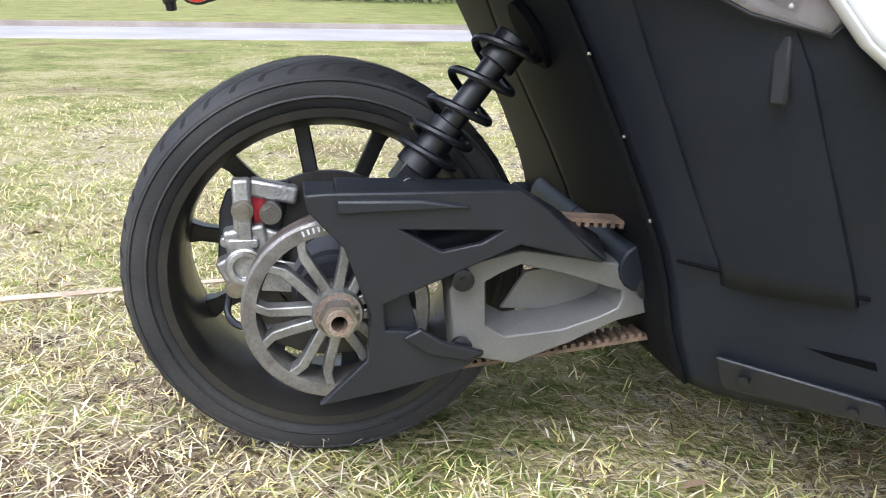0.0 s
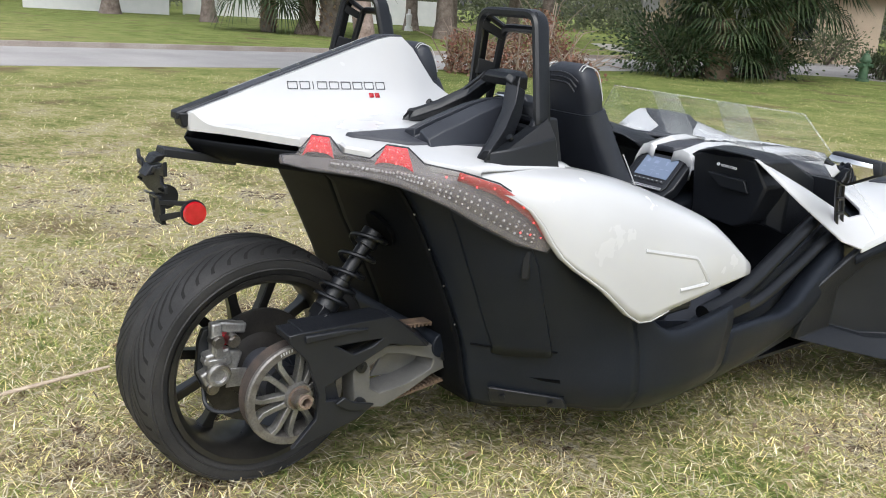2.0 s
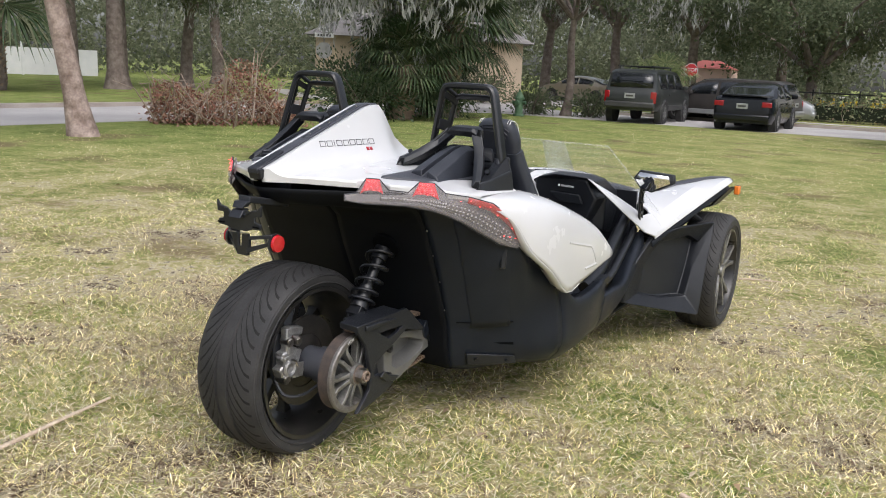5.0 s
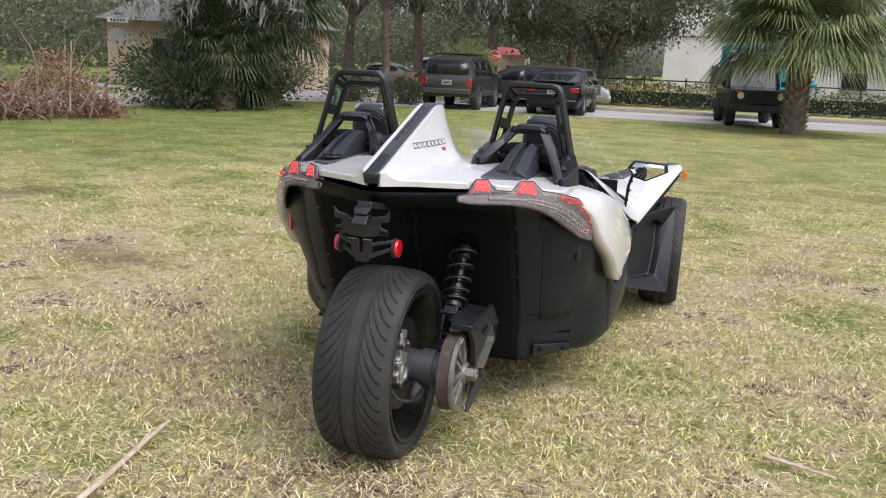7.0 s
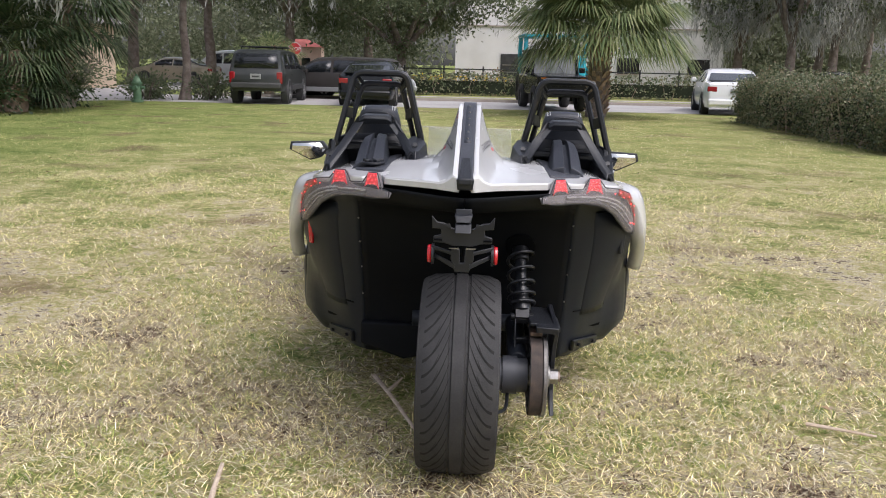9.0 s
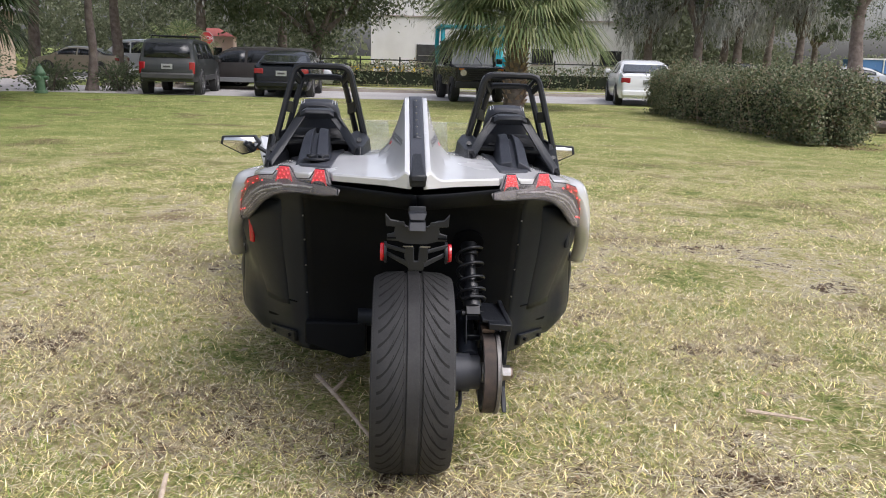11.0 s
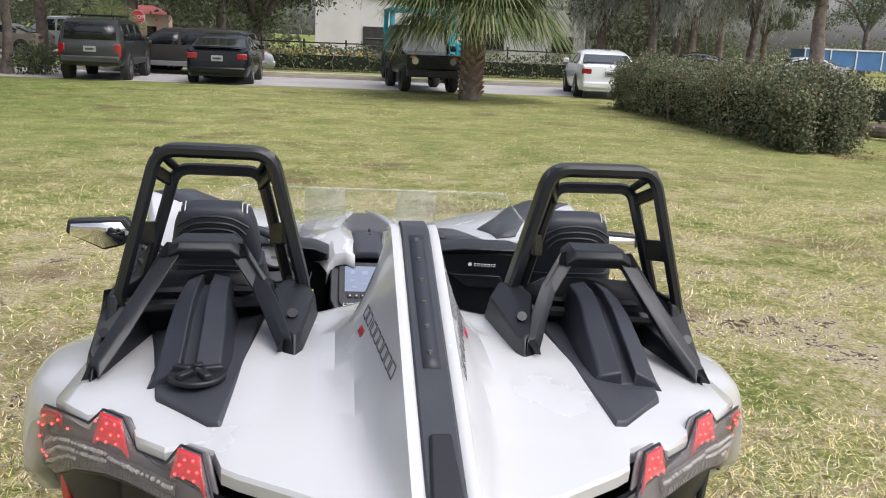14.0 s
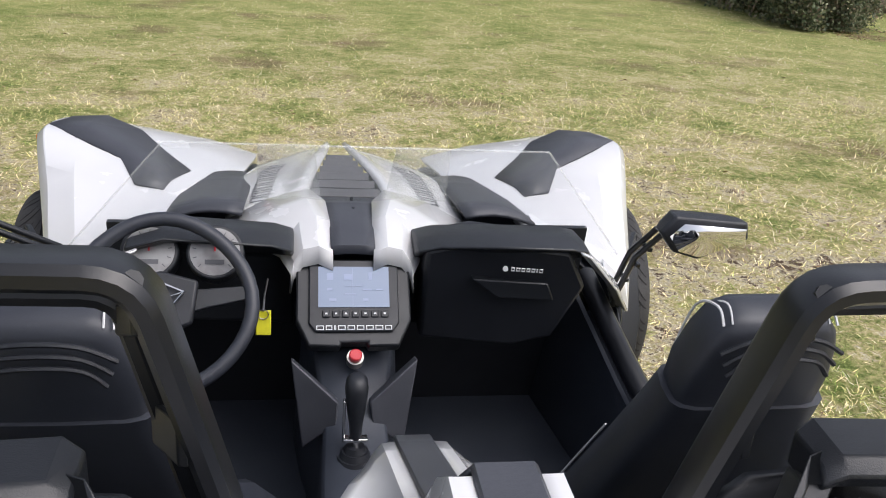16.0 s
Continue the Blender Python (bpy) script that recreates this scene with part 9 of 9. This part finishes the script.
for d_ in ((-1, 0), (1, 0), (0, -1)):
    bm = B(); rod(bm, (0.1 * d_[0], 0.1 * d_[1], 0.46), (0.24 * d_[0], 0.24 * d_[1], 0.46), 0.075 if d_[1] else 0.055, seg=14); part("outlet", bm, HYD, hy)
# white and red object lying on the lawn
sh2 = thing("cooler_jug", "small white plastic jug with a red stripe lying on the grass", "jug", pose(-6.35, -0.05, GROUND_Z, 0, 0, 70))
bm = B(); loft(bm, [[(y, 0.075 * k * math.cos(a), 0.085 + 0.08 * k * math.sin(a)) for a in [j * math.pi / 8 for j in range(16)]] for y, k in ((-0.16, 0.55), (-0.15, 0.9), (-0.05, 1.0), (0.06, 0.95), (0.13, 0.6), (0.17, 0.25))]); part("body", bm, VINYL, sh2, angle=60)
bm = B(); box(bm, (-0.06, -0.075, 0.10), (0.12, 0.012, 0.02), (0, 8, 0)); part("stripe", bm, RED_MARK, sh2)
bm = B(); rod(bm, (-0.14, 0, 0.15), (-0.02, 0, 0.17), 0.016, seg=8); part("handle", bm, PLASTIC, sh2)
# sticks
STICK = material("bare_weathered_wood", (0.45, 0.35, 0.26), 0.9, 0, (0.58, 0.48, 0.38), 14, 0.4, 60, 0.5, 60)
def stick(pts, r, label):
    t = thing("stick", label, "stick")
    bm = B(); P_ = smooth_path([(x, y, GROUND_Z + 0.022 + r) for x, y in pts], 4)
    tube(bm, P_, [r * (1 - 0.5 * i / len(P_)) for i in range(len(P_))], 7, squash=0.6); part("wood", bm, STICK, t)
    return t
stick([(1.35, 0.39), (1.46, 0.345), (1.58, 0.29)], 0.013, "short pale splintered stick on the grass")
k_ = stick([(-0.40, 0.76), (-0.30, 0.52), (-0.155, 0.14)], 0.013, "pale forked stick lying beside the rear wheel")
bm = B(); tube(bm, [(-0.32, 0.57, GROUND_Z + 0.035), (-0.295, 0.63, GROUND_Z + 0.04), (-0.27, 0.70, GROUND_Z + 0.05)], [0.010, 0.009, 0.005], 7); part("fork", bm, STICK, k_)
stick([(-0.70, -0.95), (-0.73, -0.66), (-0.78, -0.36), (-0.81, -0.15)], 0.014, "long pale stick lying on the grass")
stick([(0.79, 3.91), (0.92, 3.98), (1.06, 4.01)], 0.011, "thin pale stick on the grass")
lg = thing("log", "fallen weathered log behind the hedge", "log", pose(10.6, 14.2, GROUND_Z, 0, 0, -62))
bm = B(); tube(bm, smooth_path([(-1.6, 0, 0.16), (-0.5, 0.08, 0.18), (0.6, 0, 0.2), (1.6, -0.1, 0.3)], 4), 0.14, 10); part("trunk", bm, BARK, lg)

# small white garden statue on the far lawn, a plain turned shape
bm = B()
for z0, z1, r0, r1 in ((0.0, 0.25, 0.24, 0.20), (0.25, 0.85, 0.13, 0.17), (0.85, 0.95, 0.17, 0.06), (0.95, 1.15, 0.08, 0.07)):
    rod(bm, (0, 0, z0), (0, 0, z1), r0, r1, seg=12)
ob = tagged(part("garden_statue", bm, VINYL), "small white garden statue standing on the far lawn", "statue")
ob.matrix_basis = pose(-37.6, 27.2, GROUND_Z)
